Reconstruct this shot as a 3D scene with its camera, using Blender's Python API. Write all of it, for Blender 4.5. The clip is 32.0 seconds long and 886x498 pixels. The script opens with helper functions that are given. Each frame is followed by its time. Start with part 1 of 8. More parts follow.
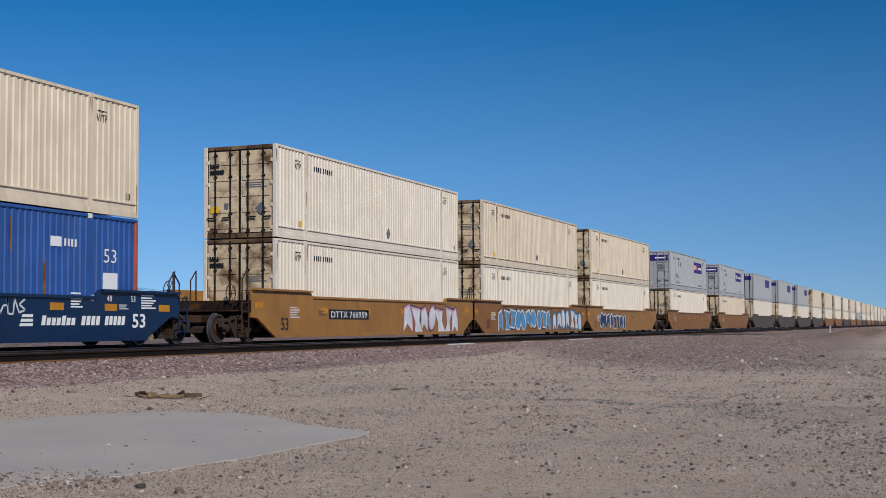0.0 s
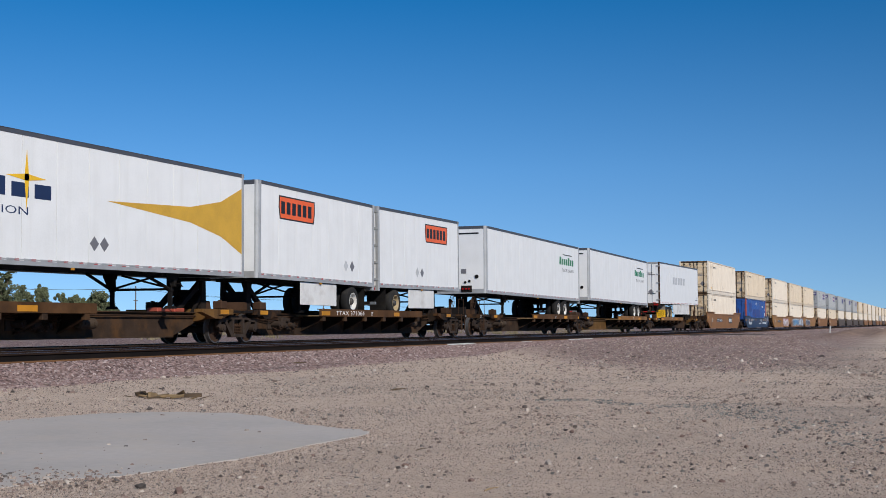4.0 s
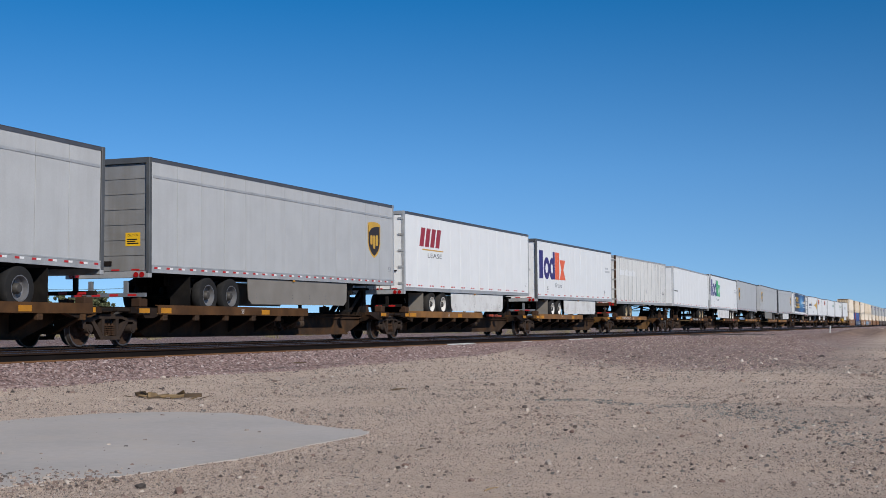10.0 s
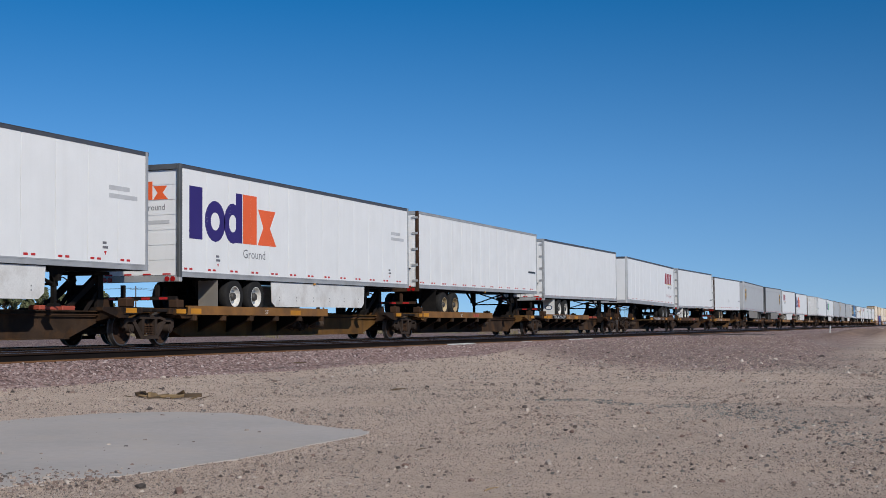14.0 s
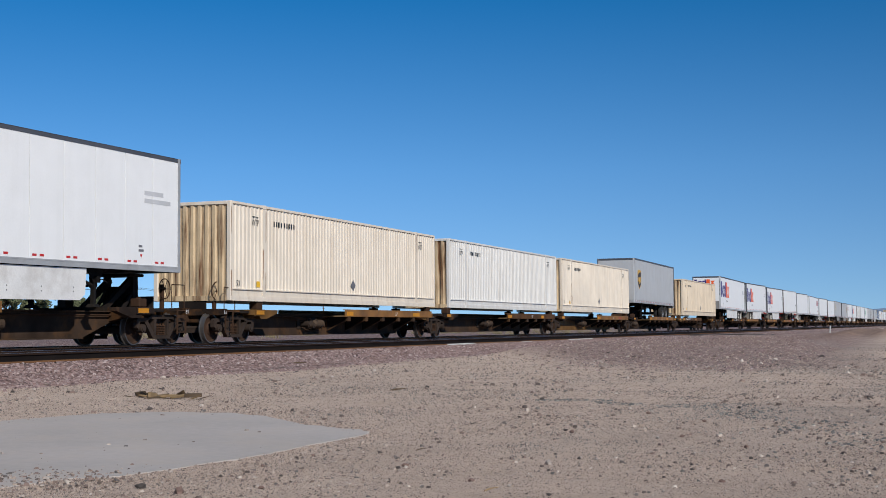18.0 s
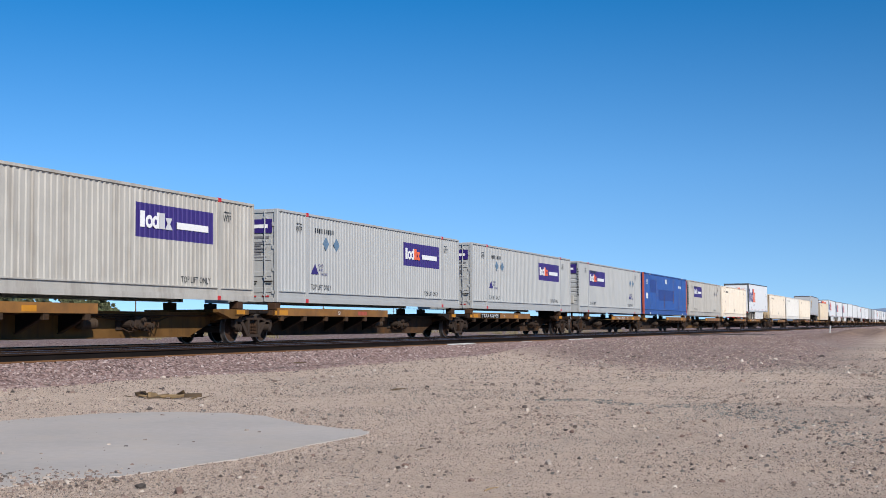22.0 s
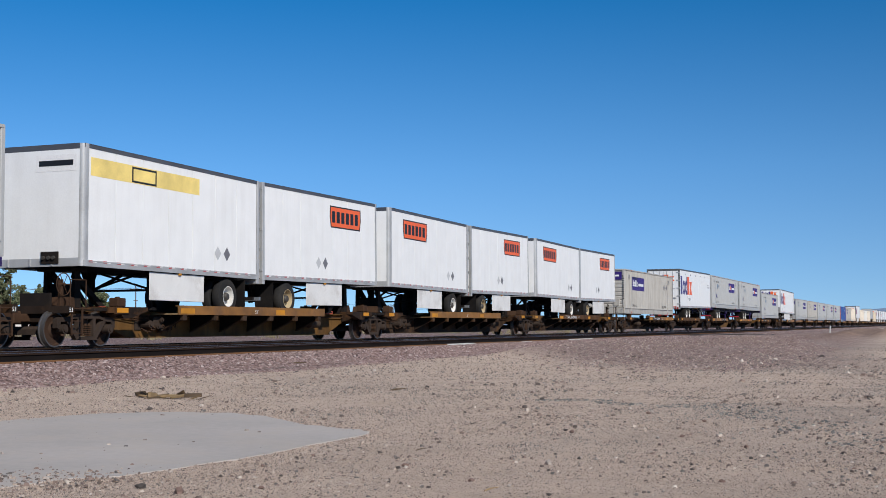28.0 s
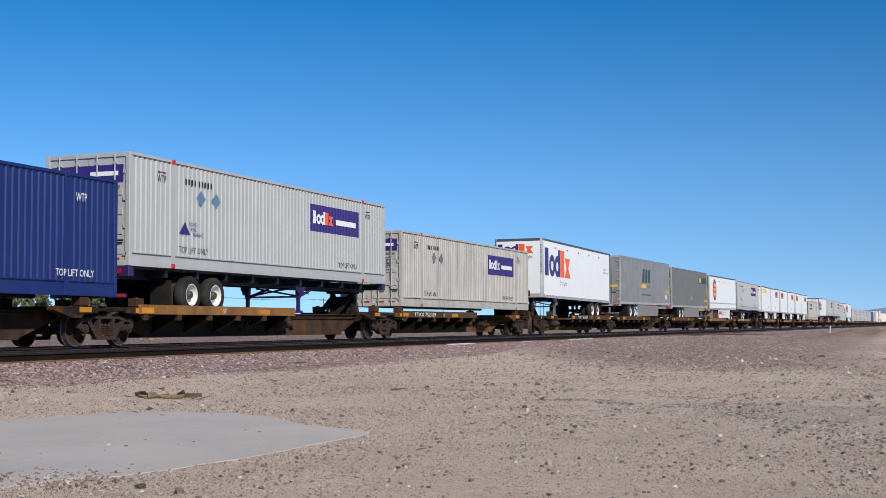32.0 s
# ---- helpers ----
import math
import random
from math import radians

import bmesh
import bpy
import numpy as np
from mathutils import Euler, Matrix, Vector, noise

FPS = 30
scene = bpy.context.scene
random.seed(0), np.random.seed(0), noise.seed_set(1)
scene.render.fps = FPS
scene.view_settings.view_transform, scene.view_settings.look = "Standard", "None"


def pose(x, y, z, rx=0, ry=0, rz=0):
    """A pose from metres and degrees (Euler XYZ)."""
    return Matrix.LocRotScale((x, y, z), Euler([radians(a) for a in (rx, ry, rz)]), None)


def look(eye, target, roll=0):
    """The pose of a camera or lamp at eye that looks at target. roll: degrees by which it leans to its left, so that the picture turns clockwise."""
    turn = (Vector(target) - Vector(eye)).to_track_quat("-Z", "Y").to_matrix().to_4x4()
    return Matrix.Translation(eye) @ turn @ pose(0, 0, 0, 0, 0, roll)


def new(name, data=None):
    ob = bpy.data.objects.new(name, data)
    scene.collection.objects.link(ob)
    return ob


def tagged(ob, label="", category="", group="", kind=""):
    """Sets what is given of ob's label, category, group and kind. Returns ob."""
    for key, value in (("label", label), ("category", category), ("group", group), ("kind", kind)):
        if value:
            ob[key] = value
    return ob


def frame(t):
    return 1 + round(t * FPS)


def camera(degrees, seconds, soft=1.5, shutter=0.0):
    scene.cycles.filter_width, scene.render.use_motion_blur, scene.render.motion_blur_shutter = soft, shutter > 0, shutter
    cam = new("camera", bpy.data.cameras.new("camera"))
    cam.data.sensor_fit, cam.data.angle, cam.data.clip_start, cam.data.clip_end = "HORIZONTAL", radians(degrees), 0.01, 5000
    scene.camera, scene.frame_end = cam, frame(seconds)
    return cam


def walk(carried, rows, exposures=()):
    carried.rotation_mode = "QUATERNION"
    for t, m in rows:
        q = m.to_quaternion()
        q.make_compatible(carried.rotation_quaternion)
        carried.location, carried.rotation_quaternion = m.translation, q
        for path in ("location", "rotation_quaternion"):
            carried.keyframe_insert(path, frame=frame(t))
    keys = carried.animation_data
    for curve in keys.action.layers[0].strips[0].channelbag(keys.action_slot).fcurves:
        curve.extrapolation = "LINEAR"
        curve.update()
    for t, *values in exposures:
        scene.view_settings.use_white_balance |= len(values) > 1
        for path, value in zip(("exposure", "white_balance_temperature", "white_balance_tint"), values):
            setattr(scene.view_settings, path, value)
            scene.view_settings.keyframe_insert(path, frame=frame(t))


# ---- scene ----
# World: ground at z = 0, rails run along +Y, the train goes towards +Y.
EYE = Vector((0.0, 0.0, 1.0))
YAW, PITCH, ROLL = 20.998, 3.447, -0.36
AHEAD = Vector((-math.sin(radians(YAW)) * math.cos(radians(PITCH)), math.cos(radians(YAW)) * math.cos(radians(PITCH)), math.sin(radians(PITCH))))
cam = camera(37.9, 32.0, 0.45)
VIEW = look(EYE, EYE + AHEAD * 10, ROLL)
EXPOSURES = [(0.0, -0.24), (1.0, -0.085), (2.0, -0.065), (4.0, -0.015), (5.0, 0.06), (6.0, 0.295), (7.0, 0.28), (8.0, 0.04), (9.0, -0.105), (10.0, -0.005), (11.0, 0.105), (12.0, -0.07), (13.0, -0.1), (15.0, -0.17), (18.0, -0.025), (19.0, -0.055), (20.0, 0.205), (21.0, 0.355), (22.0, 0.34), (23.0, 0.31), (24.0, 0.195), (25.0, 0.255), (26.0, 0.125), (29.0, 0.125), (30.0, 0.225), (31.0, 0.285), (32.0, 0.265)]
walk(cam, [(0.0, VIEW), (32.0, VIEW)], [(t, stops, 6500 + 250 * stops, 10) for t, stops in EXPOSURES])

# ---- world and sun ----
SUN_AZ = radians(130.0)   # from +Y towards +X
SUN_EL = radians(34.5)
world = bpy.data.worlds.new("sky")
scene.world = world
world.use_nodes = True
wn = world.node_tree
wn.nodes.clear()
sky = wn.nodes.new("ShaderNodeTexSky")
sky.sky_type = "NISHITA"
sky.sun_disc = False
sky.sun_elevation = SUN_EL
sky.sun_rotation = SUN_AZ
sky.altitude = 1500
sky.air_density = 0.75
sky.dust_density = 0.0
sky.ozone_density = 5.0
bg = wn.nodes.new("ShaderNodeBackground")
bg.inputs["Strength"].default_value = 0.112
wo = wn.nodes.new("ShaderNodeOutputWorld")
deep = wn.nodes.new("ShaderNodeHueSaturation")
deep.inputs["Hue"].default_value = 0.4935
# clear desert air: deep blue overhead, paler in the low haze, deepest across from the sun's light
wc = wn.nodes.new("ShaderNodeTexCoord")
up = wn.nodes.new("ShaderNodeVectorMath")
up.operation = "ADD"
up.inputs[1].default_value = (0.0, 0.0, 0.055)
rise = wn.nodes.new("ShaderNodeSeparateXYZ")
rich = wn.nodes.new("ShaderNodeMapRange")
rich.inputs[1].default_value, rich.inputs[2].default_value = 0.0, 0.26
rich.inputs[3].default_value, rich.inputs[4].default_value = 1.03, 1.28
haze = wn.nodes.new("ShaderNodeMapRange")
haze.inputs[1].default_value, haze.inputs[2].default_value = 0.0, 0.12
haze.inputs[3].default_value, haze.inputs[4].default_value = 0.86, 1.04
across = wn.nodes.new("ShaderNodeVectorMath")
across.operation = "DOT_PRODUCT"
across.inputs[1].default_value = (math.sin(SUN_AZ), math.cos(SUN_AZ), 0.0)
polar = wn.nodes.new("ShaderNodeMapRange")
polar.inputs[1].default_value, polar.inputs[2].default_value = -1.0, -0.5
polar.inputs[3].default_value, polar.inputs[4].default_value = 1.05, 0.84
dim = wn.nodes.new("ShaderNodeMath")
dim.operation = "MULTIPLY"
wn.links.new(wc.outputs["Generated"], up.inputs[0])
wn.links.new(wc.outputs["Generated"], rise.inputs[0])
wn.links.new(wc.outputs["Generated"], across.inputs[0])
wn.links.new(rise.outputs[2], rich.inputs[0])
wn.links.new(rise.outputs[2], haze.inputs[0])
wn.links.new(across.outputs["Value"], polar.inputs[0])
wn.links.new(haze.outputs[0], dim.inputs[0])
wn.links.new(polar.outputs[0], dim.inputs[1])
wn.links.new(rich.outputs[0], deep.inputs["Saturation"])
wn.links.new(dim.outputs[0], deep.inputs["Value"])
wn.links.new(up.outputs[0], sky.inputs["Vector"])
wn.links.new(sky.outputs[0], deep.inputs["Color"])
wn.links.new(deep.outputs[0], bg.inputs[0])
wn.links.new(bg.outputs[0], wo.inputs[0])
sd = bpy.data.lights.new("sun", "SUN")
sd.energy = 4.0
sd.angle = radians(0.53)
sd.color = (1.0, 0.945, 0.86)
sun = new("sun", sd)
SUN_DIR = Vector((math.sin(SUN_AZ) * math.cos(SUN_EL), math.cos(SUN_AZ) * math.cos(SUN_EL), math.sin(SUN_EL)))
sun.matrix_world = look(SUN_DIR * 60, (0, 0, 0))

# ---- materials ----


def surface(name, col, rough=0.5, metal=0.0, var=0.12, scale=1.5, dirt=None, amount=0.0, streak=0.0, bump=0.0, bump_scale=60.0, fine=0.06):
    """Painted or raw surface: broad tone drift, fine grain, run-down streaks and stains, slight relief."""
    m = bpy.data.materials.new(name)
    m.use_nodes = True
    nt = m.node_tree
    N, K = nt.nodes, nt.links
    bs = N["Principled BSDF"]
    bs.inputs["Roughness"].default_value = rough
    bs.inputs["Metallic"].default_value = metal
    if rough >= 0.65:
        bs.inputs["Specular IOR Level"].default_value = 0.12
    tc = N.new("ShaderNodeTexCoord")
    oi = N.new("ShaderNodeObjectInfo")
    off = N.new("ShaderNodeVectorMath")
    off.operation = "MULTIPLY_ADD"
    K.new(oi.outputs["Random"], off.inputs[0])
    off.inputs[1].default_value = (37.0, 53.0, 11.0)
    K.new(tc.outputs["Object"], off.inputs[2])
    n1 = N.new("ShaderNodeTexNoise")
    n1.inputs["Scale"].default_value = scale
    n1.inputs["Detail"].default_value = 5
    K.new(off.outputs[0], n1.inputs["Vector"])
    n2 = N.new("ShaderNodeTexNoise")
    n2.inputs["Scale"].default_value = scale * 22
    n2.inputs["Detail"].default_value = 3
    K.new(off.outputs[0], n2.inputs["Vector"])
    a = N.new("ShaderNodeMapRange")
    K.new(n1.outputs["Fac"], a.inputs[0])
    a.inputs[1].default_value, a.inputs[2].default_value = 0.3, 0.7
    a.inputs[3].default_value, a.inputs[4].default_value = 1 - var, 1 + var * 0.6
    b = N.new("ShaderNodeMapRange")
    K.new(n2.outputs["Fac"], b.inputs[0])
    b.inputs[1].default_value, b.inputs[2].default_value = 0.3, 0.7
    b.inputs[3].default_value, b.inputs[4].default_value = 1 - fine, 1 + fine
    ml = N.new("ShaderNodeMath")
    ml.operation = "MULTIPLY"
    K.new(a.outputs[0], ml.inputs[0])
    K.new(b.outputs[0], ml.inputs[1])
    mc = N.new("ShaderNodeMix")
    mc.data_type = "RGBA"
    mc.blend_type = "MULTIPLY"
    mc.inputs[0].default_value = 1.0
    mc.inputs[6].default_value = (*col, 1)
    K.new(ml.outputs[0], mc.inputs[7])
    out = mc.outputs[2]
    if dirt is not None:
        mp = N.new("ShaderNodeMapping")
        mp.inputs["Scale"].default_value = (3.0, 3.0, 0.22) if streak else (1.2, 1.2, 1.2)
        K.new(off.outputs[0], mp.inputs["Vector"])
        n3 = N.new("ShaderNodeTexNoise")
        n3.inputs["Scale"].default_value = 1.0
        n3.inputs["Detail"].default_value = 6
        n3.inputs["Roughness"].default_value = 0.65
        K.new(mp.outputs[0], n3.inputs["Vector"])
        r3 = N.new("ShaderNodeMapRange")
        K.new(n3.outputs["Fac"], r3.inputs[0])
        r3.inputs[1].default_value, r3.inputs[2].default_value = 0.48, 0.74
        r3.inputs[3].default_value, r3.inputs[4].default_value = 0.0, amount
        md = N.new("ShaderNodeMix")
        md.data_type = "RGBA"
        K.new(r3.outputs[0], md.inputs[0])
        K.new(out, md.inputs[6])
        md.inputs[7].default_value = (*dirt, 1)
        out = md.outputs[2]
    K.new(out, bs.inputs["Base Color"])
    rr = N.new("ShaderNodeMapRange")
    K.new(n2.outputs["Fac"], rr.inputs[0])
    rr.inputs[3].default_value, rr.inputs[4].default_value = max(rough - 0.1, 0.03), min(rough + 0.12, 1.0)
    K.new(rr.outputs[0], bs.inputs["Roughness"])
    if bump:
        n4 = N.new("ShaderNodeTexNoise")
        n4.inputs["Scale"].default_value = bump_scale
        n4.inputs["Detail"].default_value = 4
        K.new(off.outputs[0], n4.inputs["Vector"])
        bp = N.new("ShaderNodeBump")
        bp.inputs["Strength"].default_value = 0.6
        bp.inputs["Distance"].default_value = bump
        K.new(n4.outputs["Fac"], bp.inputs["Height"])
        K.new(bp.outputs[0], bs.inputs["Normal"])
    return m


GRIME = (0.16, 0.13, 0.10)
RUST = (0.17, 0.075, 0.03)
M = {
    "white": surface("trailer_white", (0.81, 0.82, 0.825), 0.42, var=0.04, dirt=(0.56, 0.55, 0.53), amount=0.22, streak=1, fine=0.03),
    "white_bright": surface("trailer_white_bright", (0.815, 0.825, 0.83), 0.38, var=0.03, dirt=(0.6, 0.6, 0.58), amount=0.16, streak=1, fine=0.02),
    "white_ribbed": surface("trailer_white_chalky", (0.74, 0.74, 0.72), 0.5, var=0.08, dirt=(0.4, 0.38, 0.34), amount=0.4, streak=1),
    "seam": surface("panel_seam", (0.40, 0.405, 0.41), 0.5, var=0.1),
    "silver": surface("silver_panel", (0.468, 0.478, 0.488), 0.42, 0.0, var=0.06, dirt=(0.34, 0.33, 0.32), amount=0.3, streak=1, fine=0.04),
    "slate_grey": surface("weathered_grey", (0.25, 0.25, 0.25), 0.45, 0.0, var=0.16, dirt=(0.18, 0.165, 0.145), amount=0.6, streak=1),
    "slate_brown": surface("weathered_grey_brown", (0.17, 0.165, 0.155), 0.5, 0.0, var=0.2, dirt=(0.15, 0.13, 0.11), amount=0.6, streak=1),
    "alu": surface("aluminium_rail", (0.44, 0.45, 0.46), 0.42, 0.25, var=0.12, dirt=(0.22, 0.21, 0.2), amount=0.5),
    "alu_dark": surface("grey_top_rail", (0.10, 0.105, 0.12), 0.42, 0.3, var=0.15),
    "dark_frame": surface("dark_grey_frame", (0.11, 0.115, 0.12), 0.5, 0.2, var=0.2, dirt=(0.05, 0.045, 0.04), amount=0.5),
    "blue_glow": surface("bright_blue_vinyl", (0.04, 0.17, 0.40), 0.4, var=0.5, scale=5),
    "under": surface("underframe_black", (0.011, 0.010, 0.010), 0.8, var=0.3, dirt=(0.035, 0.03, 0.025), amount=0.6),
    "steel_dark": surface("dark_steel", (0.016, 0.013, 0.012), 0.75, 0.0, var=0.3, dirt=(0.05, 0.032, 0.02), amount=0.6),
    "gear_blue": surface("galvanised_leg", (0.22, 0.24, 0.27), 0.5, 0.3, var=0.2, dirt=GRIME, amount=0.5),
    "tyre": surface("rubber", (0.022, 0.022, 0.023), 0.85, var=0.2, dirt=(0.07, 0.062, 0.052), amount=0.5, bump=0.004),
    "rim_white": surface("white_rim", (0.72, 0.71, 0.68), 0.45, var=0.1, dirt=(0.3, 0.24, 0.17), amount=0.6),
    "rim_rust": surface("rusty_rim", (0.45, 0.36, 0.22), 0.6, var=0.25, dirt=RUST, amount=0.7),
    "rim_red": surface("red_rim", (0.42, 0.03, 0.03), 0.45, var=0.15),
    "rim_grey": surface("grey_rim", (0.2, 0.2, 0.21), 0.45, 0.4, var=0.2),
    "hub": surface("dark_hub", (0.07, 0.065, 0.06), 0.6, 0.3),
    "skirt": surface("skirt_panel", (0.72, 0.72, 0.71), 0.5, var=0.07, dirt=(0.35, 0.31, 0.27), amount=0.6),
    "skirt_grey": surface("skirt_grey", (0.235, 0.215, 0.19), 0.5, var=0.14, dirt=(0.2, 0.17, 0.14), amount=0.6),
    "tape_red": surface("tape_red", (0.5, 0.02, 0.02), 0.35, var=0.05),
    "tape_white": surface("tape_white", (0.8, 0.8, 0.8), 0.3, var=0.05),
    "purple": surface("deep_purple", (0.034, 0.018, 0.155), 0.4, var=0.05),
    "orange": surface("orange_vinyl", (0.84, 0.13, 0.03), 0.4, var=0.05),
    "green": surface("green_vinyl", (0.03, 0.42, 0.13), 0.4, var=0.05),
    "pgreen": surface("dark_green_vinyl", (0.0, 0.18, 0.06), 0.4),
    "red": surface("dark_red_vinyl", (0.33, 0.02, 0.03), 0.4),
    "scarlet": surface("scarlet_vinyl", (0.62, 0.03, 0.03), 0.4),
    "gold": surface("gold_vinyl", (0.62, 0.36, 0.04), 0.4),
    "brown_v": surface("brown_vinyl", (0.03, 0.017, 0.010), 0.4),
    "black_v": surface("black_vinyl", (0.012, 0.012, 0.014), 0.4),
    "grey_v": surface("grey_vinyl", (0.16, 0.16, 0.18), 0.5),
    "faint_v": surface("faint_vinyl", (0.52, 0.53, 0.55), 0.5),
    "teal_v": surface("dark_teal_vinyl", (0.02, 0.055, 0.06), 0.45),
    "navy_v": surface("navy_vinyl", (0.015, 0.03, 0.09), 0.4),
    "yellow_v": surface("yellow_vinyl", (0.85, 0.50, 0.02), 0.4),
    "yellow_fade": surface("faded_yellow_vinyl", (0.85, 0.66, 0.22), 0.5, var=0.2),
    "sky_v": surface("slate_blue_placard", (0.12, 0.2, 0.3), 0.5, var=0.1),
    "tan": surface("tan_container", (0.70, 0.595, 0.455), 0.5, var=0.09, dirt=(0.33, 0.22, 0.13), amount=0.45, streak=1, fine=0.04),
    "tan_pale": surface("pale_container", (0.76, 0.68, 0.57), 0.5, var=0.07, dirt=(0.42, 0.31, 0.2), amount=0.35, streak=1, fine=0.04),
    "tan_door": surface("stained_tan_door", (0.68, 0.53, 0.35), 0.6, var=0.14, dirt=(0.12, 0.052, 0.018), amount=1.5, streak=0),
    "rust_edge": surface("dark_rust_edge", (0.10, 0.058, 0.034), 0.8, var=0.5, scale=3, dirt=(0.34, 0.24, 0.14), amount=0.9),
    "tan_end": surface("rust_streaked_end", (0.60, 0.46, 0.29), 0.6, var=0.2, dirt=(0.12, 0.05, 0.016), amount=2.0, streak=1),
    "white_cont": surface("white_container", (0.72, 0.71, 0.68), 0.5, var=0.06, dirt=(0.42, 0.33, 0.24), amount=0.4, streak=1),
    "grey": surface("grey_container", (0.40, 0.41, 0.412), 0.45, var=0.05, dirt=(0.3, 0.29, 0.28), amount=0.3, streak=1, fine=0.03),
    "grey_old": surface("aged_grey_container", (0.43, 0.415, 0.385), 0.55, var=0.1, dirt=(0.2, 0.165, 0.13), amount=0.6, streak=1),
    "blue": surface("blue_container", (0.02, 0.082, 0.31), 0.45, var=0.18, dirt=(0.07, 0.115, 0.24), amount=0.6, streak=1),
    "blue_deep": surface("deep_blue_container", (0.007, 0.02, 0.125), 0.4, var=0.1, dirt=(0.02, 0.04, 0.14), amount=0.4, streak=1),
    "blue_patch": surface("blue_repaint", (0.012, 0.045, 0.24), 0.45, var=0.12),
    "red_post": surface("faded_red_post", (0.42, 0.08, 0.05), 0.55, var=0.2, dirt=RUST, amount=0.4),
    "well_brown": surface("brown_well_car", (0.265, 0.112, 0.024), 0.5, var=0.2, dirt=(0.16, 0.07, 0.022), amount=0.6, streak=1),
    "well_ochre": surface("ochre_well_car", (0.33, 0.152, 0.033), 0.5, var=0.18, dirt=(0.2, 0.11, 0.045), amount=0.5, streak=1),
    "well_dark": surface("dark_well_car", (0.09, 0.062, 0.042), 0.55, var=0.2, dirt=(0.12, 0.08, 0.05), amount=0.5),
    "well_blue": surface("dark_blue_well_car", (0.003, 0.021, 0.068), 0.4, var=0.15, dirt=(0.02, 0.028, 0.045), amount=0.45),
    "sill": surface("weathered_brown_sill", (0.05, 0.032, 0.022), 0.75, var=0.45, dirt=(0.13, 0.062, 0.024), amount=0.8, bump=0.003),
    "sill_ochre": surface("ochre_brown_sill", (0.15, 0.078, 0.026), 0.65, var=0.35, dirt=(0.05, 0.03, 0.02), amount=0.8, streak=1, bump=0.003),
    "tank": surface("dusty_brown_tank", (0.075, 0.052, 0.036), 0.65, var=0.25, dirt=(0.04, 0.026, 0.018), amount=0.7),
    "spine": surface("grimy_brown_spine", (0.025, 0.017, 0.013), 0.7, var=0.4, dirt=(0.16, 0.072, 0.024), amount=0.85, bump=0.003),
    "deck_brown": surface("rusted_brown_edge", (0.10, 0.05, 0.022), 0.65, var=0.4, dirt=(0.05, 0.028, 0.018), amount=0.85),
    "deck_edge": surface("worn_yellow_brown_edge", (0.25, 0.115, 0.028), 0.6, var=0.35, dirt=(0.09, 0.05, 0.03), amount=0.8, streak=0),
    "deck_top": surface("rusted_deck", (0.25, 0.17, 0.09), 0.7, var=0.3, dirt=(0.1, 0.06, 0.035), amount=0.6),
    "stripe": surface("safety_yellow", (0.55, 0.23, 0.012), 0.55, var=0.25, dirt=(0.3, 0.15, 0.03), amount=0.4),
    "rust": surface("rusted_iron", (0.06, 0.033, 0.02), 0.8, var=0.3, dirt=(0.05, 0.03, 0.022), amount=0.6, bump=0.003),
    "truck": surface("brake_dust_iron", (0.05, 0.036, 0.029), 0.75, var=0.25, dirt=(0.014, 0.012, 0.011), amount=0.6, bump=0.003),
    "wheel_rust": surface("wheel_brown_rust", (0.055, 0.032, 0.022), 0.75, var=0.3, dirt=(0.02, 0.015, 0.012), amount=0.7),
    "tread": surface("polished_tread", (0.16, 0.15, 0.145), 0.38, 0.7, var=0.1),
    "rail_rust": surface("rail_rust", (0.032, 0.019, 0.013), 0.8, var=0.3, dirt=(0.02, 0.013, 0.01), amount=0.6),
    "rail_foot": surface("rail_orange_foot", (0.20, 0.098, 0.045), 0.85, var=0.3, scale=0.8, dirt=(0.08, 0.045, 0.03), amount=0.6),
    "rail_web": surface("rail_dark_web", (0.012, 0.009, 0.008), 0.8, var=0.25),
    "rail_head": surface("rail_head", (0.42, 0.42, 0.43), 0.3, 1.0, var=0.2, scale=0.7),
    "tie": surface("creosoted_timber", (0.028, 0.023, 0.02), 0.9, var=0.3, bump=0.006, bump_scale=30),
    "paintwhite": surface("weathered_white", (0.62, 0.62, 0.61), 0.7, var=0.3, dirt=(0.2, 0.18, 0.16), amount=0.85, scale=4),
    "concrete": surface("slab_concrete", (0.465, 0.425, 0.395), 0.85, var=0.12, scale=0.6, dirt=(0.46, 0.395, 0.33), amount=0.6, bump=0.002, bump_scale=120, fine=0.05),
    "stone": surface("desert_stone", (0.36, 0.31, 0.275), 0.9, var=0.3, scale=9),
    "rust_run": surface("orange_rust_run", (0.24, 0.10, 0.035), 0.8, var=0.4, scale=4, dirt=(0.06, 0.03, 0.015), amount=0.8),
    "stone_dark": surface("dark_desert_stone", (0.075, 0.066, 0.062), 0.85, var=0.3, scale=9),
    "stone_red": surface("reddish_desert_stone", (0.20, 0.135, 0.115), 0.9, var=0.3, scale=9),
    "wood": surface("dry_wood", (0.27, 0.19, 0.105), 0.85, var=0.3, dirt=(0.1, 0.07, 0.05), amount=0.7, scale=6),
    "bark": surface("bark", (0.11, 0.08, 0.055), 0.95, var=0.3, scale=6, bump=0.02, bump_scale=12),
    "leaf": surface("desert_foliage", (0.125, 0.14, 0.075), 0.8, var=0.5, scale=1.2),
    "leaf_dry": surface("dry_scrub", (0.21, 0.18, 0.115), 0.85, var=0.4, scale=0.8),
    "pole": surface("utility_pole_wood", (0.12, 0.085, 0.06), 0.9, var=0.2),
    "wire": surface("wire", (0.06, 0.065, 0.07), 0.6),
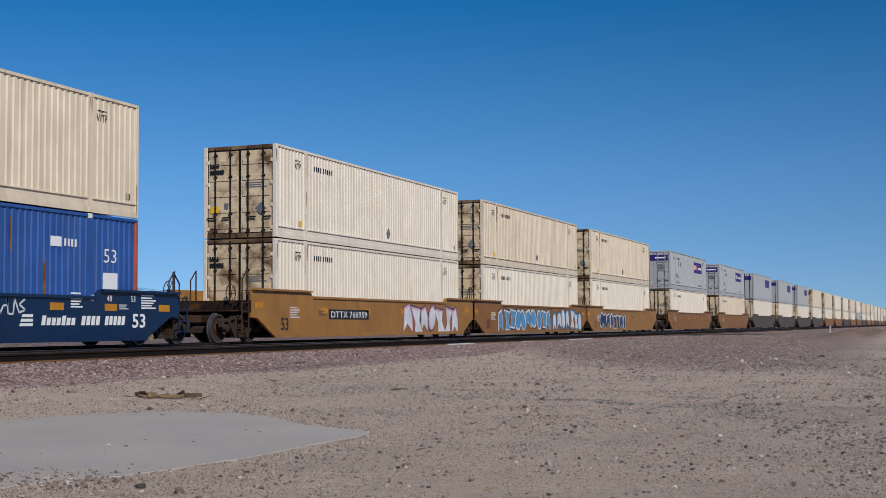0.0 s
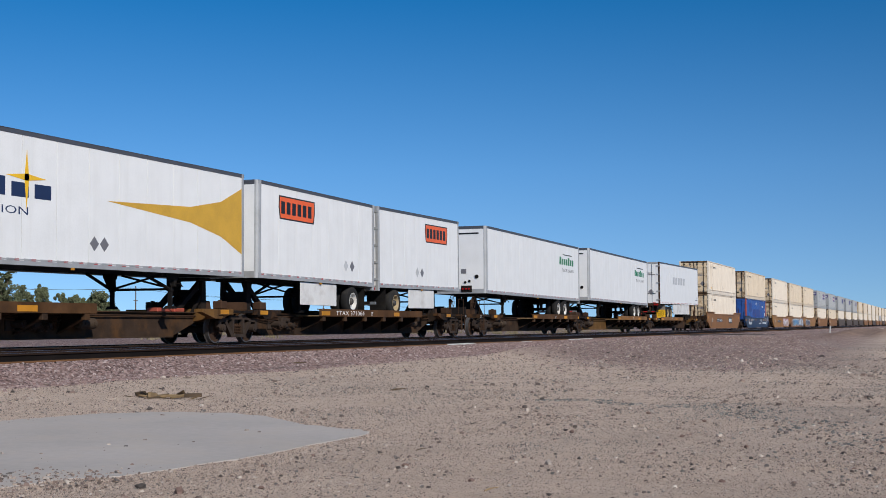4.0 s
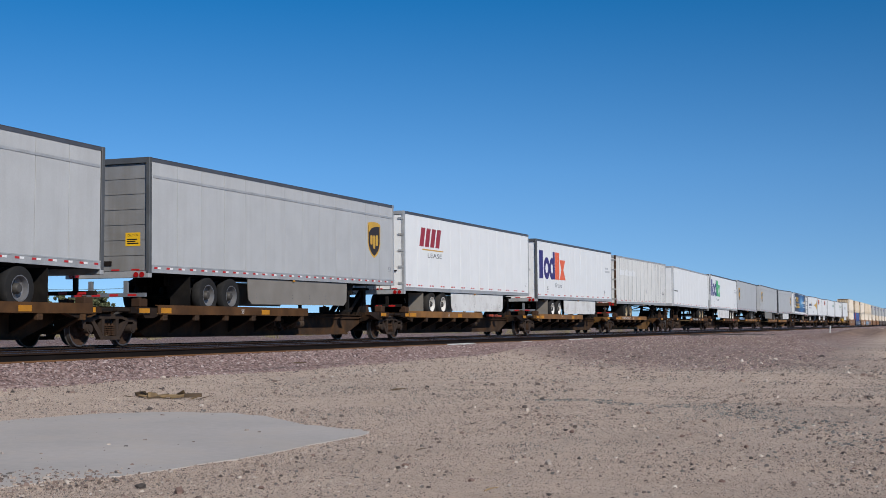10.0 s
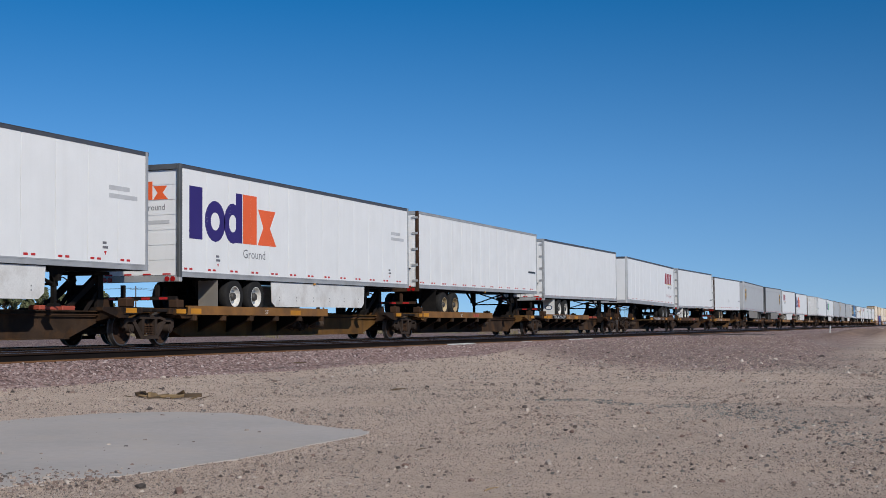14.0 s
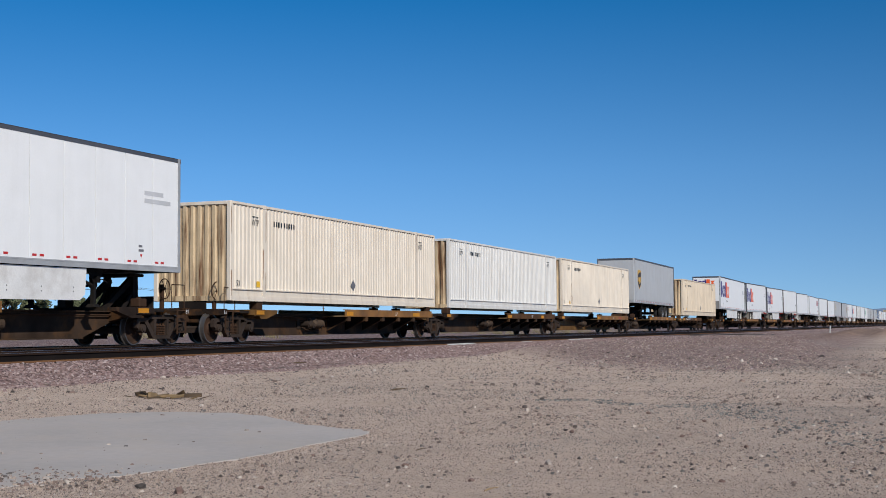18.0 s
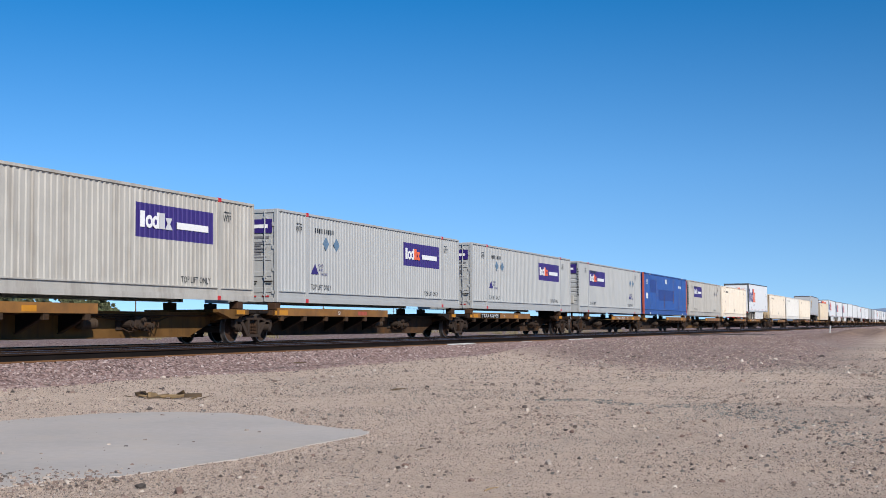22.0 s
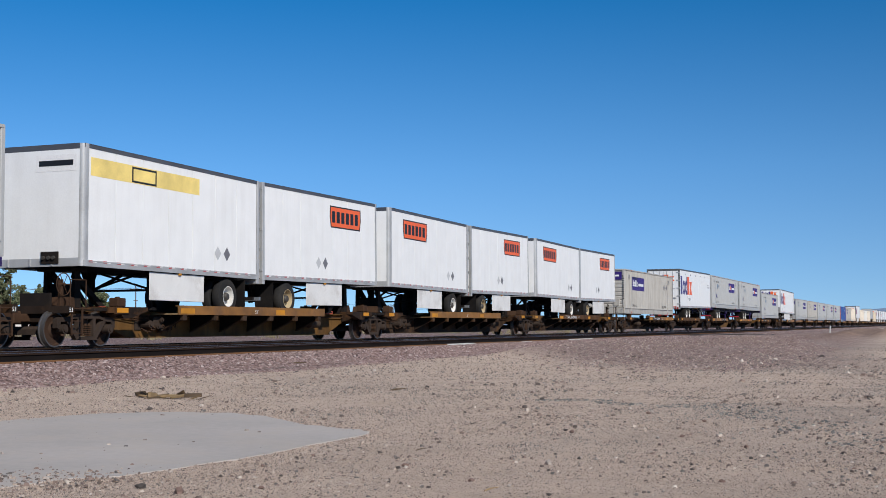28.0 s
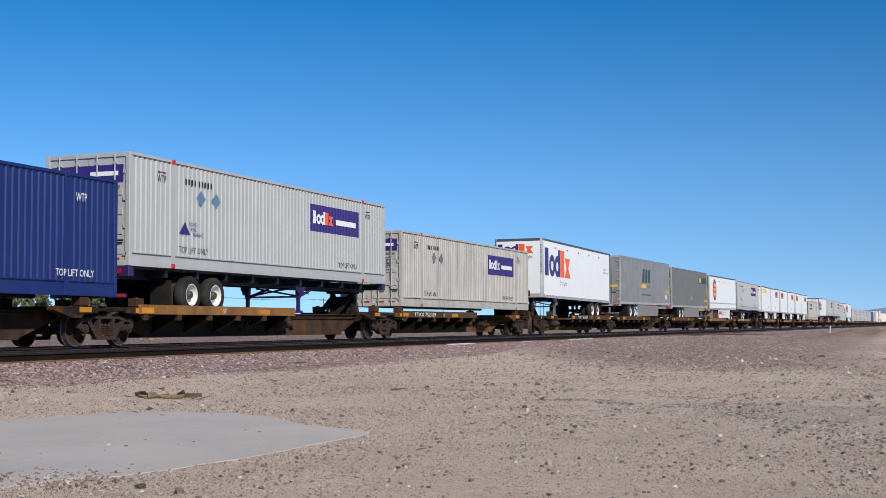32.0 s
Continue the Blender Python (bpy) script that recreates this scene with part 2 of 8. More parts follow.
    # blue of the distant air painted into the hills' base colour
    "hill": surface("far_hills_haze_tint", (0.20, 0.27, 0.38), 1.0, var=0.15, scale=0.004),
    "house": surface("pale_stucco", (0.6, 0.58, 0.55), 0.9, var=0.1),
    "roof": surface("shingle_grey", (0.2, 0.18, 0.17), 0.9, var=0.15),
    "glass_dark": surface("dark_window", (0.03, 0.035, 0.04), 0.1),
    "pink": surface("pink_spray", (0.62, 0.32, 0.42), 0.6, var=0.2),
    "lblue": surface("light_blue_spray", (0.10, 0.28, 0.5), 0.6, var=0.2),
    "wspray": surface("white_spray", (0.62, 0.64, 0.66), 0.6, var=0.2),
    "chassis_dark": surface("dark_navy_chassis", (0.012, 0.014, 0.032), 0.5, var=0.2),
    "chassis": surface("purple_chassis", (0.03, 0.017, 0.10), 0.45, var=0.2),
    "lamp_red": surface("red_lens", (0.35, 0.01, 0.01), 0.2),
    "brass": surface("hose", (0.05, 0.038, 0.03), 0.6),
}


def aggregate(name, cols, rough=0.95):
    """Loose stone, each piece its own shade."""
    m = bpy.data.materials.new(name)
    m.use_nodes = True
    nt = m.node_tree
    bs = nt.nodes["Principled BSDF"]
    bs.inputs["Roughness"].default_value = rough
    g = nt.nodes.new("ShaderNodeNewGeometry")
    r = nt.nodes.new("ShaderNodeValToRGB")
    e = r.color_ramp.elements
    for i, c in enumerate(cols):
        p = i / (len(cols) - 1)
        if i == 0:
            el = e[0]
            el.position = 0
        elif i == len(cols) - 1:
            el = e[1] if len(cols) == 2 else e[len(e) - 1]
            el.position = 1
        else:
            el = e.new(p)
        el.color = (*c, 1)
    nt.links.new(g.outputs["Random Per Island"], r.inputs[0])
    nt.links.new(r.outputs[0], bs.inputs["Base Color"])
    return m


M["ballast"] = aggregate("ballast_stones", [(0.07, 0.047, 0.046), (0.19, 0.125, 0.118), (0.27, 0.19, 0.178), (0.34, 0.255, 0.242), (0.15, 0.108, 0.108), (0.25, 0.16, 0.145), (0.47, 0.40, 0.385)])
M["pebble"] = aggregate("loose_pebbles", [(0.06, 0.048, 0.044), (0.12, 0.092, 0.08), (0.23, 0.165, 0.14), (0.10, 0.095, 0.092), (0.38, 0.31, 0.26), (0.15, 0.108, 0.092), (0.55, 0.48, 0.42)])
M["grit"] = aggregate("fine_grit", [(0.07, 0.055, 0.049), (0.40, 0.305, 0.248), (0.49, 0.382, 0.312), (0.52, 0.41, 0.337), (0.53, 0.425, 0.357), (0.36, 0.262, 0.218), (0.13, 0.1, 0.09), (0.58, 0.49, 0.43)])
M["darkgravel"] = aggregate("dark_gravel", [(0.06, 0.062, 0.062), (0.12, 0.122, 0.12), (0.18, 0.178, 0.17), (0.30, 0.28, 0.25), (0.09, 0.086, 0.084)])


def ground_material():
    m = bpy.data.materials.new("desert_ground")
    m.use_nodes = True
    nt = m.node_tree
    N, K = nt.nodes, nt.links
    bs = N["Principled BSDF"]
    bs.inputs["Roughness"].default_value = 0.97
    bs.inputs["Specular IOR Level"].default_value = 0.15
    tc = N.new("ShaderNodeTexCoord")

    def tex(scale, detail, rough=0.6):
        n = N.new("ShaderNodeTexNoise")
        n.inputs["Scale"].default_value = scale
        n.inputs["Detail"].default_value = detail
        n.inputs["Roughness"].default_value = rough
        K.new(tc.outputs["Object"], n.inputs["Vector"])
        return n

    def ramp(src, stops):
        r = N.new("ShaderNodeValToRGB")
        e = r.color_ramp.elements
        e[0].position, e[0].color = stops[0][0], (*stops[0][1], 1)
        e[1].position, e[1].color = stops[-1][0], (*stops[-1][1], 1)
        for p, c in stops[1:-1]:
            x = e.new(p)
            x.color = (*c, 1)
        K.new(src, r.inputs[0])
        return r

    def mix(fac, a, b, mode="MIX"):
        x = N.new("ShaderNodeMix")
        x.data_type = "RGBA"
        x.blend_type = mode
        if isinstance(fac, float):
            x.inputs[0].default_value = fac
        else:
            K.new(fac, x.inputs[0])
        K.new(a, x.inputs[6])
        K.new(b, x.inputs[7])
        return x.outputs[2]

    def rng(src, a, b, c=0.0, d=1.0):
        r = N.new("ShaderNodeMapRange")
        K.new(src, r.inputs[0])
        r.inputs[1].default_value, r.inputs[2].default_value, r.inputs[3].default_value, r.inputs[4].default_value = a, b, c, d
        return r.outputs[0]

    broad, mid, grain, speck = tex(0.12, 5), tex(1.1, 6, 0.7), tex(7, 8, 0.85), tex(26, 6, 0.9)
    dirt = ramp(mid.outputs["Fac"], [(0.25, (0.44, 0.345, 0.27)), (0.5, (0.55, 0.435, 0.354)), (0.75, (0.60, 0.485, 0.395))])
    dirt2 = ramp(grain.outputs["Fac"], [(0.3, (0.68, 0.66, 0.65)), (0.5, (1.0, 1.0, 1.0)), (0.72, (1.25, 1.24, 1.22))])
    spk = ramp(speck.outputs["Fac"], [(0.3, (0.22, 0.2, 0.2)), (0.43, (1.0, 1.0, 1.0)), (0.58, (1.0, 1.0, 1.0)), (0.69, (1.9, 1.84, 1.76))])
    c = mix(0.75, mix(0.7, dirt.outputs[0], dirt2.outputs[0], "MULTIPLY"), spk.outputs[0], "MULTIPLY")
    # crushed stone towards the tracks
    vor = N.new("ShaderNodeTexVoronoi")
    vor.inputs["Scale"].default_value = 17
    K.new(tc.outputs["Object"], vor.inputs["Vector"])
    sepc = N.new("ShaderNodeSeparateColor")
    K.new(vor.outputs["Color"], sepc.inputs[0])
    stones = ramp(sepc.outputs[0], [(0.0, (0.08, 0.054, 0.05)), (0.4, (0.18, 0.12, 0.11)), (0.75, (0.28, 0.195, 0.18)), (1.0, (0.42, 0.345, 0.32))])
    sep = N.new("ShaderNodeSeparateXYZ")
    K.new(tc.outputs["Object"], sep.inputs[0])
    # edge of the stone, reaching out in a tongue some way off
    reach = ramp(rng(sep.outputs[1], 0, 300), [(p / 300, ((e + 15) / 15,) * 3) for p, e in ((0, -13.4), (24, -13.2), (28, -4.5), (32, -1.8), (48, -3.0), (62, -3.2), (90, -3.4), (120, -5.0), (170, -8.0), (300, -12.0))])
    k0 = N.new("ShaderNodeMath")
    k0.operation = "MULTIPLY_ADD"
    K.new(reach.outputs[0], k0.inputs[0])
    k0.inputs[1].default_value = -15.0
    k0.inputs[2].default_value = 15.0
    k1 = N.new("ShaderNodeMath")
    k1.operation = "ADD"
    K.new(sep.outputs[0], k1.inputs[0])
    K.new(k0.outputs[0], k1.inputs[1])
    k2 = N.new("ShaderNodeMath")
    k2.operation = "MULTIPLY_ADD"
    K.new(mid.outputs["Fac"], k2.inputs[0])
    k2.inputs[1].default_value = 1.6
    K.new(k1.outputs[0], k2.inputs[2])
    edge = rng(k2.outputs[0], 2.0, -0.2)
    lens = N.new("ShaderNodeVectorMath")
    lens.operation = "DOT_PRODUCT"
    K.new(tc.outputs["Object"], lens.inputs[0])
    lens.inputs[1].default_value = (1.65, 1.0, 0.0)
    both = N.new("ShaderNodeMath")
    both.operation = "MAXIMUM"
    K.new(rng(lens.outputs["Value"], 17.0, 22.0, 0.0, 0.85), both.inputs[0])
    K.new(rng(sep.outputs[0], -12.9, -13.5), both.inputs[1])
    cover = N.new("ShaderNodeMath")
    cover.operation = "MULTIPLY"
    K.new(edge, cover.inputs[0])
    K.new(both.outputs[0], cover.inputs[1])
    c = mix(cover.outputs[0], c, stones.outputs[0])
    # darker gravel lens to the right
    wash = N.new("ShaderNodeMath")
    wash.operation = "MULTIPLY_ADD"
    K.new(rng(sep.outputs[0], -5.0, 1.0, 0.0, 0.16), wash.inputs[0])
    wash.inputs[1].default_value = 1.0
    K.new(broad.outputs["Fac"], wash.inputs[2])
    far = rng(wash.outputs[0], 0.52, 0.76, 0.0, 0.5)
    dk = ramp(grain.outputs["Fac"], [(0.3, (0.13, 0.12, 0.115)), (0.7, (0.3, 0.27, 0.25))])
    c = mix(far, c, dk.outputs[0])
    # redder subsoil where the bank is cut
    red = ramp(mid.outputs["Fac"], [(0.3, (0.17, 0.108, 0.08)), (0.7, (0.33, 0.23, 0.175))])
    cut = N.new("ShaderNodeMath")
    cut.operation = "MULTIPLY"
    K.new(rng(sep.outputs[2], 0.22, 0.5, 0.0, 0.85), cut.inputs[0])
    K.new(rng(sep.outputs[0], -12.0, -9.0), cut.inputs[1])
    c = mix(cut.outputs[0], c, red.outputs[0])
    K.new(c, bs.inputs["Base Color"])
    add = N.new("ShaderNodeMath")
    add.operation = "ADD"
    K.new(grain.outputs["Fac"], add.inputs[0])
    K.new(speck.outputs["Fac"], add.inputs[1])
    bp = N.new("ShaderNodeBump")
    bp.inputs["Strength"].default_value = 0.8
    bp.inputs["Distance"].default_value = 0.022
    K.new(add.outputs[0], bp.inputs["Height"])
    K.new(bp.outputs[0], bs.inputs["Normal"])
    return m


M["ground"] = ground_material()


def advert_material():
    """Printed panel: a city glow fading from pale blue into navy."""
    m = bpy.data.materials.new("printed_panel")
    m.use_nodes = True
    N, K = m.node_tree.nodes, m.node_tree.links
    bs = N["Principled BSDF"]
    bs.inputs["Roughness"].default_value = 0.4
    tc = N.new("ShaderNodeTexCoord")
    mp = N.new("ShaderNodeMapping")
    mp.inputs["Location"].default_value = (0.0, -10.2 * 0.13, -3.4 * 0.34)
    mp.inputs["Scale"].default_value = (0.0, 0.13, 0.34)
    K.new(tc.outputs["Object"], mp.inputs["Vector"])
    ln = N.new("ShaderNodeVectorMath")
    ln.operation = "LENGTH"
    K.new(mp.outputs[0], ln.inputs[0])
    ns = N.new("ShaderNodeTexNoise")
    ns.inputs["Scale"].default_value = 1.4
    ns.inputs["Detail"].default_value = 6
    K.new(tc.outputs["Object"], ns.inputs["Vector"])
    ad = N.new("ShaderNodeMath")
    ad.operation = "MULTIPLY_ADD"
    K.new(ns.outputs["Fac"], ad.inputs[0])
    ad.inputs[1].default_value = 0.36
    K.new(ln.outputs["Value"], ad.inputs[2])
    r = N.new("ShaderNodeValToRGB")
    e = r.color_ramp.elements
    e[0].position, e[0].color = 0.22, (0.30, 0.58, 0.80, 1)
    e[1].position, e[1].color = 1.5 / 1.6, (0.006, 0.014, 0.04, 1)
    for p, c in ((0.36, (0.09, 0.34, 0.64, 1)), (0.55, (0.02, 0.12, 0.33, 1)), (0.75, (0.010, 0.05, 0.15, 1))):
        e.new(p).color = c
    K.new(ad.outputs[0], r.inputs[0])
    K.new(r.outputs[0], bs.inputs["Base Color"])
    return m


M["advert"] = advert_material()

# ---- mesh helpers ----


class Geo:
    """Collects vertices and faces of one mesh."""

    def __init__(self):
        self.v, self.f, self.mi, self.cur, self.smooth = [], [], [], 0, False

    def add(self, vs, fs):
        o = len(self.v)
        self.v += [tuple(p) for p in vs]
        self.f += [tuple(i + o for i in q) for q in fs]
        self.mi += [self.cur] * len(fs)
        return self

    def box(self, x0, x1, y0, y1, z0, z1, c=0.0):
        if c <= 0:
            vs = [(x, y, z) for z in (z0, z1) for y in (y0, y1) for x in (x0, x1)]
            return self.add(vs, [(0, 2, 3, 1), (4, 5, 7, 6), (0, 1, 5, 4), (2, 6, 7, 3), (0, 4, 6, 2), (1, 3, 7, 5)])
        xs, ys = (x0, x0 + c, x1 - c, x1), (y0, y0 + c, y1 - c, y1)
        loop = [(xs[1], ys[0]), (xs[2], ys[0]), (xs[3], ys[1]), (xs[3], ys[2]), (xs[2], ys[3]), (xs[1], ys[3]), (xs[0], ys[2]), (xs[0], ys[1])]
        mx, my = (x0 + x1) / 2, (y0 + y1) / 2

        def inset(p):
            return (p[0] + (c if p[0] < mx else -c) * (p[0] in (x0, x1)), p[1] + (c if p[1] < my else -c) * (p[1] in (y0, y1)))
        rings = [[(*inset(p), z0) for p in loop], [(*p, z0 + c) for p in loop], [(*p, z1 - c) for p in loop], [(*inset(p), z1) for p in loop]]
        vs = [p for r in rings for p in r]
        fs = [tuple(range(7, -1, -1)), tuple(range(24, 32))]
        for k in range(3):
            for i in range(8):
                j = (i + 1) % 8
                fs.append((k * 8 + i, k * 8 + j, k * 8 + 8 + j, k * 8 + 8 + i))
        return self.add(vs, fs)

    def prism(self, pts, axis, a, b):
        """Outline pts swept along an axis: 'x' takes (y, z), 'y' takes (x, z), 'z' takes (x, y)."""
        n = len(pts)
        put = {"x": lambda p, s: (s, p[0], p[1]), "y": lambda p, s: (p[0], s, p[1]), "z": lambda p, s: (p[0], p[1], s)}[axis]
        area = sum(pts[i][0] * pts[(i + 1) % n][1] - pts[(i + 1) % n][0] * pts[i][1] for i in range(n))
        if (area < 0) != (axis == "y"):
            pts = pts[::-1]
        lo, hi = min(a, b), max(a, b)
        vs = [put(p, lo) for p in pts] + [put(p, hi) for p in pts]
        fs = [tuple(range(n - 1, -1, -1)), tuple(range(n, 2 * n))] + [(i, (i + 1) % n, n + (i + 1) % n, n + i) for i in range(n)]
        return self.add(vs, fs)

    def cyl(self, p, q, r, n=12, r2=None):
        p, q = Vector(p), Vector(q)
        d = (q - p).normalized()
        u = d.orthogonal().normalized()
        w = d.cross(u)
        r2 = r if r2 is None else r2
        ang = [2 * math.pi * i / n for i in range(n)]
        vs = [p + (u * math.cos(a) + w * math.sin(a)) * r for a in ang] + [q + (u * math.cos(a) + w * math.sin(a)) * r2 for a in ang]
        fs = [tuple(range(n - 1, -1, -1)), tuple(range(n, 2 * n))] + [(i, (i + 1) % n, n + (i + 1) % n, n + i) for i in range(n)]
        return self.add(vs, fs)

    def turn(self, profile, n=24, at=(0, 0, 0)):
        """Profile of (x, radius) turned round the x axis."""
        vs, fs = [], []
        for x, r in profile:
            for i in range(n):
                a = 2 * math.pi * i / n
                vs.append((at[0] + x, at[1] + r * math.cos(a), at[2] + r * math.sin(a)))
        for k in range(len(profile) - 1):
            for i in range(n):
                j = (i + 1) % n
                fs.append((k * n + i, k * n + j, k * n + n + j, k * n + n + i))
        return self.add(vs, fs)

    def ring(self, c, axis_r, r, tube, n=18, m=6):
        """Hoop round the x axis."""
        vs, fs = [], []
        for i in range(n):
            a = 2 * math.pi * i / n
            for k in range(m):
                b = 2 * math.pi * k / m
                rr = r + tube * math.cos(b)
                vs.append((c[0] + tube * math.sin(b), c[1] + rr * math.cos(a), c[2] + rr * math.sin(a)))
        for i in range(n):
            for k in range(m):
                i2, k2 = (i + 1) % n, (k + 1) % m
                fs.append((i * m + k, i2 * m + k, i2 * m + k2, i * m + k2))
        return self.add(vs, fs)

    def hoop(self, pts, mid, inner, x, rear=False, deep=0.003):
        """Flat oval with an open middle, on the plane x (rear: y = x)."""
        n = len(pts)
        hole = [(mid[0] + (p[0] - mid[0]) * inner, mid[1] + (p[1] - mid[1]) * inner) for p in pts]
        lift = -deep if rear else deep
        vs = [(p[0], x + o, p[1]) if rear else (x + o, p[0], p[1]) for o in (0.0, lift) for p in pts + hole]
        fs = []
        for i in range(n):
            j = (i + 1) % n
            fs += [(2 * n + i, 2 * n + j, 3 * n + j, 3 * n + i), (i, j, 2 * n + j, 2 * n + i), (n + j, n + i, 3 * n + i, 3 * n + j)]
        return self.add(vs, fs)

    def mesh(self, name):
        me = bpy.data.meshes.new(name)
        me.from_pydata(self.v, [], self.f)
        for _ in range(max(self.mi, default=0) + 1):
            me.materials.append(None)
        if max(self.mi, default=0):
            me.polygons.foreach_set("material_index", self.mi)
        if self.smooth:
            me.shade_smooth()
            me.set_sharp_from_angle(angle=radians(38))
        me.update()
        return me


KEPT = {}


def kept(key, build):
    """One mesh for all alike pieces."""
    if key not in KEPT:
        g = Geo()
        build(g)
        KEPT[key] = g.mesh(str(key[0]) if isinstance(key, tuple) else str(key))
    return KEPT[key]


def part(name, mesh, material, parent=None, label="", at=None):
    """Links a mesh (or a Geo) as one object, as a rule under its thing."""
    if isinstance(mesh, Geo):
        mesh = mesh.mesh(name)
    ob = new(name, mesh)
    mats = material if isinstance(material, (list, tuple)) else [material]
    for slot, m in zip(ob.material_slots, mats):
        slot.link = "OBJECT"
        slot.material = M[m]
    if parent is not None:
        ob.parent = parent
    if at is not None:
        ob.location = at
    if label:
        ob["label"] = label
    return ob


def bx(name, mat, parent, x0, x1, y0, y1, z0, z1, c=0.0, label=""):
    g = Geo()
    g.box(x0, x1, y0, y1, z0, z1, c)
    return part(name, g, mat, parent, label)


TEXTS = {}


def letters(text, bold=0.0):
    """Flat mesh of a line of writing with height about 0.7 of its size, left-aligned, in its own x-y plane."""
    key = (text, bold)
    if key not in TEXTS:
        cu = bpy.data.curves.new("writing", "FONT")
        cu.body = text
        cu.resolution_u = 2
        cu.offset = bold
        ob = new("writing", cu)
        dg = bpy.context.evaluated_depsgraph_get()
        me = bpy.data.meshes.new_from_object(ob.evaluated_get(dg))
        bpy.data.objects.remove(ob)
        bpy.data.curves.remove(cu)
        TEXTS[key] = ([tuple(v.co) for v in me.vertices], [tuple(p.vertices) for p in me.polygons])
        bpy.data.meshes.remove(me)
    return TEXTS[key]


def lettering(parent, text, mat, a, z, h, x, width=None, rear=False, name="lettering", bold=0.0):
    """Writing of cap height h. On a side: starts at y = a on the plane x, reading towards +y. rear: starts at x = a on the plane y = x, reading towards +x."""
    vs, fs = letters(text, bold)
    if not vs:
        return None
    k = h / 0.7
    w = max(p[0] for p in vs)
    kx = k if width is None else width / w
    g = Geo()
    if rear:
        g.add([(a + p[0] * kx, x, z + p[1] * k) for p in vs], fs)
    else:
        g.add([(x, a + p[0] * kx, z + p[1] * k) for p in vs], fs)
    return part(name, g, mat, parent)


def patch(parent, pts, mat, x, name="marking", rear=False, deep=0.003):
    """Flat shape on a side plane, (y, z) points, or on a rear plane, (x, z) points."""
    g = Geo()
    if rear:
        g.prism(pts, "y", x - deep, x)
    else:
        g.prism(pts, "x", x, x + deep)
    return part(name, g, mat, parent)


def rect(a, b, c, d):
    return [(a, c), (b, c), (b, d), (a, d)]


def oval(cy, cz, ry, rz, n=20, tilt=0.0):
    return [(cy + ry * math.cos(2 * math.pi * i / n) + tilt * math.sin(2 * math.pi * i / n), cz + rz * math.sin(2 * math.pi * i / n)) for i in range(n)]


def bars(parent, mat, y0, y1, z0, z1, rows, x, name="writing_bar", rear=False):
    """Lines of writing too small to read, as plain bars."""
    g = Geo()
    step = (z1 - z0) / rows
    for i in range(rows):
        w = (y1 - y0) * (1.0 if i % 3 == 0 else 0.72 if i % 3 == 1 else 0.86)
        a, b = z0 + i * step + step * 0.22, z0 + i * step + step * 0.78
        if rear:
            g.box(y0, y0 + w, x - 0.003, x, a, b)
        else:
            g.box(x, x + 0.003, y0, y0 + w, a, b)
    return part(name, g, mat, parent)


# ---- the ground and what lies on it ----
RAIL = 0.57             # top of the rails
TRACK_X = -20.31        # middle of the train's track
NEAR_TRACK_X = -16.35


def smooth01(t):
    t = max(0.0, min(1.0, t))
    return t * t * (3 - 2 * t)


def height(x, y):
    bed = smooth01((-13.9 - x) / 1.15) * smooth01((x + 27.0) / 2.2)
    h = 0.37 * bed
    h += 0.10 * smooth01((-9.0 - x) / 4.5) * (1 - bed) * smooth01((x + 60.0) / 30.0)
    quiet = smooth01((abs(x + 8.5) - 3.4) / 1.2 + 0.0) if 4 < y < 14.4 else 1.0
    quiet = max(quiet, smooth01((abs(y - 9.2) - 4.5) / 1.0))
    if -14 < x < 40 and -5 < y < 140:
        bed += (1 - quiet) * 0.75 * (1 - bed)
        h += 0.05 * (1 - bed) * noise.noise(Vector((x * 0.25, y * 0.18, 3.0)))
        h += 0.02 * (1 - bed) * noise.noise(Vector((x * 1.1, y * 1.1, 7.0)))
    # low bank beyond the marker post
    d = ((x + 1.3) / 3.6) ** 2 + ((y - 78.0) / 10.0) ** 2
    bed = smooth01((-13.9 - x) / 1.15) * smooth01((x + 27.0) / 2.2)
    h += 0.85 * math.exp(-d) * (1 - bed) * (1 + 0.6 * noise.noise(Vector((x * 0.7, y * 0.35, 1.0))))
    h += 0.16 * math.exp(-(((x + 7.6) / 1.9) ** 2 + ((y - 60.0) / 11.0) ** 2)) * (1 - bed)
    # low stone berm beside the road
    if 30 < y < 115:
        edge = -3.6 + 0.5 * noise.noise(Vector((y * 0.11, 3.0, 0.0)))
        h += 0.27 * smooth01((edge - x) / 1.7) * smooth01((y - 36) / 9) * smooth01((112 - y) / 30) * (1 - bed) * (1 + 0.3 * noise.noise(Vector((x * 0.4, y * 0.15, 6.0))))
    # beyond the tracks
    if x < -27:
        h += 0.25 * smooth01((-27 - x) / 6) * (0.6 + 0.4 * noise.noise(Vector((x * 0.05, y * 0.05, 5.0))))
    return h


def spaced(parts):
    out = []
    for a, b, n in parts:
        out += [a + (b - a) * i / n for i in range(n)]
    return out + [parts[-1][1]]


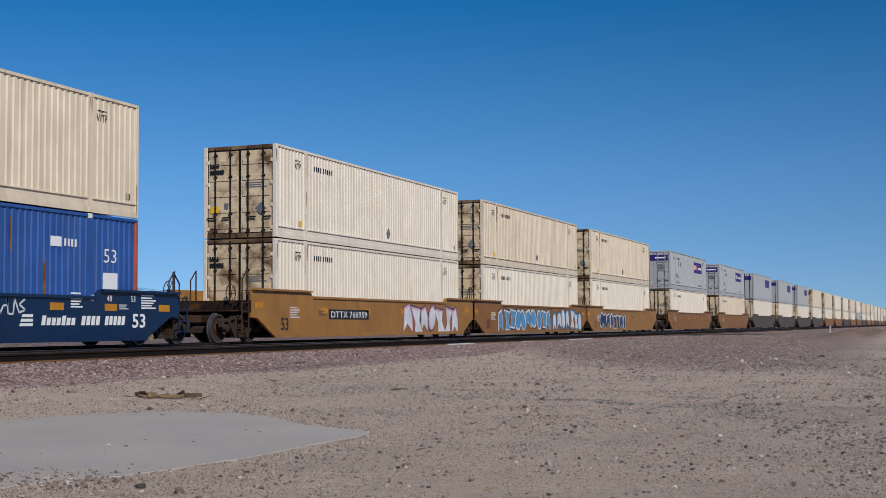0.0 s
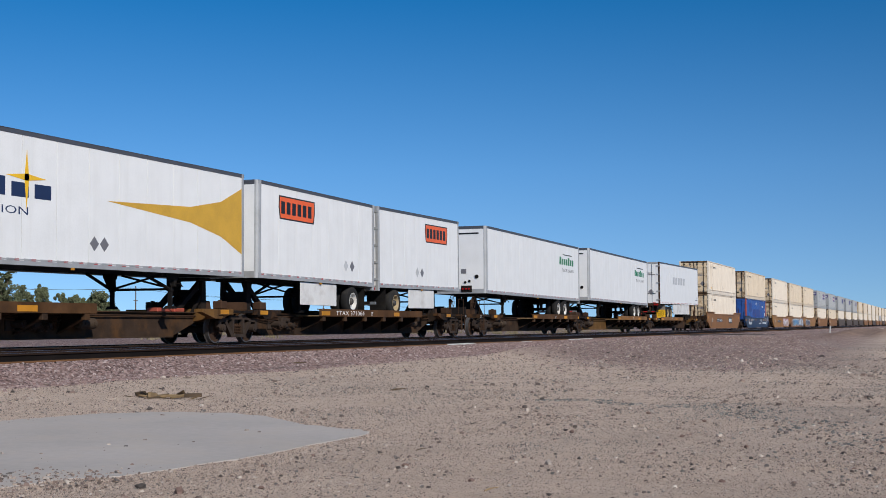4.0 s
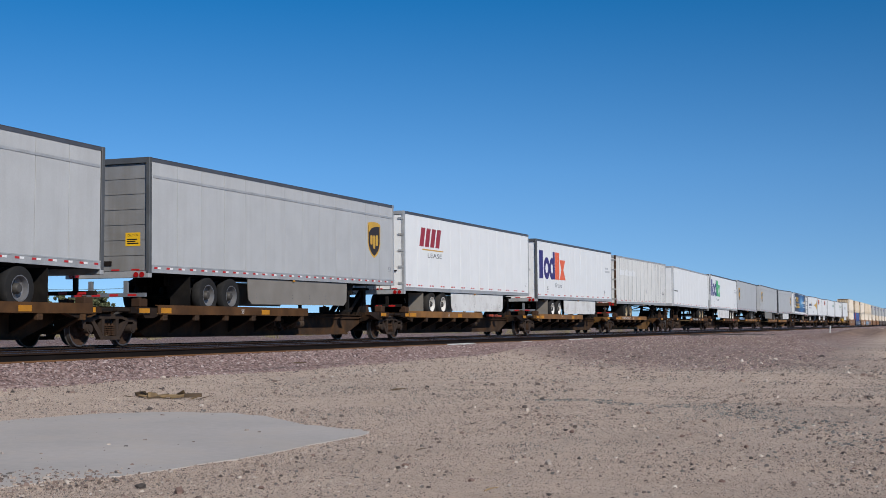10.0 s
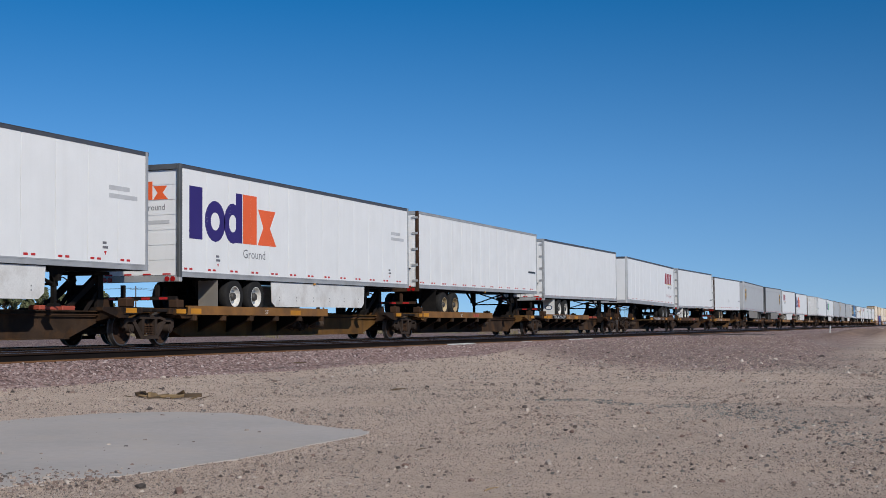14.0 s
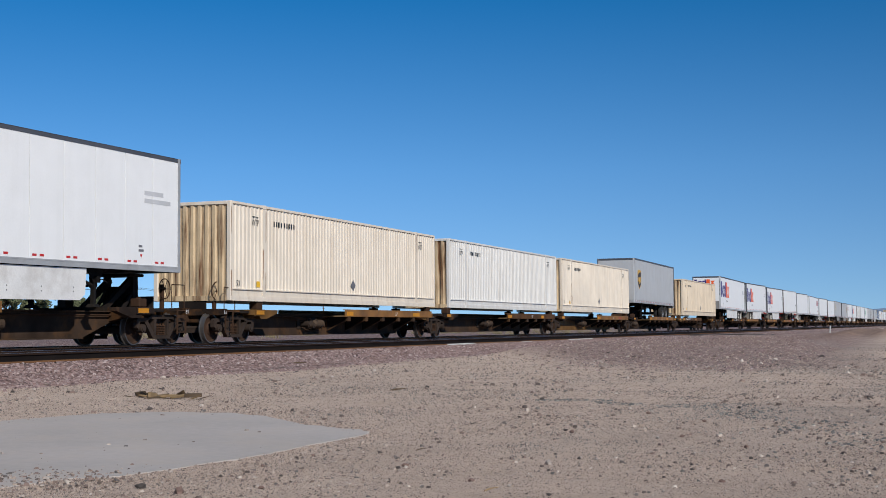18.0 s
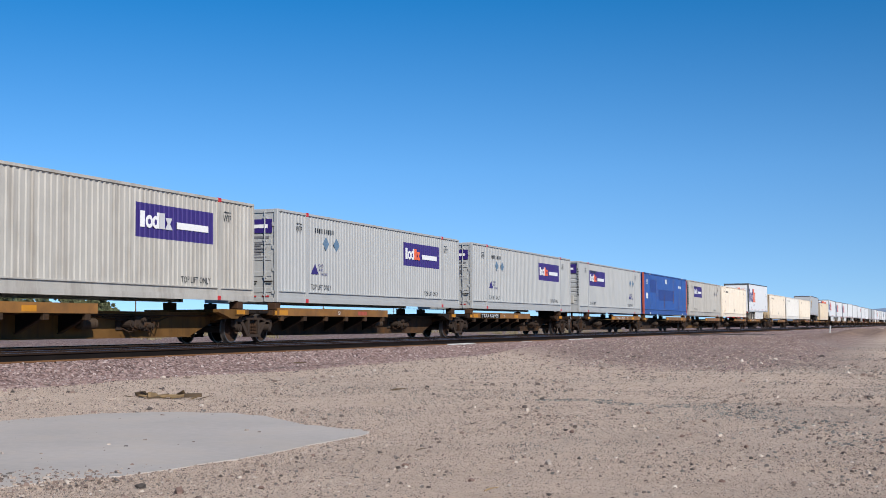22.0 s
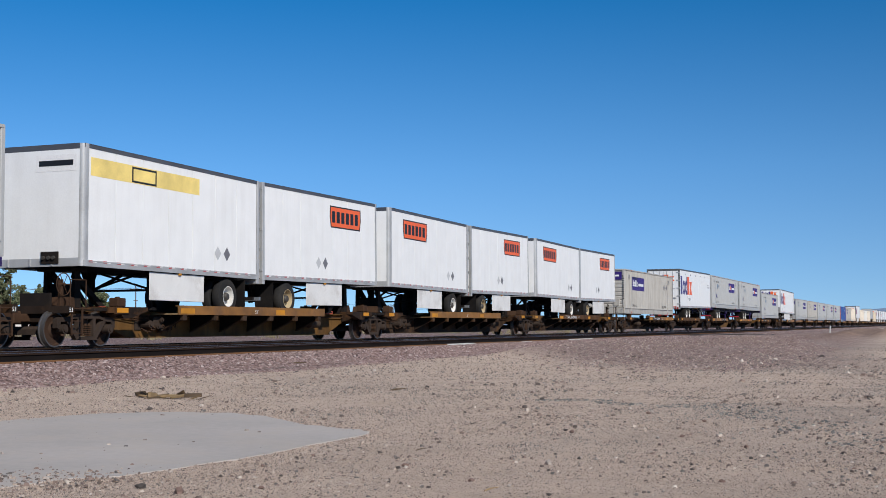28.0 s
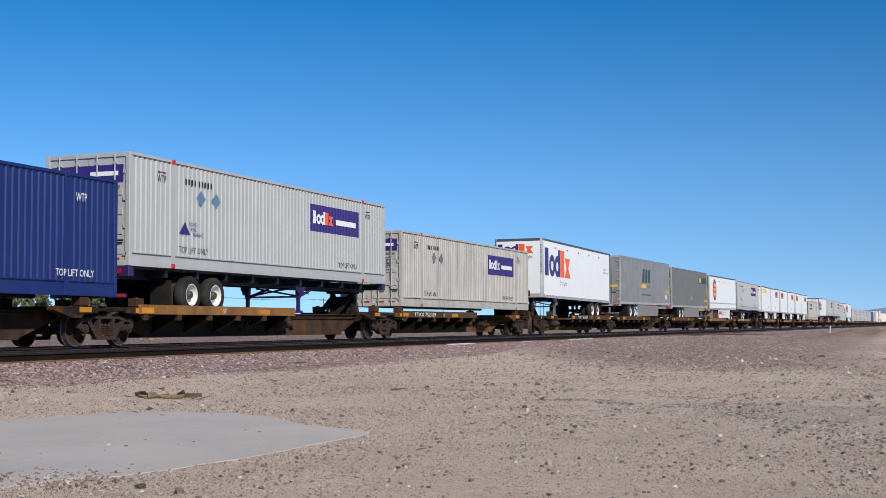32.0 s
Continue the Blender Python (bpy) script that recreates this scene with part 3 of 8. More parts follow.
xs = spaced([(-3500, -300, 8), (-300, -60, 16), (-60, -27, 12), (-27, -12, 60), (-12, 6, 60), (6, 60, 16), (60, 3500, 10)])
ys = spaced([(-500, -20, 10), (-20, 4, 12), (4, 40, 140), (40, 110, 120), (110, 200, 60), (200, 700, 25), (700, 4500, 14)])
g = Geo()
g.add([(x, y, height(x, y)) for y in ys for x in xs], [(j * len(xs) + i, j * len(xs) + i + 1, (j + 1) * len(xs) + i + 1, (j + 1) * len(xs) + i) for j in range(len(ys) - 1) for i in range(len(xs) - 1)])
g.smooth = True
ground = part("ground", g.mesh("ground"), "ground")
tagged(ground, "dry tan desert dirt with gravel and crushed stone", "ground", kind="structure")


def scatter(name, spots, sizes, mat, label, flatten=0.7, seed=1):
    """Many loose stones in one object; each an uneven eight-sided lump."""
    r = np.random.default_rng(seed)
    n = len(spots)
    base = np.array([(x, y, z) for z in (-0.55, 0.6) for y in (-0.75, 0.75) for x in (-0.9, 0.9)], float)
    tri = np.array([(0, 2, 3), (0, 3, 1), (4, 5, 7), (4, 7, 6), (0, 1, 5), (0, 5, 4), (2, 6, 7), (2, 7, 3), (0, 4, 6), (0, 6, 2), (1, 3, 7), (1, 7, 5)])
    v = base[None] + 0.75 * (r.random((n, 8, 3)) - 0.5)
    v[:, 4:, :2] *= 0.45 + 0.4 * r.random((n, 1, 1))
    v *= np.array((1, 1, flatten))
    a = r.random(n) * 6.283
    c, s = np.cos(a)[:, None], np.sin(a)[:, None]
    v = np.stack((v[..., 0] * c - v[..., 1] * s, v[..., 0] * s + v[..., 1] * c, v[..., 2]), -1) * np.asarray(sizes)[:, None, None] * 0.5
    v += np.asarray(spots)[:, None, :]
    f = (tri[None] + (np.arange(n) * 8)[:, None, None]).reshape(-1, 3)
    me = bpy.data.meshes.new(name)
    me.from_pydata(v.reshape(-1, 3).tolist(), [], f.tolist())
    me.materials.append(None)
    ob = part(name, me, mat)
    tagged(ob, label, "gravel", kind="stuff")
    return ob


rs = np.random.default_rng(5)
# ballast shoulder and the strip between the rails
spots, sizes = [], []
for i in range(64000):
    y = 14 + 66 * rs.random() ** 1.3
    x = -15.55 + 2.4 * rs.random() if rs.random() < 0.72 else -13.2 + 9.5 * rs.random()
    k = rs.normal()
    if x > -13.3 + k * 0.3 and (y + 1.65 * x < 19 + 3 * k or x > min(-13.2 + 2.6 * (y - 24), -2.2, -2.4 - 0.14 * (y - 44)) + k):
        continue
    s = 0.032 + 0.045 * rs.random() ** 3
    spots.append((x, y, height(x, y) + s * 0.12))
    sizes.append(s)
for i in range(9000):
    y = 18 + 60 * rs.random()
    x = -19.0 + rs.random() * 3.3
    s = 0.045 + 0.045 * rs.random()
    spots.append((x, y, height(x, y) + s * 0.12))
    sizes.append(s)
scatter("ballast", spots, sizes, "ballast", "reddish grey crushed stone ballast along the track", seed=2)

def crumbs(name, x, y, size, mat, label, seed, tall=1.0):
    """Fine grit: small uneven three-sided grains, joined."""
    r = np.random.default_rng(seed)
    n = len(x)
    z = np.array([height(a, b) for a, b in zip(x, y)])
    base = np.array([(-0.8, -0.55, -0.15), (0.8, -0.5, -0.15), (0.0, 0.8, -0.15), (0.0, 0.0, 0.85 * tall)])
    v = base[None] + 0.75 * (r.random((n, 4, 3)) - 0.5)
    a = r.random(n) * 6.283
    c, s = np.cos(a)[:, None], np.sin(a)[:, None]
    v = np.stack((v[..., 0] * c - v[..., 1] * s, v[..., 0] * s + v[..., 1] * c, v[..., 2]), -1) * (size * 0.5)[:, None, None]
    v += np.stack((x, y, z), -1)[:, None, :]
    tri = np.array([(0, 1, 3), (1, 2, 3), (2, 0, 3)])
    f = (tri[None] + (np.arange(n) * 4)[:, None, None]).reshape(-1)
    me = bpy.data.meshes.new(name)
    me.vertices.add(n * 4)
    me.vertices.foreach_set("co", v.reshape(-1))
    me.loops.add(len(f))
    me.loops.foreach_set("vertex_index", f.astype(np.int32))
    me.polygons.add(n * 3)
    me.polygons.foreach_set("loop_start", np.arange(0, len(f), 3, dtype=np.int32))
    me.materials.append(None)
    me.update(calc_edges=True)
    ob = part(name, me, mat)
    tagged(ob, label, "gravel", kind="stuff")


# outline of the bare slab; dirt has washed over its far corner and its near edge
RIM = [(-13.5, 5.2), (-13.8, 10.2), (-9.6, 11.4), (-9.35, 12.4), (-9.2, 12.9), (-8.6, 13.25), (-7.85, 13.3), (-7.1, 12.9), (-6.4, 12.25), (-5.95, 11.8), (-5.6, 11.6), (-5.3, 11.5), (-5.1, 11.3), (-5.0, 10.9), (-5.02, 10.0), (-4.98, 9.1), (-5.05, 8.5), (-5.1, 7.9), (-5.2, 7.5), (-5.42, 7.1), (-5.55, 6.7), (-5.6, 5.2)]
FINE = []
for (x0, y0), (x1, y1) in zip(RIM, RIM[1:] + RIM[:1]):
    for k in range(7):
        t = k / 7
        x, y = x0 + (x1 - x0) * t, y0 + (y1 - y0) * t
        FINE.append((x + 0.05 * noise.noise(Vector((x * 3.2, y * 3.2, 0))) + 0.03 * noise.noise(Vector((x * 11, y * 11, 4))), y + 0.14 * noise.noise(Vector((x * 2.6, y * 2.6, 9))) + 0.07 * noise.noise(Vector((x * 9, y * 9, 2)))))


def on_pad(x, y):
    """Inside the outline of the slab."""
    hit = np.zeros(len(x), bool)
    for (x0, y0), (x1, y1) in zip(FINE, FINE[1:] + FINE[:1]):
        if y0 != y1:
            hit ^= ((y0 > y) != (y1 > y)) & (x < (x1 - x0) * (y - y0) / (y1 - y0) + x0)
    return hit


def fan(n, near, far_end, lo=-20.5, wide=42.0, power=1.0):
    """Spots spread evenly over the open ground as it is seen from where the camera stands."""
    d = 1 / (1 / far_end + (1 / near - 1 / far_end) * rs.random(n))
    az = np.radians(YAW + lo + wide * rs.random(n) ** power)
    return -np.sin(az) * d, np.cos(az) * d, d


cx, cy, d = fan(270000, 6.2, 62)
keep = (cx > -13.7) & (~on_pad(cx, cy) | (rs.random(len(d)) < 0.006))
cx, cy, d = cx[keep], cy[keep], d[keep]
size = np.minimum(0.00102 * d, 0.036) * (0.45 + 0.75 * rs.random(len(d)) + 1.2 * rs.random(len(d)) ** 8)
crumbs("grit", cx, cy, size, "grit", "fine tan and grey grit covering the dirt", 6, 1.1)
# larger loose pebbles, thicker in drifts
cx, cy, d = fan(24000, 6.2, 42)
drift = np.array([noise.noise(Vector((a * 0.6, b * 0.35, 2.0))) + 0.6 * noise.noise(Vector((a * 2.1, b * 1.1, 6.0))) for a, b in zip(cx, cy)])
keep = (cx > -13.5) & (~on_pad(cx, cy) | (rs.random(len(d)) < 0.10)) & (drift + 0.75 * rs.random(len(d)) > 0.40)
cx, cy, d = cx[keep], cy[keep], d[keep]
size = d * (0.0010 + 0.0006 * rs.random(len(d)) + 0.003 * rs.random(len(d)) ** 9)
scatter("pebbles", [(a, b, height(a, b) + 0.1 * s) for a, b, s in zip(cx, cy, size)], size, "pebble", "small brown and grey pebbles scattered on the dirt", 0.85, seed=3)
cx, cy, d = fan(34000, 8.0, 55)
drift = np.array([noise.noise(Vector((a * 0.5, b * 0.25, 12.0))) + 0.5 * noise.noise(Vector((a * 1.9, b, 16.0))) for a, b in zip(cx, cy)])
keep = (cx > -13.4) & ~on_pad(cx, cy) & (drift + 0.7 * rs.random(len(d)) > 0.3)
cx, cy, d = cx[keep], cy[keep], d[keep]
crumbs("small_stones", cx, cy, d * (0.0009 + 0.0008 * rs.random(len(d)) ** 2), "pebble", "dark little stones thickly strewn over the dirt", 17, 1.5)
# dark crushed stone spread thinly over the open ground
cx, cy, d = fan(80000, 7.0, 60, wide=30.0, power=1.6)
keep = np.array([noise.noise(Vector((a * 0.55, b * 0.3, 8.0))) + 0.5 * noise.noise(Vector((a * 1.7, b * 0.9, 4.0))) > 0.02 + 0.3 * rs.random() for a, b in zip(cx, cy)])
cx, cy, d = cx[keep], cy[keep], d[keep]
crumbs("crushed_stone", cx, cy, np.minimum(0.0012 * d, 0.04) * (0.6 + 1.2 * rs.random(len(d)) ** 4), "darkgravel", "dark crushed stone strewn over the dirt", 8)
# crumbled dirt along the rim of the slab, thick where the near edge is buried
at = rs.integers(0, len(FINE), 15000)
ring = np.array(FINE)[at]
near = ring[:, 1] < 8.0
cx = ring[:, 0] + rs.normal(size=len(at)) * np.where(near, 0.34, 0.09)
cy = ring[:, 1] + rs.normal(size=len(at)) * np.where(near, 0.17, 0.14)
keep = ~on_pad(cx, cy) | (rs.random(len(at)) < np.where(near, 0.45, 0.3))
crumbs("rim_dirt", cx[keep], cy[keep], 0.007 + 0.014 * rs.random(int(keep.sum())) ** 2 + 0.02 * rs.random(int(keep.sum())) ** 9, "grit", "crumbled tan dirt along the slab rim", 7)
# stones that have rolled on to the near edge of the slab
cx, cy = -5.6 + 0.45 * rs.normal(size=420), 7.1 + 0.3 * rs.normal(size=420)
size = 0.013 + 0.03 * rs.random(420) ** 4
scatter("rim_stones", [(a, b, max(height(a, b), 0.008) + 0.1 * s) for a, b, s in zip(cx, cy, size)], size, "pebble", "small stones strewn along the slab's buried edge", 0.8, seed=13)
# blue-grey gravel spilled in a long curved streak
STREAK = [(-5.6, 16.5), (-4.45, 16.75), (-3.95, 16.8), (-3.2, 15.9), (-2.3, 15.85), (-1.75, 14.5), (-1.35, 13.3), (-0.9, 12.25), (-0.5, 11.2)]
spots, sizes = [], []
for i in range(2900):
    k = rs.random() * (len(STREAK) - 1)
    j = int(k)
    x = STREAK[j][0] + (STREAK[j + 1][0] - STREAK[j][0]) * (k - j) + rs.normal() * (0.16 + 0.05 * j)
    y = STREAK[j][1] + (STREAK[j + 1][1] - STREAK[j][1]) * (k - j) + rs.normal() * (0.16 + 0.07 * j)
    if noise.noise(Vector((x * 1.3, y * 0.9, 5.0))) < -0.12 + 0.25 * rs.random():
        continue
    s = 0.011 + 0.034 * rs.random() ** 4
    spots.append((x, y, height(x, y) + s * 0.12))
    sizes.append(s)
scatter("gravel", spots, sizes, "darkgravel", "dark blue-grey gravel spilled in a streak on the dirt", seed=4)


def rock(x, y, s, mat, label, seed):
    bm = bmesh.new()
    bmesh.ops.create_icosphere(bm, subdivisions=2, radius=0.5)
    for v in bm.verts:
        k = 1 + 0.55 * noise.noise(v.co * 2.6 + Vector((seed * 3.1, seed, 0))) + 0.3 * noise.noise(v.co * 6.5 + Vector((seed, 0, 5)))
        v.co = Vector((v.co.x * 1.05 * k, v.co.y * 0.85 * k, v.co.z * (0.62 + 0.06 * (seed % 4)) * k)) * s
    me = bpy.data.meshes.new("rock")
    bm.to_mesh(me)
    bm.free()
    me.materials.append(None)
    ob = part("rock", me, mat)
    ob.location = (x, y, height(x, y) + s * 0.2)
    ob.rotation_euler = (0, 0, seed * 1.7)
    tagged(ob, label, "rock", group="rocks on the dirt")
    return ob


DARK_ROCKS = [(-5.03, 16.8, 0.09), (-2.28, 15.87, 0.075), (-2.83, 9.8, 0.035), (-2.57, 9.54, 0.045), (-1.64, 9.08, 0.042), (-1.69, 9.36, 0.035), (-1.42, 12.34, 0.04), (-7.32, 13.96, 0.07), (-4.71, 6.95, 0.085), (-7.86, 19.7, 0.1), (-1.35, 9.94, 0.05), (-1.3, 13.58, 0.055)]
RED_ROCKS = [(-3.07, 14.39, 0.075), (-1.5, 10.78, 0.06), (-1.33, 8.44, 0.05), (-4.34, 6.81, 0.09), (-3.99, 7.19, 0.055), (-4.63, 8.37, 0.045), (-3.66, 8.75, 0.07), (-3.21, 11.67, 0.07), (-2.27, 13.33, 0.06), (-2.16, 11.52, 0.06), (-4.62, 9.17, 0.04), (-2.91, 8.07, 0.055)]
PALE_ROCKS = [(-3.06, 14.55, 0.07), (-2.34, 11.32, 0.055), (-2.12, 10.06, 0.05), (-2.69, 9.13, 0.085), (-2.42, 9.48, 0.05), (-8.03, 15.12, 0.07), (-7.35, 14.65, 0.065), (-6.18, 13.97, 0.065), (-5.01, 7.75, 0.042), (-2.59, 7.91, 0.045), (-1.26, 11.82, 0.05)]
for rows, mat, words in ((DARK_ROCKS, "stone_dark", "dark angular stone lying on the dirt"), (RED_ROCKS, "stone_red", "reddish brown stone lying on the dirt"), (PALE_ROCKS, "stone", "pale grey-tan stone lying on the dirt")):
    for i, (x, y, s) in enumerate(rows):
        rock(x, y, s * 0.72, mat, words, i)

# concrete pad, its rim broken and half buried
g = Geo()
g.prism(FINE, "z", -0.1, 0.008)
pad = part("concrete_pad", g, "concrete")
tagged(pad, "worn grey concrete pad half buried in dirt", "concrete pad")

# dry palm-like litter: splintered boards and bark
litter = new("wood_litter")
litter.location = (-10.2, 15.55, height(-10.2, 15.55) + 0.006)
tagged(litter, "splintered dry wood and bark lying on the dirt", "wood debris")
for i, (dx, dy, L, w, h, rz, m) in enumerate([(-0.2, 0, 0.55, 0.09, 0.04, 12, "wood"), (0.15, 0.05, 0.62, 0.07, 0.05, -6, "wood"), (0.4, -0.02, 0.4, 0.06, 0.04, 8, "wood"), (0.62, 0.03, 0.3, 0.03, 0.02, -14, "wood"), (-0.62, -0.05, 0.24, 0.03, 0.02, 25, "bark"), (0.22, -0.1, 0.34, 0.04, 0.05, 20, "wood"), (-0.05, 0.09, 0.3, 0.05, 0.08, -18, "bark"), (0.85, 0.0, 0.2, 0.02, 0.015, 10, "bark"), (-0.42, 0.02, 0.26, 0.11, 0.08, 40, "steel_dark"), (-0.3, 0.1, 0.2, 0.08, 0.11, 70, "bark"), (0.0, -0.12, 0.5, 0.05, 0.03, 3, "bark"), (0.3, 0.12, 0.35, 0.05, 0.1, -24, "wood"), (-0.15, -0.05, 0.3, 0.07, 0.12, 33, "wood"), (0.55, 0.08, 0.3, 0.06, 0.09, 16, "bark"), (-0.5, 0.08, 0.22, 0.05, 0.1, -12, "bark")]):
    L, dx, w, h = L * 0.6, dx * 0.8, w * 0.75, h * 0.62
    g = Geo()
    g.prism([(-L / 2, -w / 2), (L / 2, -w * 0.3), (L / 2 + 0.05, 0.0), (L / 2 - 0.04, w / 2), (-L / 2 + 0.03, w * 0.4), (-L / 2 - 0.03, 0)], "z", 0, h)
    ob = part("splinter", g, m, litter)
    ob.matrix_basis = pose(dx, dy, 0.012 * (i % 3), 16 * (i % 3) - 8, 9 - 8 * (i % 4), rz * 2.2 + 18)

# loose sticks
for x, y, L, turn, mat, words in ((-14.2, 27.3, 0.45, 35, "bark", "dark splinter of timber lying on the ballast"), (-2.64, 7.7, 0.11, 55, "wood", "bleached stick lying on the dirt"), (-7.9, 18.6, 0.3, 62, "bark", "dry brown stick lying on the dirt"), (-4.0, 9.9, 0.1, 40, "bark", "dry brown stick lying on the dirt")):
    g = Geo()
    g.cyl((-L / 2, 0, 0), (-L * 0.1, L * 0.04, 0.01), L * 0.045, 6, L * 0.05)
    g.cyl((-L * 0.1, L * 0.04, 0.01), (L / 2, 0, 0.015), L * 0.05, 6, L * 0.02)
    stick = part("stick", g, mat)
    stick.matrix_world = pose(x, y, height(x, y) + L * 0.04, 0, 0, turn)
    tagged(stick, words, "stick")

# rails, ties, plates
RAIL_PROFILE = [(-0.075, 0.0), (0.075, 0.0), (0.075, 0.012), (0.02, 0.03), (0.009, 0.05), (0.009, 0.13), (0.036, 0.142), (0.036, 0.175), (0.03, 0.18), (-0.03, 0.18), (-0.036, 0.175), (-0.036, 0.142), (-0.009, 0.13), (-0.009, 0.05), (-0.02, 0.03), (-0.075, 0.012)]


def track(x, n):
    tr = new("railway_track")
    tr.location = (x, 0, 0)
    tagged(tr, "rusty steel railway track on timber ties in ballast", "railway track", kind="structure")
    for side in (-0.745, 0.745):
        g = Geo()
        g.prism([(side + a, RAIL - 0.18 + b) for a, b in RAIL_PROFILE], "y", -150, 1500)
        for k, f in enumerate(g.f):
            zc = sum(g.v[i][2] for i in f) / len(f)
            # web faces near black, head sides dark brown, foot orange-brown
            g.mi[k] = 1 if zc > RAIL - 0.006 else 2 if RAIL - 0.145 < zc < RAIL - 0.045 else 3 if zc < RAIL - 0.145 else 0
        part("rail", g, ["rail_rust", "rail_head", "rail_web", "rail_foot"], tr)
    g = Geo()
    g.box(-1.3, 1.3, -0.115, 0.115, RAIL - 0.37, RAIL - 0.188, 0.012)
    tie = g.mesh("tie")
    for i in range(n):
        part("tie", tie, "tie", tr, at=(random.uniform(-0.03, 0.03), 12 + i * 0.52, random.uniform(-0.008, 0.004)))
    g = Geo()
    for i in range(700):
        y = 12 + (n + i) * 0.52
        g.box(-1.3, 1.3, y - 0.115, y + 0.115, RAIL - 0.37, RAIL - 0.188)
    far = part("far_ties", g, "tie", tr)
    far["kind"] = "stuff"


track(NEAR_TRACK_X, 60)
track(TRACK_X, 40)

# white boards lying against the near rail
for y0, y1, s in ((40.2, 42.75, 1.0), (48.4, 49.5, 0.95), (55.2, 59.2, 0.97)):
    g = Geo()
    g.prism([(-15.3, 0.38), (-15.2, 0.375), (-15.2, 0.40), (-15.29, 0.43 * s)], "y", y0, y1)
    ob = part("marker_board", g, "paintwhite")
    tagged(ob, "weathered white board lying beside the rail", "board", group="boards by the rail")

# marker post
g = Geo()
g.box(-0.045, 0.045, -0.02, 0.02, -0.2, 0.8, 0.008)
post = part("marker_post", g, "paintwhite")
post.matrix_world = pose(-7.6, 99.5, height(-7.6, 99.5), 0, 3.5, 10)
tagged(post, "slender white plastic marker post leaning in the dirt", "marker post")

# black hose lying on the shoulder
g = Geo()
pts = [Vector((-14.35 + 2.3 * math.sin(math.pi * t) * (1 - 0.35 * t), 72 + 52 * t, 0)) for t in [0.88 * i / 24 for i in range(25)]]
pts = [Vector((p.x, p.y, height(p.x, p.y) + 0.045)) for p in pts]
for a, b in zip(pts, pts[1:]):
    g.cyl(a, b, 0.045, 8)
hose = part("hose", g, "brass")
tagged(hose, "black drain hose lying along the ballast shoulder", "hose")


# ---- beyond the tracks ----
def tree(x, y, h, w, seed, leaf="leaf", label="dusty green desert tree with an open ragged crown"):
    r = random.Random(seed)
    t = new("tree")
    t.location = (x, y, height(x, y))
    tagged(t, label, "tree", group="trees beyond the tracks")
    g = Geo()
    g.cyl((0, 0, -0.2), (0.1, 0, h * 0.35), 0.05 * h * 0.5, 10, 0.03 * h * 0.5)
    tips = []
    for i in range(9):
        a = r.uniform(0, 6.28)
        base = Vector((0.1, 0, h * r.uniform(0.2, 0.36)))
        tip = Vector((math.cos(a) * w * r.uniform(0.2, 0.45), math.sin(a) * w * r.uniform(0.2, 0.45), h * r.uniform(0.45, 0.92)))
        g.cyl(base, tip, 0.018 * h * 0.5, 6, 0.006 * h * 0.5)
        tips.append(tip)
    g.smooth = True
    part("trunk", g, "bark", t)
    rr = np.random.default_rng(seed)
    vs, fs = [], []
    clumps = []
    for tip in tips:
        for k in range(9):
            clumps.append(tip + Vector((r.gauss(0, w * 0.09), r.gauss(0, w * 0.09), r.gauss(0, h * 0.07))))
    for c in clumps:
        rad = r.uniform(0.35, 0.8) * w * 0.13
        for k in range(85):
            d = Vector(rr.normal(size=3)).normalized() * rad * rr.random() ** 0.4
            p = c + d
            u = Vector(rr.normal(size=3)).normalized() * r.uniform(0.08, 0.18)
            q = u.orthogonal().normalized() * r.uniform(0.05, 0.11)
            o = len(vs)
            vs += [p - u, p + q, p + u, p - q]
            fs.append((o, o + 1, o + 2, o + 3))
    g = Geo()
    g.add(vs, fs)
    part("crown", g, leaf, t)
    return t


def along(px_angle, dist):
    """Ground spot at an angle left of +Y and a distance."""
    a = radians(px_angle)
    return -math.sin(a) * dist, math.cos(a) * dist


for i, (az, d, h, w) in enumerate([(39.6, 150, 8.0, 5.2), (38.75, 153, 6.0, 4.2), (41.2, 150, 7.5, 6), (37.35, 165, 5.2, 4.2), (36.65, 170, 4.6, 4.0), (35.85, 168, 5.5, 5.0), (36.2, 172, 5.0, 4.5), (37.95, 175, 3.2, 5), (33.0, 240, 3.4, 4), (40.4, 158, 6.2, 5), (31.5, 260, 3.2, 4.5), (29.0, 300, 3.4, 5)]):
    x, y = along(az, d)
    tree(x, y, h, w, 20 + i)

# low dry brush beyond the far track
vs, fs = [], []
rb = np.random.default_rng(12)
for i in range(260):
    az, d = rb.uniform(12, 42), rb.uniform(55, 260)
    x, y = along(az, d)
    if x > -30:
        continue
    s = rb.uniform(0.25, 0.9)
    for k in range(70):
        p = Vector((x, y, height(x, y))) + Vector((rb.normal() * s * 0.6, rb.normal() * s * 0.6, abs(rb.normal()) * s * 0.34))
        u = Vector(rb.normal(size=3)).normalized() * 0.1 * s
        u.z = abs(u.z) + 0.05
        q = u.orthogonal().normalized() * 0.018
        o = len(vs)
        vs += [p - u, p + q, p + u, p - q]
        fs.append((o, o + 1, o + 2, o + 3))
g = Geo()
g.add(vs, fs)
brush = part("brush", g, "leaf_dry")
tagged(brush, "low dry desert brush beyond the tracks", "brush", kind="stuff")


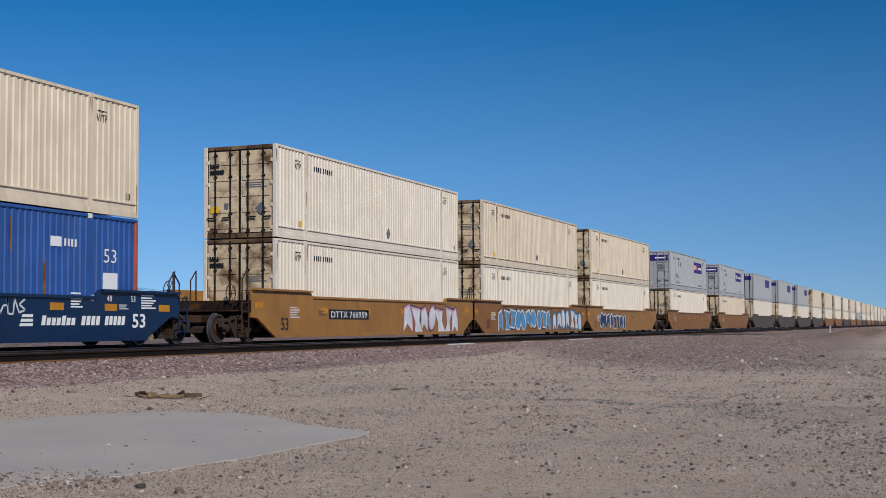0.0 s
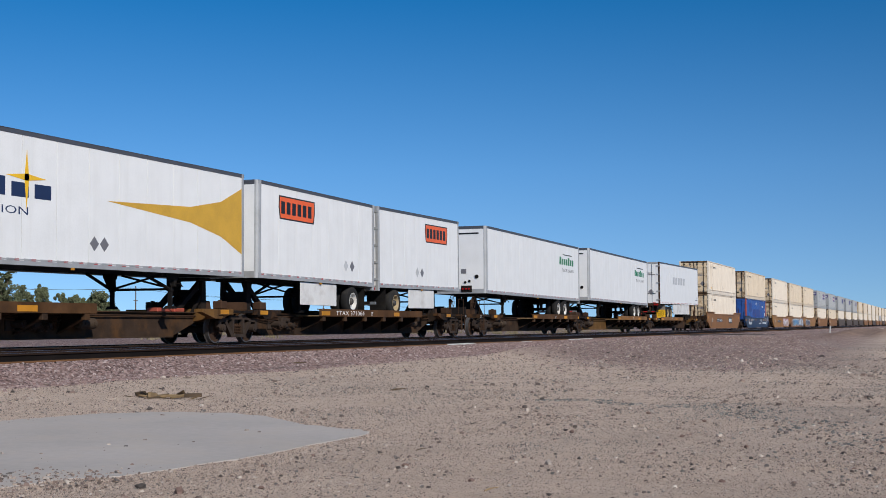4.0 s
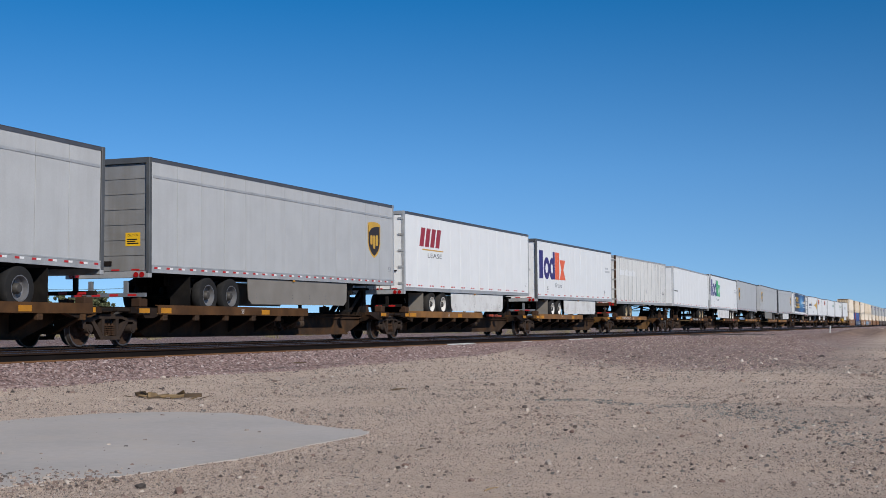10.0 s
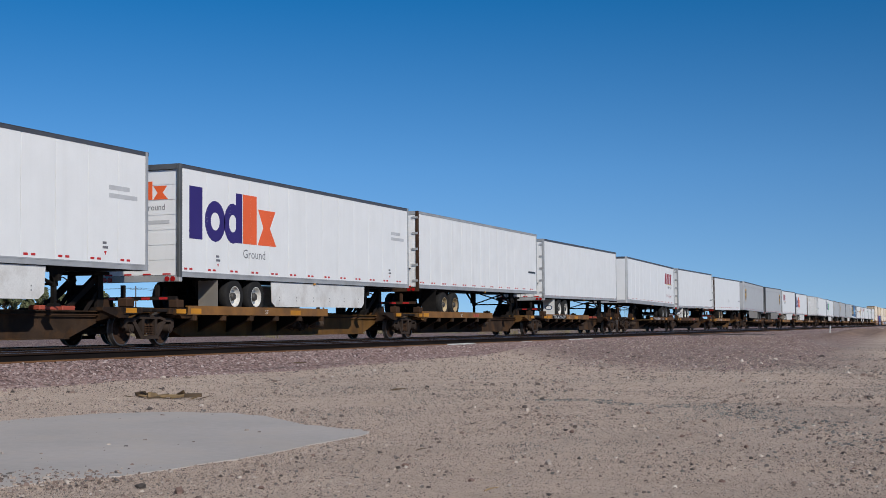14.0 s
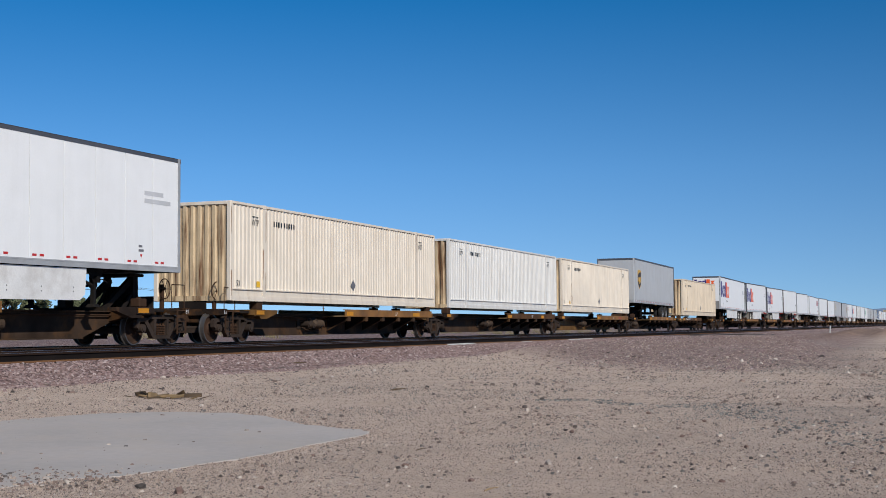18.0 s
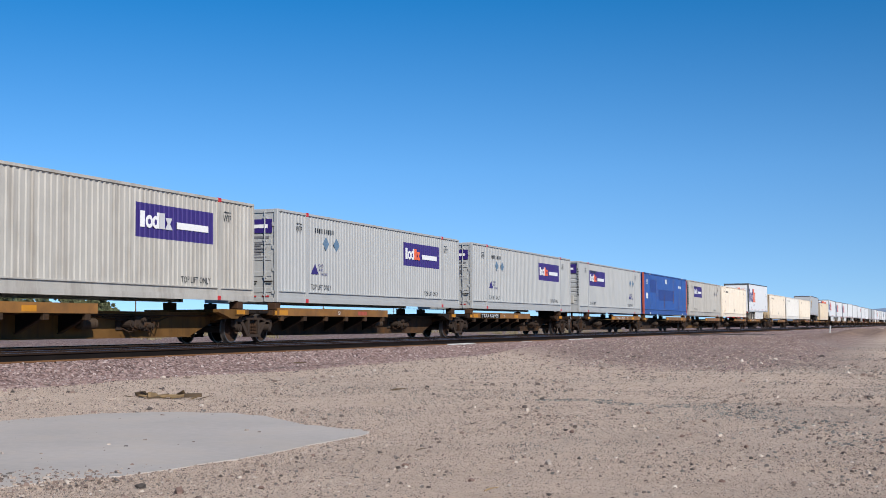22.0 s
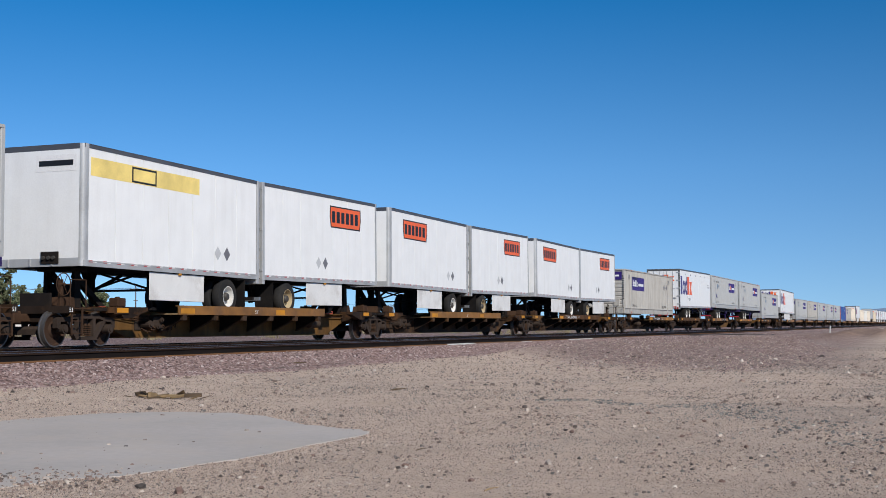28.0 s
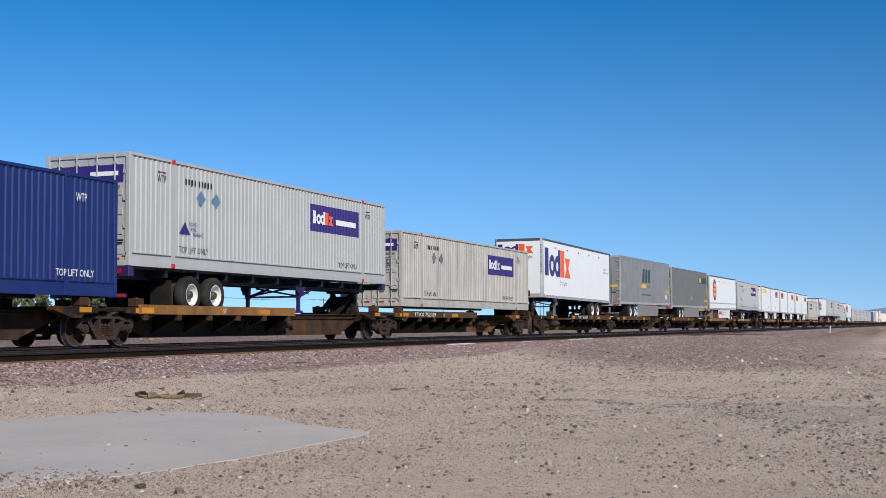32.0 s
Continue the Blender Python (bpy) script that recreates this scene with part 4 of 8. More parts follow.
def house(x, y, rz, label):
    t = new("house")
    t.matrix_world = pose(x, y, height(x, y), 0, 0, rz)
    tagged(t, label, "house")
    bx("wall", "house", t, -4, 4, -3, 3, 0, 2.7)
    g = Geo()
    g.prism([(-3.4, 2.65), (3.4, 2.65), (0, 3.9)], "x", -4.4, 4.4)
    part("roof", g, "roof", t)
    for k in (-2.2, 1.8):
        w = bx("window", "tape_white", t, k - 0.55, k + 0.55, -3.05, -2.98, 1.0, 2.1)
        bx("pane", "glass_dark", w, k - 0.47, k + 0.47, -3.07, -3.045, 1.08, 2.02)
    bx("door", "wood", t, -0.3, 0.6, -3.05, -2.98, 0.0, 2.05)


x, y = along(39.0, 205)
house(x, y, 40, "small pale stucco house among the trees")


def utility_pole(x, y, h, turn):
    t = new("utility_pole")
    t.matrix_world = pose(x, y, height(x, y), 0, 0, turn)
    tagged(t, "brown wooden utility pole with a crossarm", "utility pole", group="pole line beyond the tracks")
    g = Geo()
    g.cyl((0, 0, -0.5), (0, 0, h), 0.16, 10, 0.1)
    g.smooth = True
    part("shaft", g, "pole", t)
    bx("crossarm", "pole", t, -1.2, 1.2, -0.06, 0.06, h - 0.7, h - 0.58)
    for k in (-1.1, -0.4, 0.4, 1.1):
        g = Geo()
        g.cyl((k, 0, h - 0.58), (k, 0, h - 0.42), 0.05, 8, 0.03)
        part("insulator", g, "glass_dark", t)
    bx("step_arm", "pole", t, -0.45, 0.45, -0.06, 0.06, h * 0.68, h * 0.68 + 0.12)


POLES = [along(34.4, 270), along(26.3, 381), along(23.2, 480), along(21.0, 600), along(45.5, 215)]
for x, y in POLES:
    utility_pole(x, y, 9.5, 30)
g = Geo()
for (x0, y0), (x1, y1) in ((POLES[4], POLES[0]), (POLES[0], POLES[1]), (POLES[1], POLES[2]), (POLES[2], POLES[3])):
    for off in (-1.0, 1.0):
        last = None
        for k in range(13):
            t = k / 12
            p = Vector((x0 + (x1 - x0) * t + off * 0.85, y0 + (y1 - y0) * t + off * 0.5, 9.3 - 2.2 * 4 * t * (1 - t) * 0.5))
            if last is not None:
                g.cyl(last, p, 0.035, 4)
            last = p
wires = part("power_line", g, "wire")
tagged(wires, "thin sagging power line wires between poles", "power line")

# far hills on the horizon; the blue of distant haze is put into their colour
vs, fs = [], []
n = 160
for i in range(n + 1):
    a = radians(46 - 60 * i / n)
    d = 4100
    rise = 8 + 62 * smooth01((i / n - 0.58) / 0.25) + 16 * max(0, noise.noise(Vector((i * 0.11, 0, 2)))) * 2 + 6 * noise.noise(Vector((i * 0.43, 4, 2)))
    vs += [(-math.sin(a) * d, math.cos(a) * d, -5), (-math.sin(a) * (d + 150), math.cos(a) * (d + 150), max(rise, 1))]
for i in range(n):
    fs.append((2 * i, 2 * i + 2, 2 * i + 3, 2 * i + 1))
g = Geo()
g.add(vs, fs)
hills = part("backdrop", g, "hill")
tagged(hills, "hazy blue hills on the horizon", "hills", kind="structure")

# ---- the train: every thing's origin is at its rear end, on the rail top, in the middle of the track ----
MOVING = []


def thing(name, y, label, category, group="", tilt=0.0, lift=0.0):
    t = new(name)
    tagged(t, label, category, group)
    MOVING.append((t, y, tilt, lift))
    return t


# -- trucks --
def wheel_geo(g):
    g.smooth = True
    g.cur = 0
    g.turn([(-0.06, 0.09), (-0.06, 0.16), (-0.02, 0.2), (-0.02, 0.33), (-0.065, 0.36), (-0.065, 0.41)], 28)
    g.turn([(0.075, 0.36), (0.03, 0.33), (0.03, 0.2), (0.085, 0.14), (0.085, 0.0)], 28)
    g.cur = 1
    g.turn([(-0.065, 0.41), (-0.065, 0.45), (-0.04, 0.452), (-0.03, 0.425), (0.075, 0.42), (0.075, 0.385)], 28)
    g.cur = 0
    g.turn([(0.075, 0.385), (0.075, 0.36)], 28)


def side_frame_geo(g):
    top = [(-1.13, 0.46), (-1.13, 0.66), (-1.0, 0.71), (-0.62, 0.71), (-0.42, 0.79), (0.42, 0.79), (0.62, 0.71), (1.0, 0.71), (1.13, 0.66), (1.13, 0.46), (1.05, 0.42), (0.98, 0.6), (0.68, 0.62), (0.5, 0.68), (-0.5, 0.68), (-0.68, 0.62), (-0.98, 0.6), (-1.05, 0.42)]
    g.prism(top, "x", -0.06, 0.07)
    for s in (-1, 1):
        g.prism([(s * 0.78, 0.62), (s * 0.62, 0.62), (s * 0.22, 0.2), (s * 0.38, 0.17)], "x", -0.06, 0.065)
        g.prism([(s * 0.24, 0.68), (s * 0.34, 0.68), (s * 0.34, 0.3), (s * 0.26, 0.26)], "x", -0.07, 0.075)
        g.cyl((-0.08, s * 0.89, 0.43), (0.12, s * 0.89, 0.43), 0.115, 14)
        g.cyl((0.12, s * 0.89, 0.43), (0.14, s * 0.89, 0.43), 0.075, 10)
    g.prism([(-0.4, 0.16), (0.4, 0.16), (0.32, 0.25), (-0.32, 0.25)], "x", -0.1, 0.1)
    g.smooth = True


def spring_geo(g):
    for y in (-0.14, 0.0, 0.14):
        for k in range(6):
            z = 0.27 + k * 0.045
            g.cyl((0, y, z), (0, y, z + 0.022), 0.066, 10)
        g.cyl((0, y, 0.26), (0, y, 0.56), 0.035, 8)


def truck(parent, y, far=False):
    if far:
        def whole(q):
            q.box(-0.95, 0.95, -0.2, 0.2, 0.5, 0.75)
            for s in (-1.0, 1.0):
                q.prism([(-1.1, 0.45), (-1.0, 0.7), (1.0, 0.7), (1.1, 0.45), (0.4, 0.2), (-0.4, 0.2)], "x", s - 0.06, s + 0.06)
                for w in (-0.89, 0.89):
                    q.cyl((s * 0.68, w, 0.42), (s * 0.82, w, 0.42), 0.42, 16)
        return part("truck", kept("far_truck", whole), "truck", parent, at=(0, y, 0))
    g = kept("bolster", lambda q: (q.box(-0.95, 0.95, -0.2, 0.2, 0.55, 0.72, 0.03), q.cyl((0, 0, 0.7), (0, 0, 0.8), 0.2, 16), q.box(-0.6, 0.6, -1.0, -0.9, 0.3, 0.42), q.box(-0.6, 0.6, 0.9, 1.0, 0.3, 0.42)))
    t = part("truck", g, "truck", parent, at=(0, y, 0))
    fr = kept("side_frame", side_frame_geo)
    wh = kept("wheel", wheel_geo)
    for s in (1, -1):
        f = part("side_frame", fr, "truck", t, at=(s * 1.0, 0, 0))
        if s < 0:
            f.rotation_euler = (0, 0, math.pi)
        if s > 0:
            part("spring", kept("spring", spring_geo), "rust", t, at=(s * 1.02, 0, 0))
        for w in (-0.89, 0.89):
            o = part("wheel", wh, ["wheel_rust", "tread"], t, at=(s * 0.745, w, 0.42))
            if s < 0:
                o.rotation_euler = (0, 0, math.pi)
    for w in (-0.89, 0.89):
        part("axle", kept("axle", lambda q: q.cyl((-0.72, 0, 0), (0.72, 0, 0), 0.08, 12)), "truck", t, at=(0, w, 0.42))
    return t


def brake_wheel(parent, x, y, z):
    def b(g):
        g.smooth = True
        g.ring((0, 0, 0), 0, 0.27, 0.014)
        for k in range(6):
            a = k * math.pi / 3
            g.cyl((0, 0, 0), (0, 0.27 * math.cos(a), 0.27 * math.sin(a)), 0.009, 5)
        g.cyl((-0.05, 0, 0), (0.03, 0, 0), 0.04, 10)
    part("brake_wheel", kept("brake_wheel", b), "rust", parent, at=(x, y, z))


def ladder(parent, x, y, z0, z1, w=0.4, mat="rust"):
    g = Geo()
    for k in (-w / 2, w / 2):
        g.box(x - 0.015, x + 0.015, y + k - 0.02, y + k + 0.02, z0, z1)
    n = int((z1 - z0) / 0.3) + 1
    for i in range(n):
        z = z0 + 0.05 + i * (z1 - z0 - 0.1) / max(n - 1, 1)
        g.box(x - 0.012, x + 0.012, y - w / 2, y + w / 2, z - 0.012, z + 0.012)
    part("ladder", g, mat, parent)


# -- spine cars --
def arm_geo(g):
    """Tapered bracket under a wheel deck, with its flange."""
    g.prism([(0.42, 0.34), (0.42, 0.84), (1.27, 0.84), (1.27, 0.74)], "y", -0.012, 0.012)
    g.cur = 1
    g.prism([(0.42, 0.33), (0.44, 0.31), (1.29, 0.72), (1.27, 0.745)], "y", -0.07, 0.07)
    g.box(1.17, 1.285, -0.1, 0.1, 0.64, 0.8, 0.01)


def spine_unit(y, rear, front, decks, hitch, mark="", first=False, last=False, style=0, seed=0):
    """One platform of an articulated car. rear, front: truck places; decks: wheel decks; hitch: places of stanchions with their leaning sense."""
    r = random.Random(seed)
    t = thing("spine_car", y, "grimy brown articulated spine car platform with worn yellow deck edges", "flatcar", "spine car platforms")
    a, b = rear + 0.25, front - 0.25
    g = Geo()
    prof = [(a, 0.60), (a + 1.1, 0.60), (a + 2.3, 0.20), (b - 2.3, 0.20), (b - 1.1, 0.60), (b, 0.60), (b, 0.86), (a, 0.86)]
    g.prism(prof, "x", -0.42, 0.42)
    g.box(-0.5, 0.5, a, b, 0.86, 0.885)
    g.box(-0.52, 0.52, a + 2.35, b - 2.35, 0.185, 0.215)
    part("centre_sill", g, "sill_ochre" if seed % 5 == 2 or y == -969.8 else "sill", t)
    edge = "deck_edge" if r.random() < 0.7 else "deck_brown"
    for d0, d1 in decks:
        dk = part("wheel_deck", Geo().box(-1.27, 1.27, d0, d1, 0.80, 0.835), "deck_top", t)
        for s in (1, -1):
            x0, x1 = (1.27, 1.30) if s > 0 else (-1.30, -1.27)
            g = Geo()
            g.box(x0, x1, d0, d1, 0.80, 1.02)
            g.box(min(x0, x1 - 0.1 * (s > 0) - 0.0), max(x1, x0 + 0.1 * (s < 0)), d0, d1, 1.02, 1.045)
            part("side_sill", g, edge, dk)
        am = kept("arm", arm_geo)
        n = max(3, round((d1 - d0) / 1.45))
        for i in range(n):
            yy = d0 + 0.35 + (d1 - d0 - 0.7) * i / (n - 1)
            part("bracket", am, ["steel_dark", "sill"], dk, at=(0, yy, 0))
        g = Geo()
        for i in range(n):
            yy = d0 + 0.35 + (d1 - d0 - 0.7) * i / (n - 1)
            g.prism([(-0.42, 0.34), (-0.42, 0.80), (-1.27, 0.80), (-1.27, 0.74)], "y", yy - 0.04, yy + 0.04)
        part("far_bracket", g, "steel_dark", dk)["kind"] = "stuff"
        # lettering panel and stripes on the near sill
        for yy in (d0 + 0.12, d0 + 5.3 + r.random()):
            if yy + 0.6 < d1 and not (mark == "TTX" and yy > d1 - 3.2):
                bx("stripe", "stripe", dk, 1.30, 1.304, yy, yy + 0.45 + 0.25 * r.random(), 0.83, 0.97)
        if mark == "TTX":
            for i in range(3):
                bx("worn_mark", "red_post", dk, 1.3, 1.3045, d1 - 2.6 + i * 0.26, d1 - 2.4 + i * 0.26, 0.85, 0.98)
        elif mark:
            if mark[-2:] in ("58", "41", "37", "59", "10"):
                bx("mark_panel", "under", dk, 1.3, 1.3045, d0 + 1.05, d0 + 3.75, 0.815, 1.01)
            lettering(dk, mark, "tape_white", d0 + 1.2, 0.84, 0.15, 1.3055, width=2.3)
        lettering(dk, "53'", "tape_white", d0 + 3.9 + r.random() * 0.5, 0.85, 0.12, 1.3055)
    # bolster wings near the trucks with container pedestals
    for yy, s in ((a + 0.9, 1), (b - 0.9, -1)):
        g = Geo()
        g.prism([(-1.28, 0.80), (-1.28, 0.98), (1.28, 0.98), (1.28, 0.80), (0.42, 0.62), (-0.42, 0.62)], "y", yy - 0.28, yy + 0.28)
        for k in (1, -1):
            g.prism([(yy - s * 0.55, 0.97), (yy + s * 1.15, 0.97), (yy + s * 1.15, 0.88), (yy + s * 0.45, 0.70), (yy + s * 0.1, 0.70), (yy - s * 0.05, 0.82), (yy - s * 0.55, 0.82)], "x", k * 1.15 - 0.1, k * 1.15 + 0.1)
        w = part("bolster_wing", g, "sill_ochre" if seed % 4 == 1 else "spine", t)
        for k in (1, -1):
            part("pedestal", Geo().box(k * 1.13 - 0.14, k * 1.13 + 0.14, yy - 0.17, yy + 0.17, 0.98, 1.2, 0.02).cyl((k * 1.13, yy, 1.19), (k * 1.13, yy, 1.23), 0.06, 8), "rust", w)
        g = Geo()
        g.box(1.285, 1.2815, yy - 0.22, yy + 0.25, 0.83, 0.95)
        part("stripe", g, "stripe", w)
    # raised end platform edge beams
    for yy in ((a - 0.15) if True else 0, b - 0.65):
        bx("end_beam", "steel_dark", t, 0.9, 1.22, yy, yy + 0.8, 0.86, 0.94, 0.012)
    # brake rigging
    m = (a + b) / 2 + r.uniform(-1, 1)
    if hitch and hitch[0][1] > 0:
        m = a + 3.4
    for d0, d1 in decks:
        if not hitch:
            m = d1 + 2.7 if front - d1 > 3.5 else d0 - 1.2
    g = Geo()
    g.smooth = True
    tank = next((d1 + 0.12 for d0, d1 in decks if front - d1 > 3.0), m)
    g.cyl((0.66, tank, 0.56), (0.66, tank + 0.6, 0.56), 0.14, 16)
    g.cyl((0.66, tank - 0.05, 0.56), (0.66, tank, 0.56), 0.08, 16, 0.14)
    g.cyl((0.66, tank + 0.6, 0.56), (0.66, tank + 0.65, 0.56), 0.14, 16, 0.08)
    for k in (0.12, 0.48):
        g.box(0.42, 0.81, tank + k - 0.02, tank + k + 0.02, 0.53, 0.59)
    part("air_reservoir", g, "tank", t)
    g = Geo()
    g.box(0.42, 0.46, m - 0.75, m + 0.75, 0.4, 0.8)
    g.box(0.46, 0.68, m - 0.22, m + 0.2, 0.42, 0.76, 0.03)
    g.box(0.46, 0.62, m + 0.28, m + 0.62, 0.36, 0.62, 0.03)
    for yy, zz, rr in ((m - 0.1, 0.5, 0.09), (m + 0.08, 0.66, 0.07), (m + 0.45, 0.5, 0.08), (m - 0.48, 0.55, 0.1)):
        g.cyl((0.46, yy, zz), (0.76, yy, zz), rr, 12)
        g.cyl((0.76, yy, zz), (0.79, yy, zz), rr * 0.6, 8)
    part("brake_valve", g, "truck", t)
    g = Geo()
    g.cyl((0.5, a + 1.2, 0.78), (0.5, b - 1.2, 0.78), 0.022, 6)
    for k in range(7):
        y0 = m - 0.7 + 0.2 * k
        way = [Vector((0.6, y0, 0.44 + 0.05 * (k % 3))), Vector((0.7, y0 + 0.12, 0.36 + 0.04 * k)), Vector((0.66, y0 + 0.3 + 0.1 * r.random(), 0.34 + 0.05 * (k % 4))), Vector((0.56, y0 + 0.55, 0.6 + 0.03 * (k % 5))), Vector((0.5, y0 + (1.3 if k % 2 else -1.1), 0.74))]
        for p, q in zip(way, way[1:]):
            g.cyl(p, q, 0.016, 5)
    part("brake_pipe", g, "rust", t)
    # hitch stanchions carrying trailer noses
    for hy, s, top in hitch:
        g = Geo()
        for k in (-1, 1):
            g.prism([(hy - 0.14, 0.88), (hy + 0.14, 0.88), (hy + 0.1, top - 0.05), (hy - 0.1, top - 0.05)], "x", k * 0.42 - 0.05, k * 0.42 + 0.05)
            g.prism([(hy + s * 1.18, 0.88), (hy + s * 1.42, 0.88), (hy + s * 0.06, top - 0.1), (hy - s * 0.02, top - 0.24)], "x", k * 0.33 - 0.06, k * 0.33 + 0.06)
            g.prism([(hy + s * 0.5, 0.88), (hy + s * 0.62, 0.88), (hy + s * 0.1, 1.42), (hy, 1.4)], "x", k * 0.42 - 0.03, k * 0.42 + 0.03)
        g.box(-0.42, 0.42, hy - 0.03, hy + 0.03, 1.2, 1.55)
        g.box(-0.45, 0.45, hy + s * 1.3 - 0.1, hy + s * 1.3 + 0.1, 0.885, 1.0)
        g.box(-0.52, 0.52, hy - 0.32, hy + 0.32, top - 0.1, top - 0.02, 0.02)
        g.box(-0.6, 0.6, hy - 0.2, hy + 0.2, 0.885, 0.96)
        st = part("hitch_stanchion", g, "steel_dark", t)
        if seed % 3 == 0:
            for k, wide in ((1.25, 0.5), (2.0, 0.7)):
                yy = hy + s * k
                bx("hitch_ramp", "red_post", st, 0.12, 0.46, yy - wide / 2, yy + wide / 2, 0.887, 1.0, 0.015)
        g = Geo()
        g.prism([(hy - s * 0.1, 0.89), (hy - s * 0.42, 0.89), (hy - s * 0.3, 1.22), (hy - s * 0.14, 1.22)], "x", -0.48, 0.48)
        part("hitch_plate", g, "rust", st)
    truck(t, rear)
    if first:
        truck(t, front)
    for end, sgn in ((front, 1), (rear, -1)):
        if (sgn > 0 and first) or (sgn < 0 and last):
            e = end + sgn * 0.55
            g = Geo()
            g.box(-0.42, 0.42, min(end, e + sgn * 0.35), max(end, e + sgn * 0.35), 0.6, 0.88)
            g.box(-1.3, 1.3, e + sgn * 0.35 - 0.1, e + sgn * 0.35 + 0.1, 0.8, 0.98)
            g.box(0.42, 1.25, min(end, e), max(end, e), 0.9, 0.94)
            pf = part("end_platform", g, "spine", t)
            part("coupler", Geo().box(-0.1, 0.1, min(e, e + sgn * 0.95), max(e, e + sgn * 0.95), 0.6, 0.8, 0.02).box(-0.16, 0.16, e + sgn * 0.85 - 0.14, e + sgn * 0.85 + 0.14, 0.56, 0.86, 0.03), "rust", pf)
            lettering(pf, "53", "tape_white", e + sgn * 0.35 - 0.09, 0.83, 0.1, 1.303)
            ladder(t, 1.27, e + sgn * 0.1, 0.28, 0.96)
            bx("brake_stand", "rust", t, 0.66, 0.76, e - 0.05, e + 0.06, 0.94, 1.62, 0.015)
            bx("guard_plate", "steel_dark", t, -0.45, 0.45, e - 0.05, e + 0.02, 0.94, 1.3, 0.01)
            brake_wheel(t, 0.8, e, 1.5)
            g = Geo()
            for yy in (e - 0.3, e + 0.3):
                g.cyl((1.22, yy, 0.95), (1.22, yy, 1.6), 0.014, 6)
            g.cyl((1.22, e - 0.3, 1.6), (1.22, e + 0.3, 1.6), 0.014, 6)
            part("grab_iron", g, "rust", t)
    return t


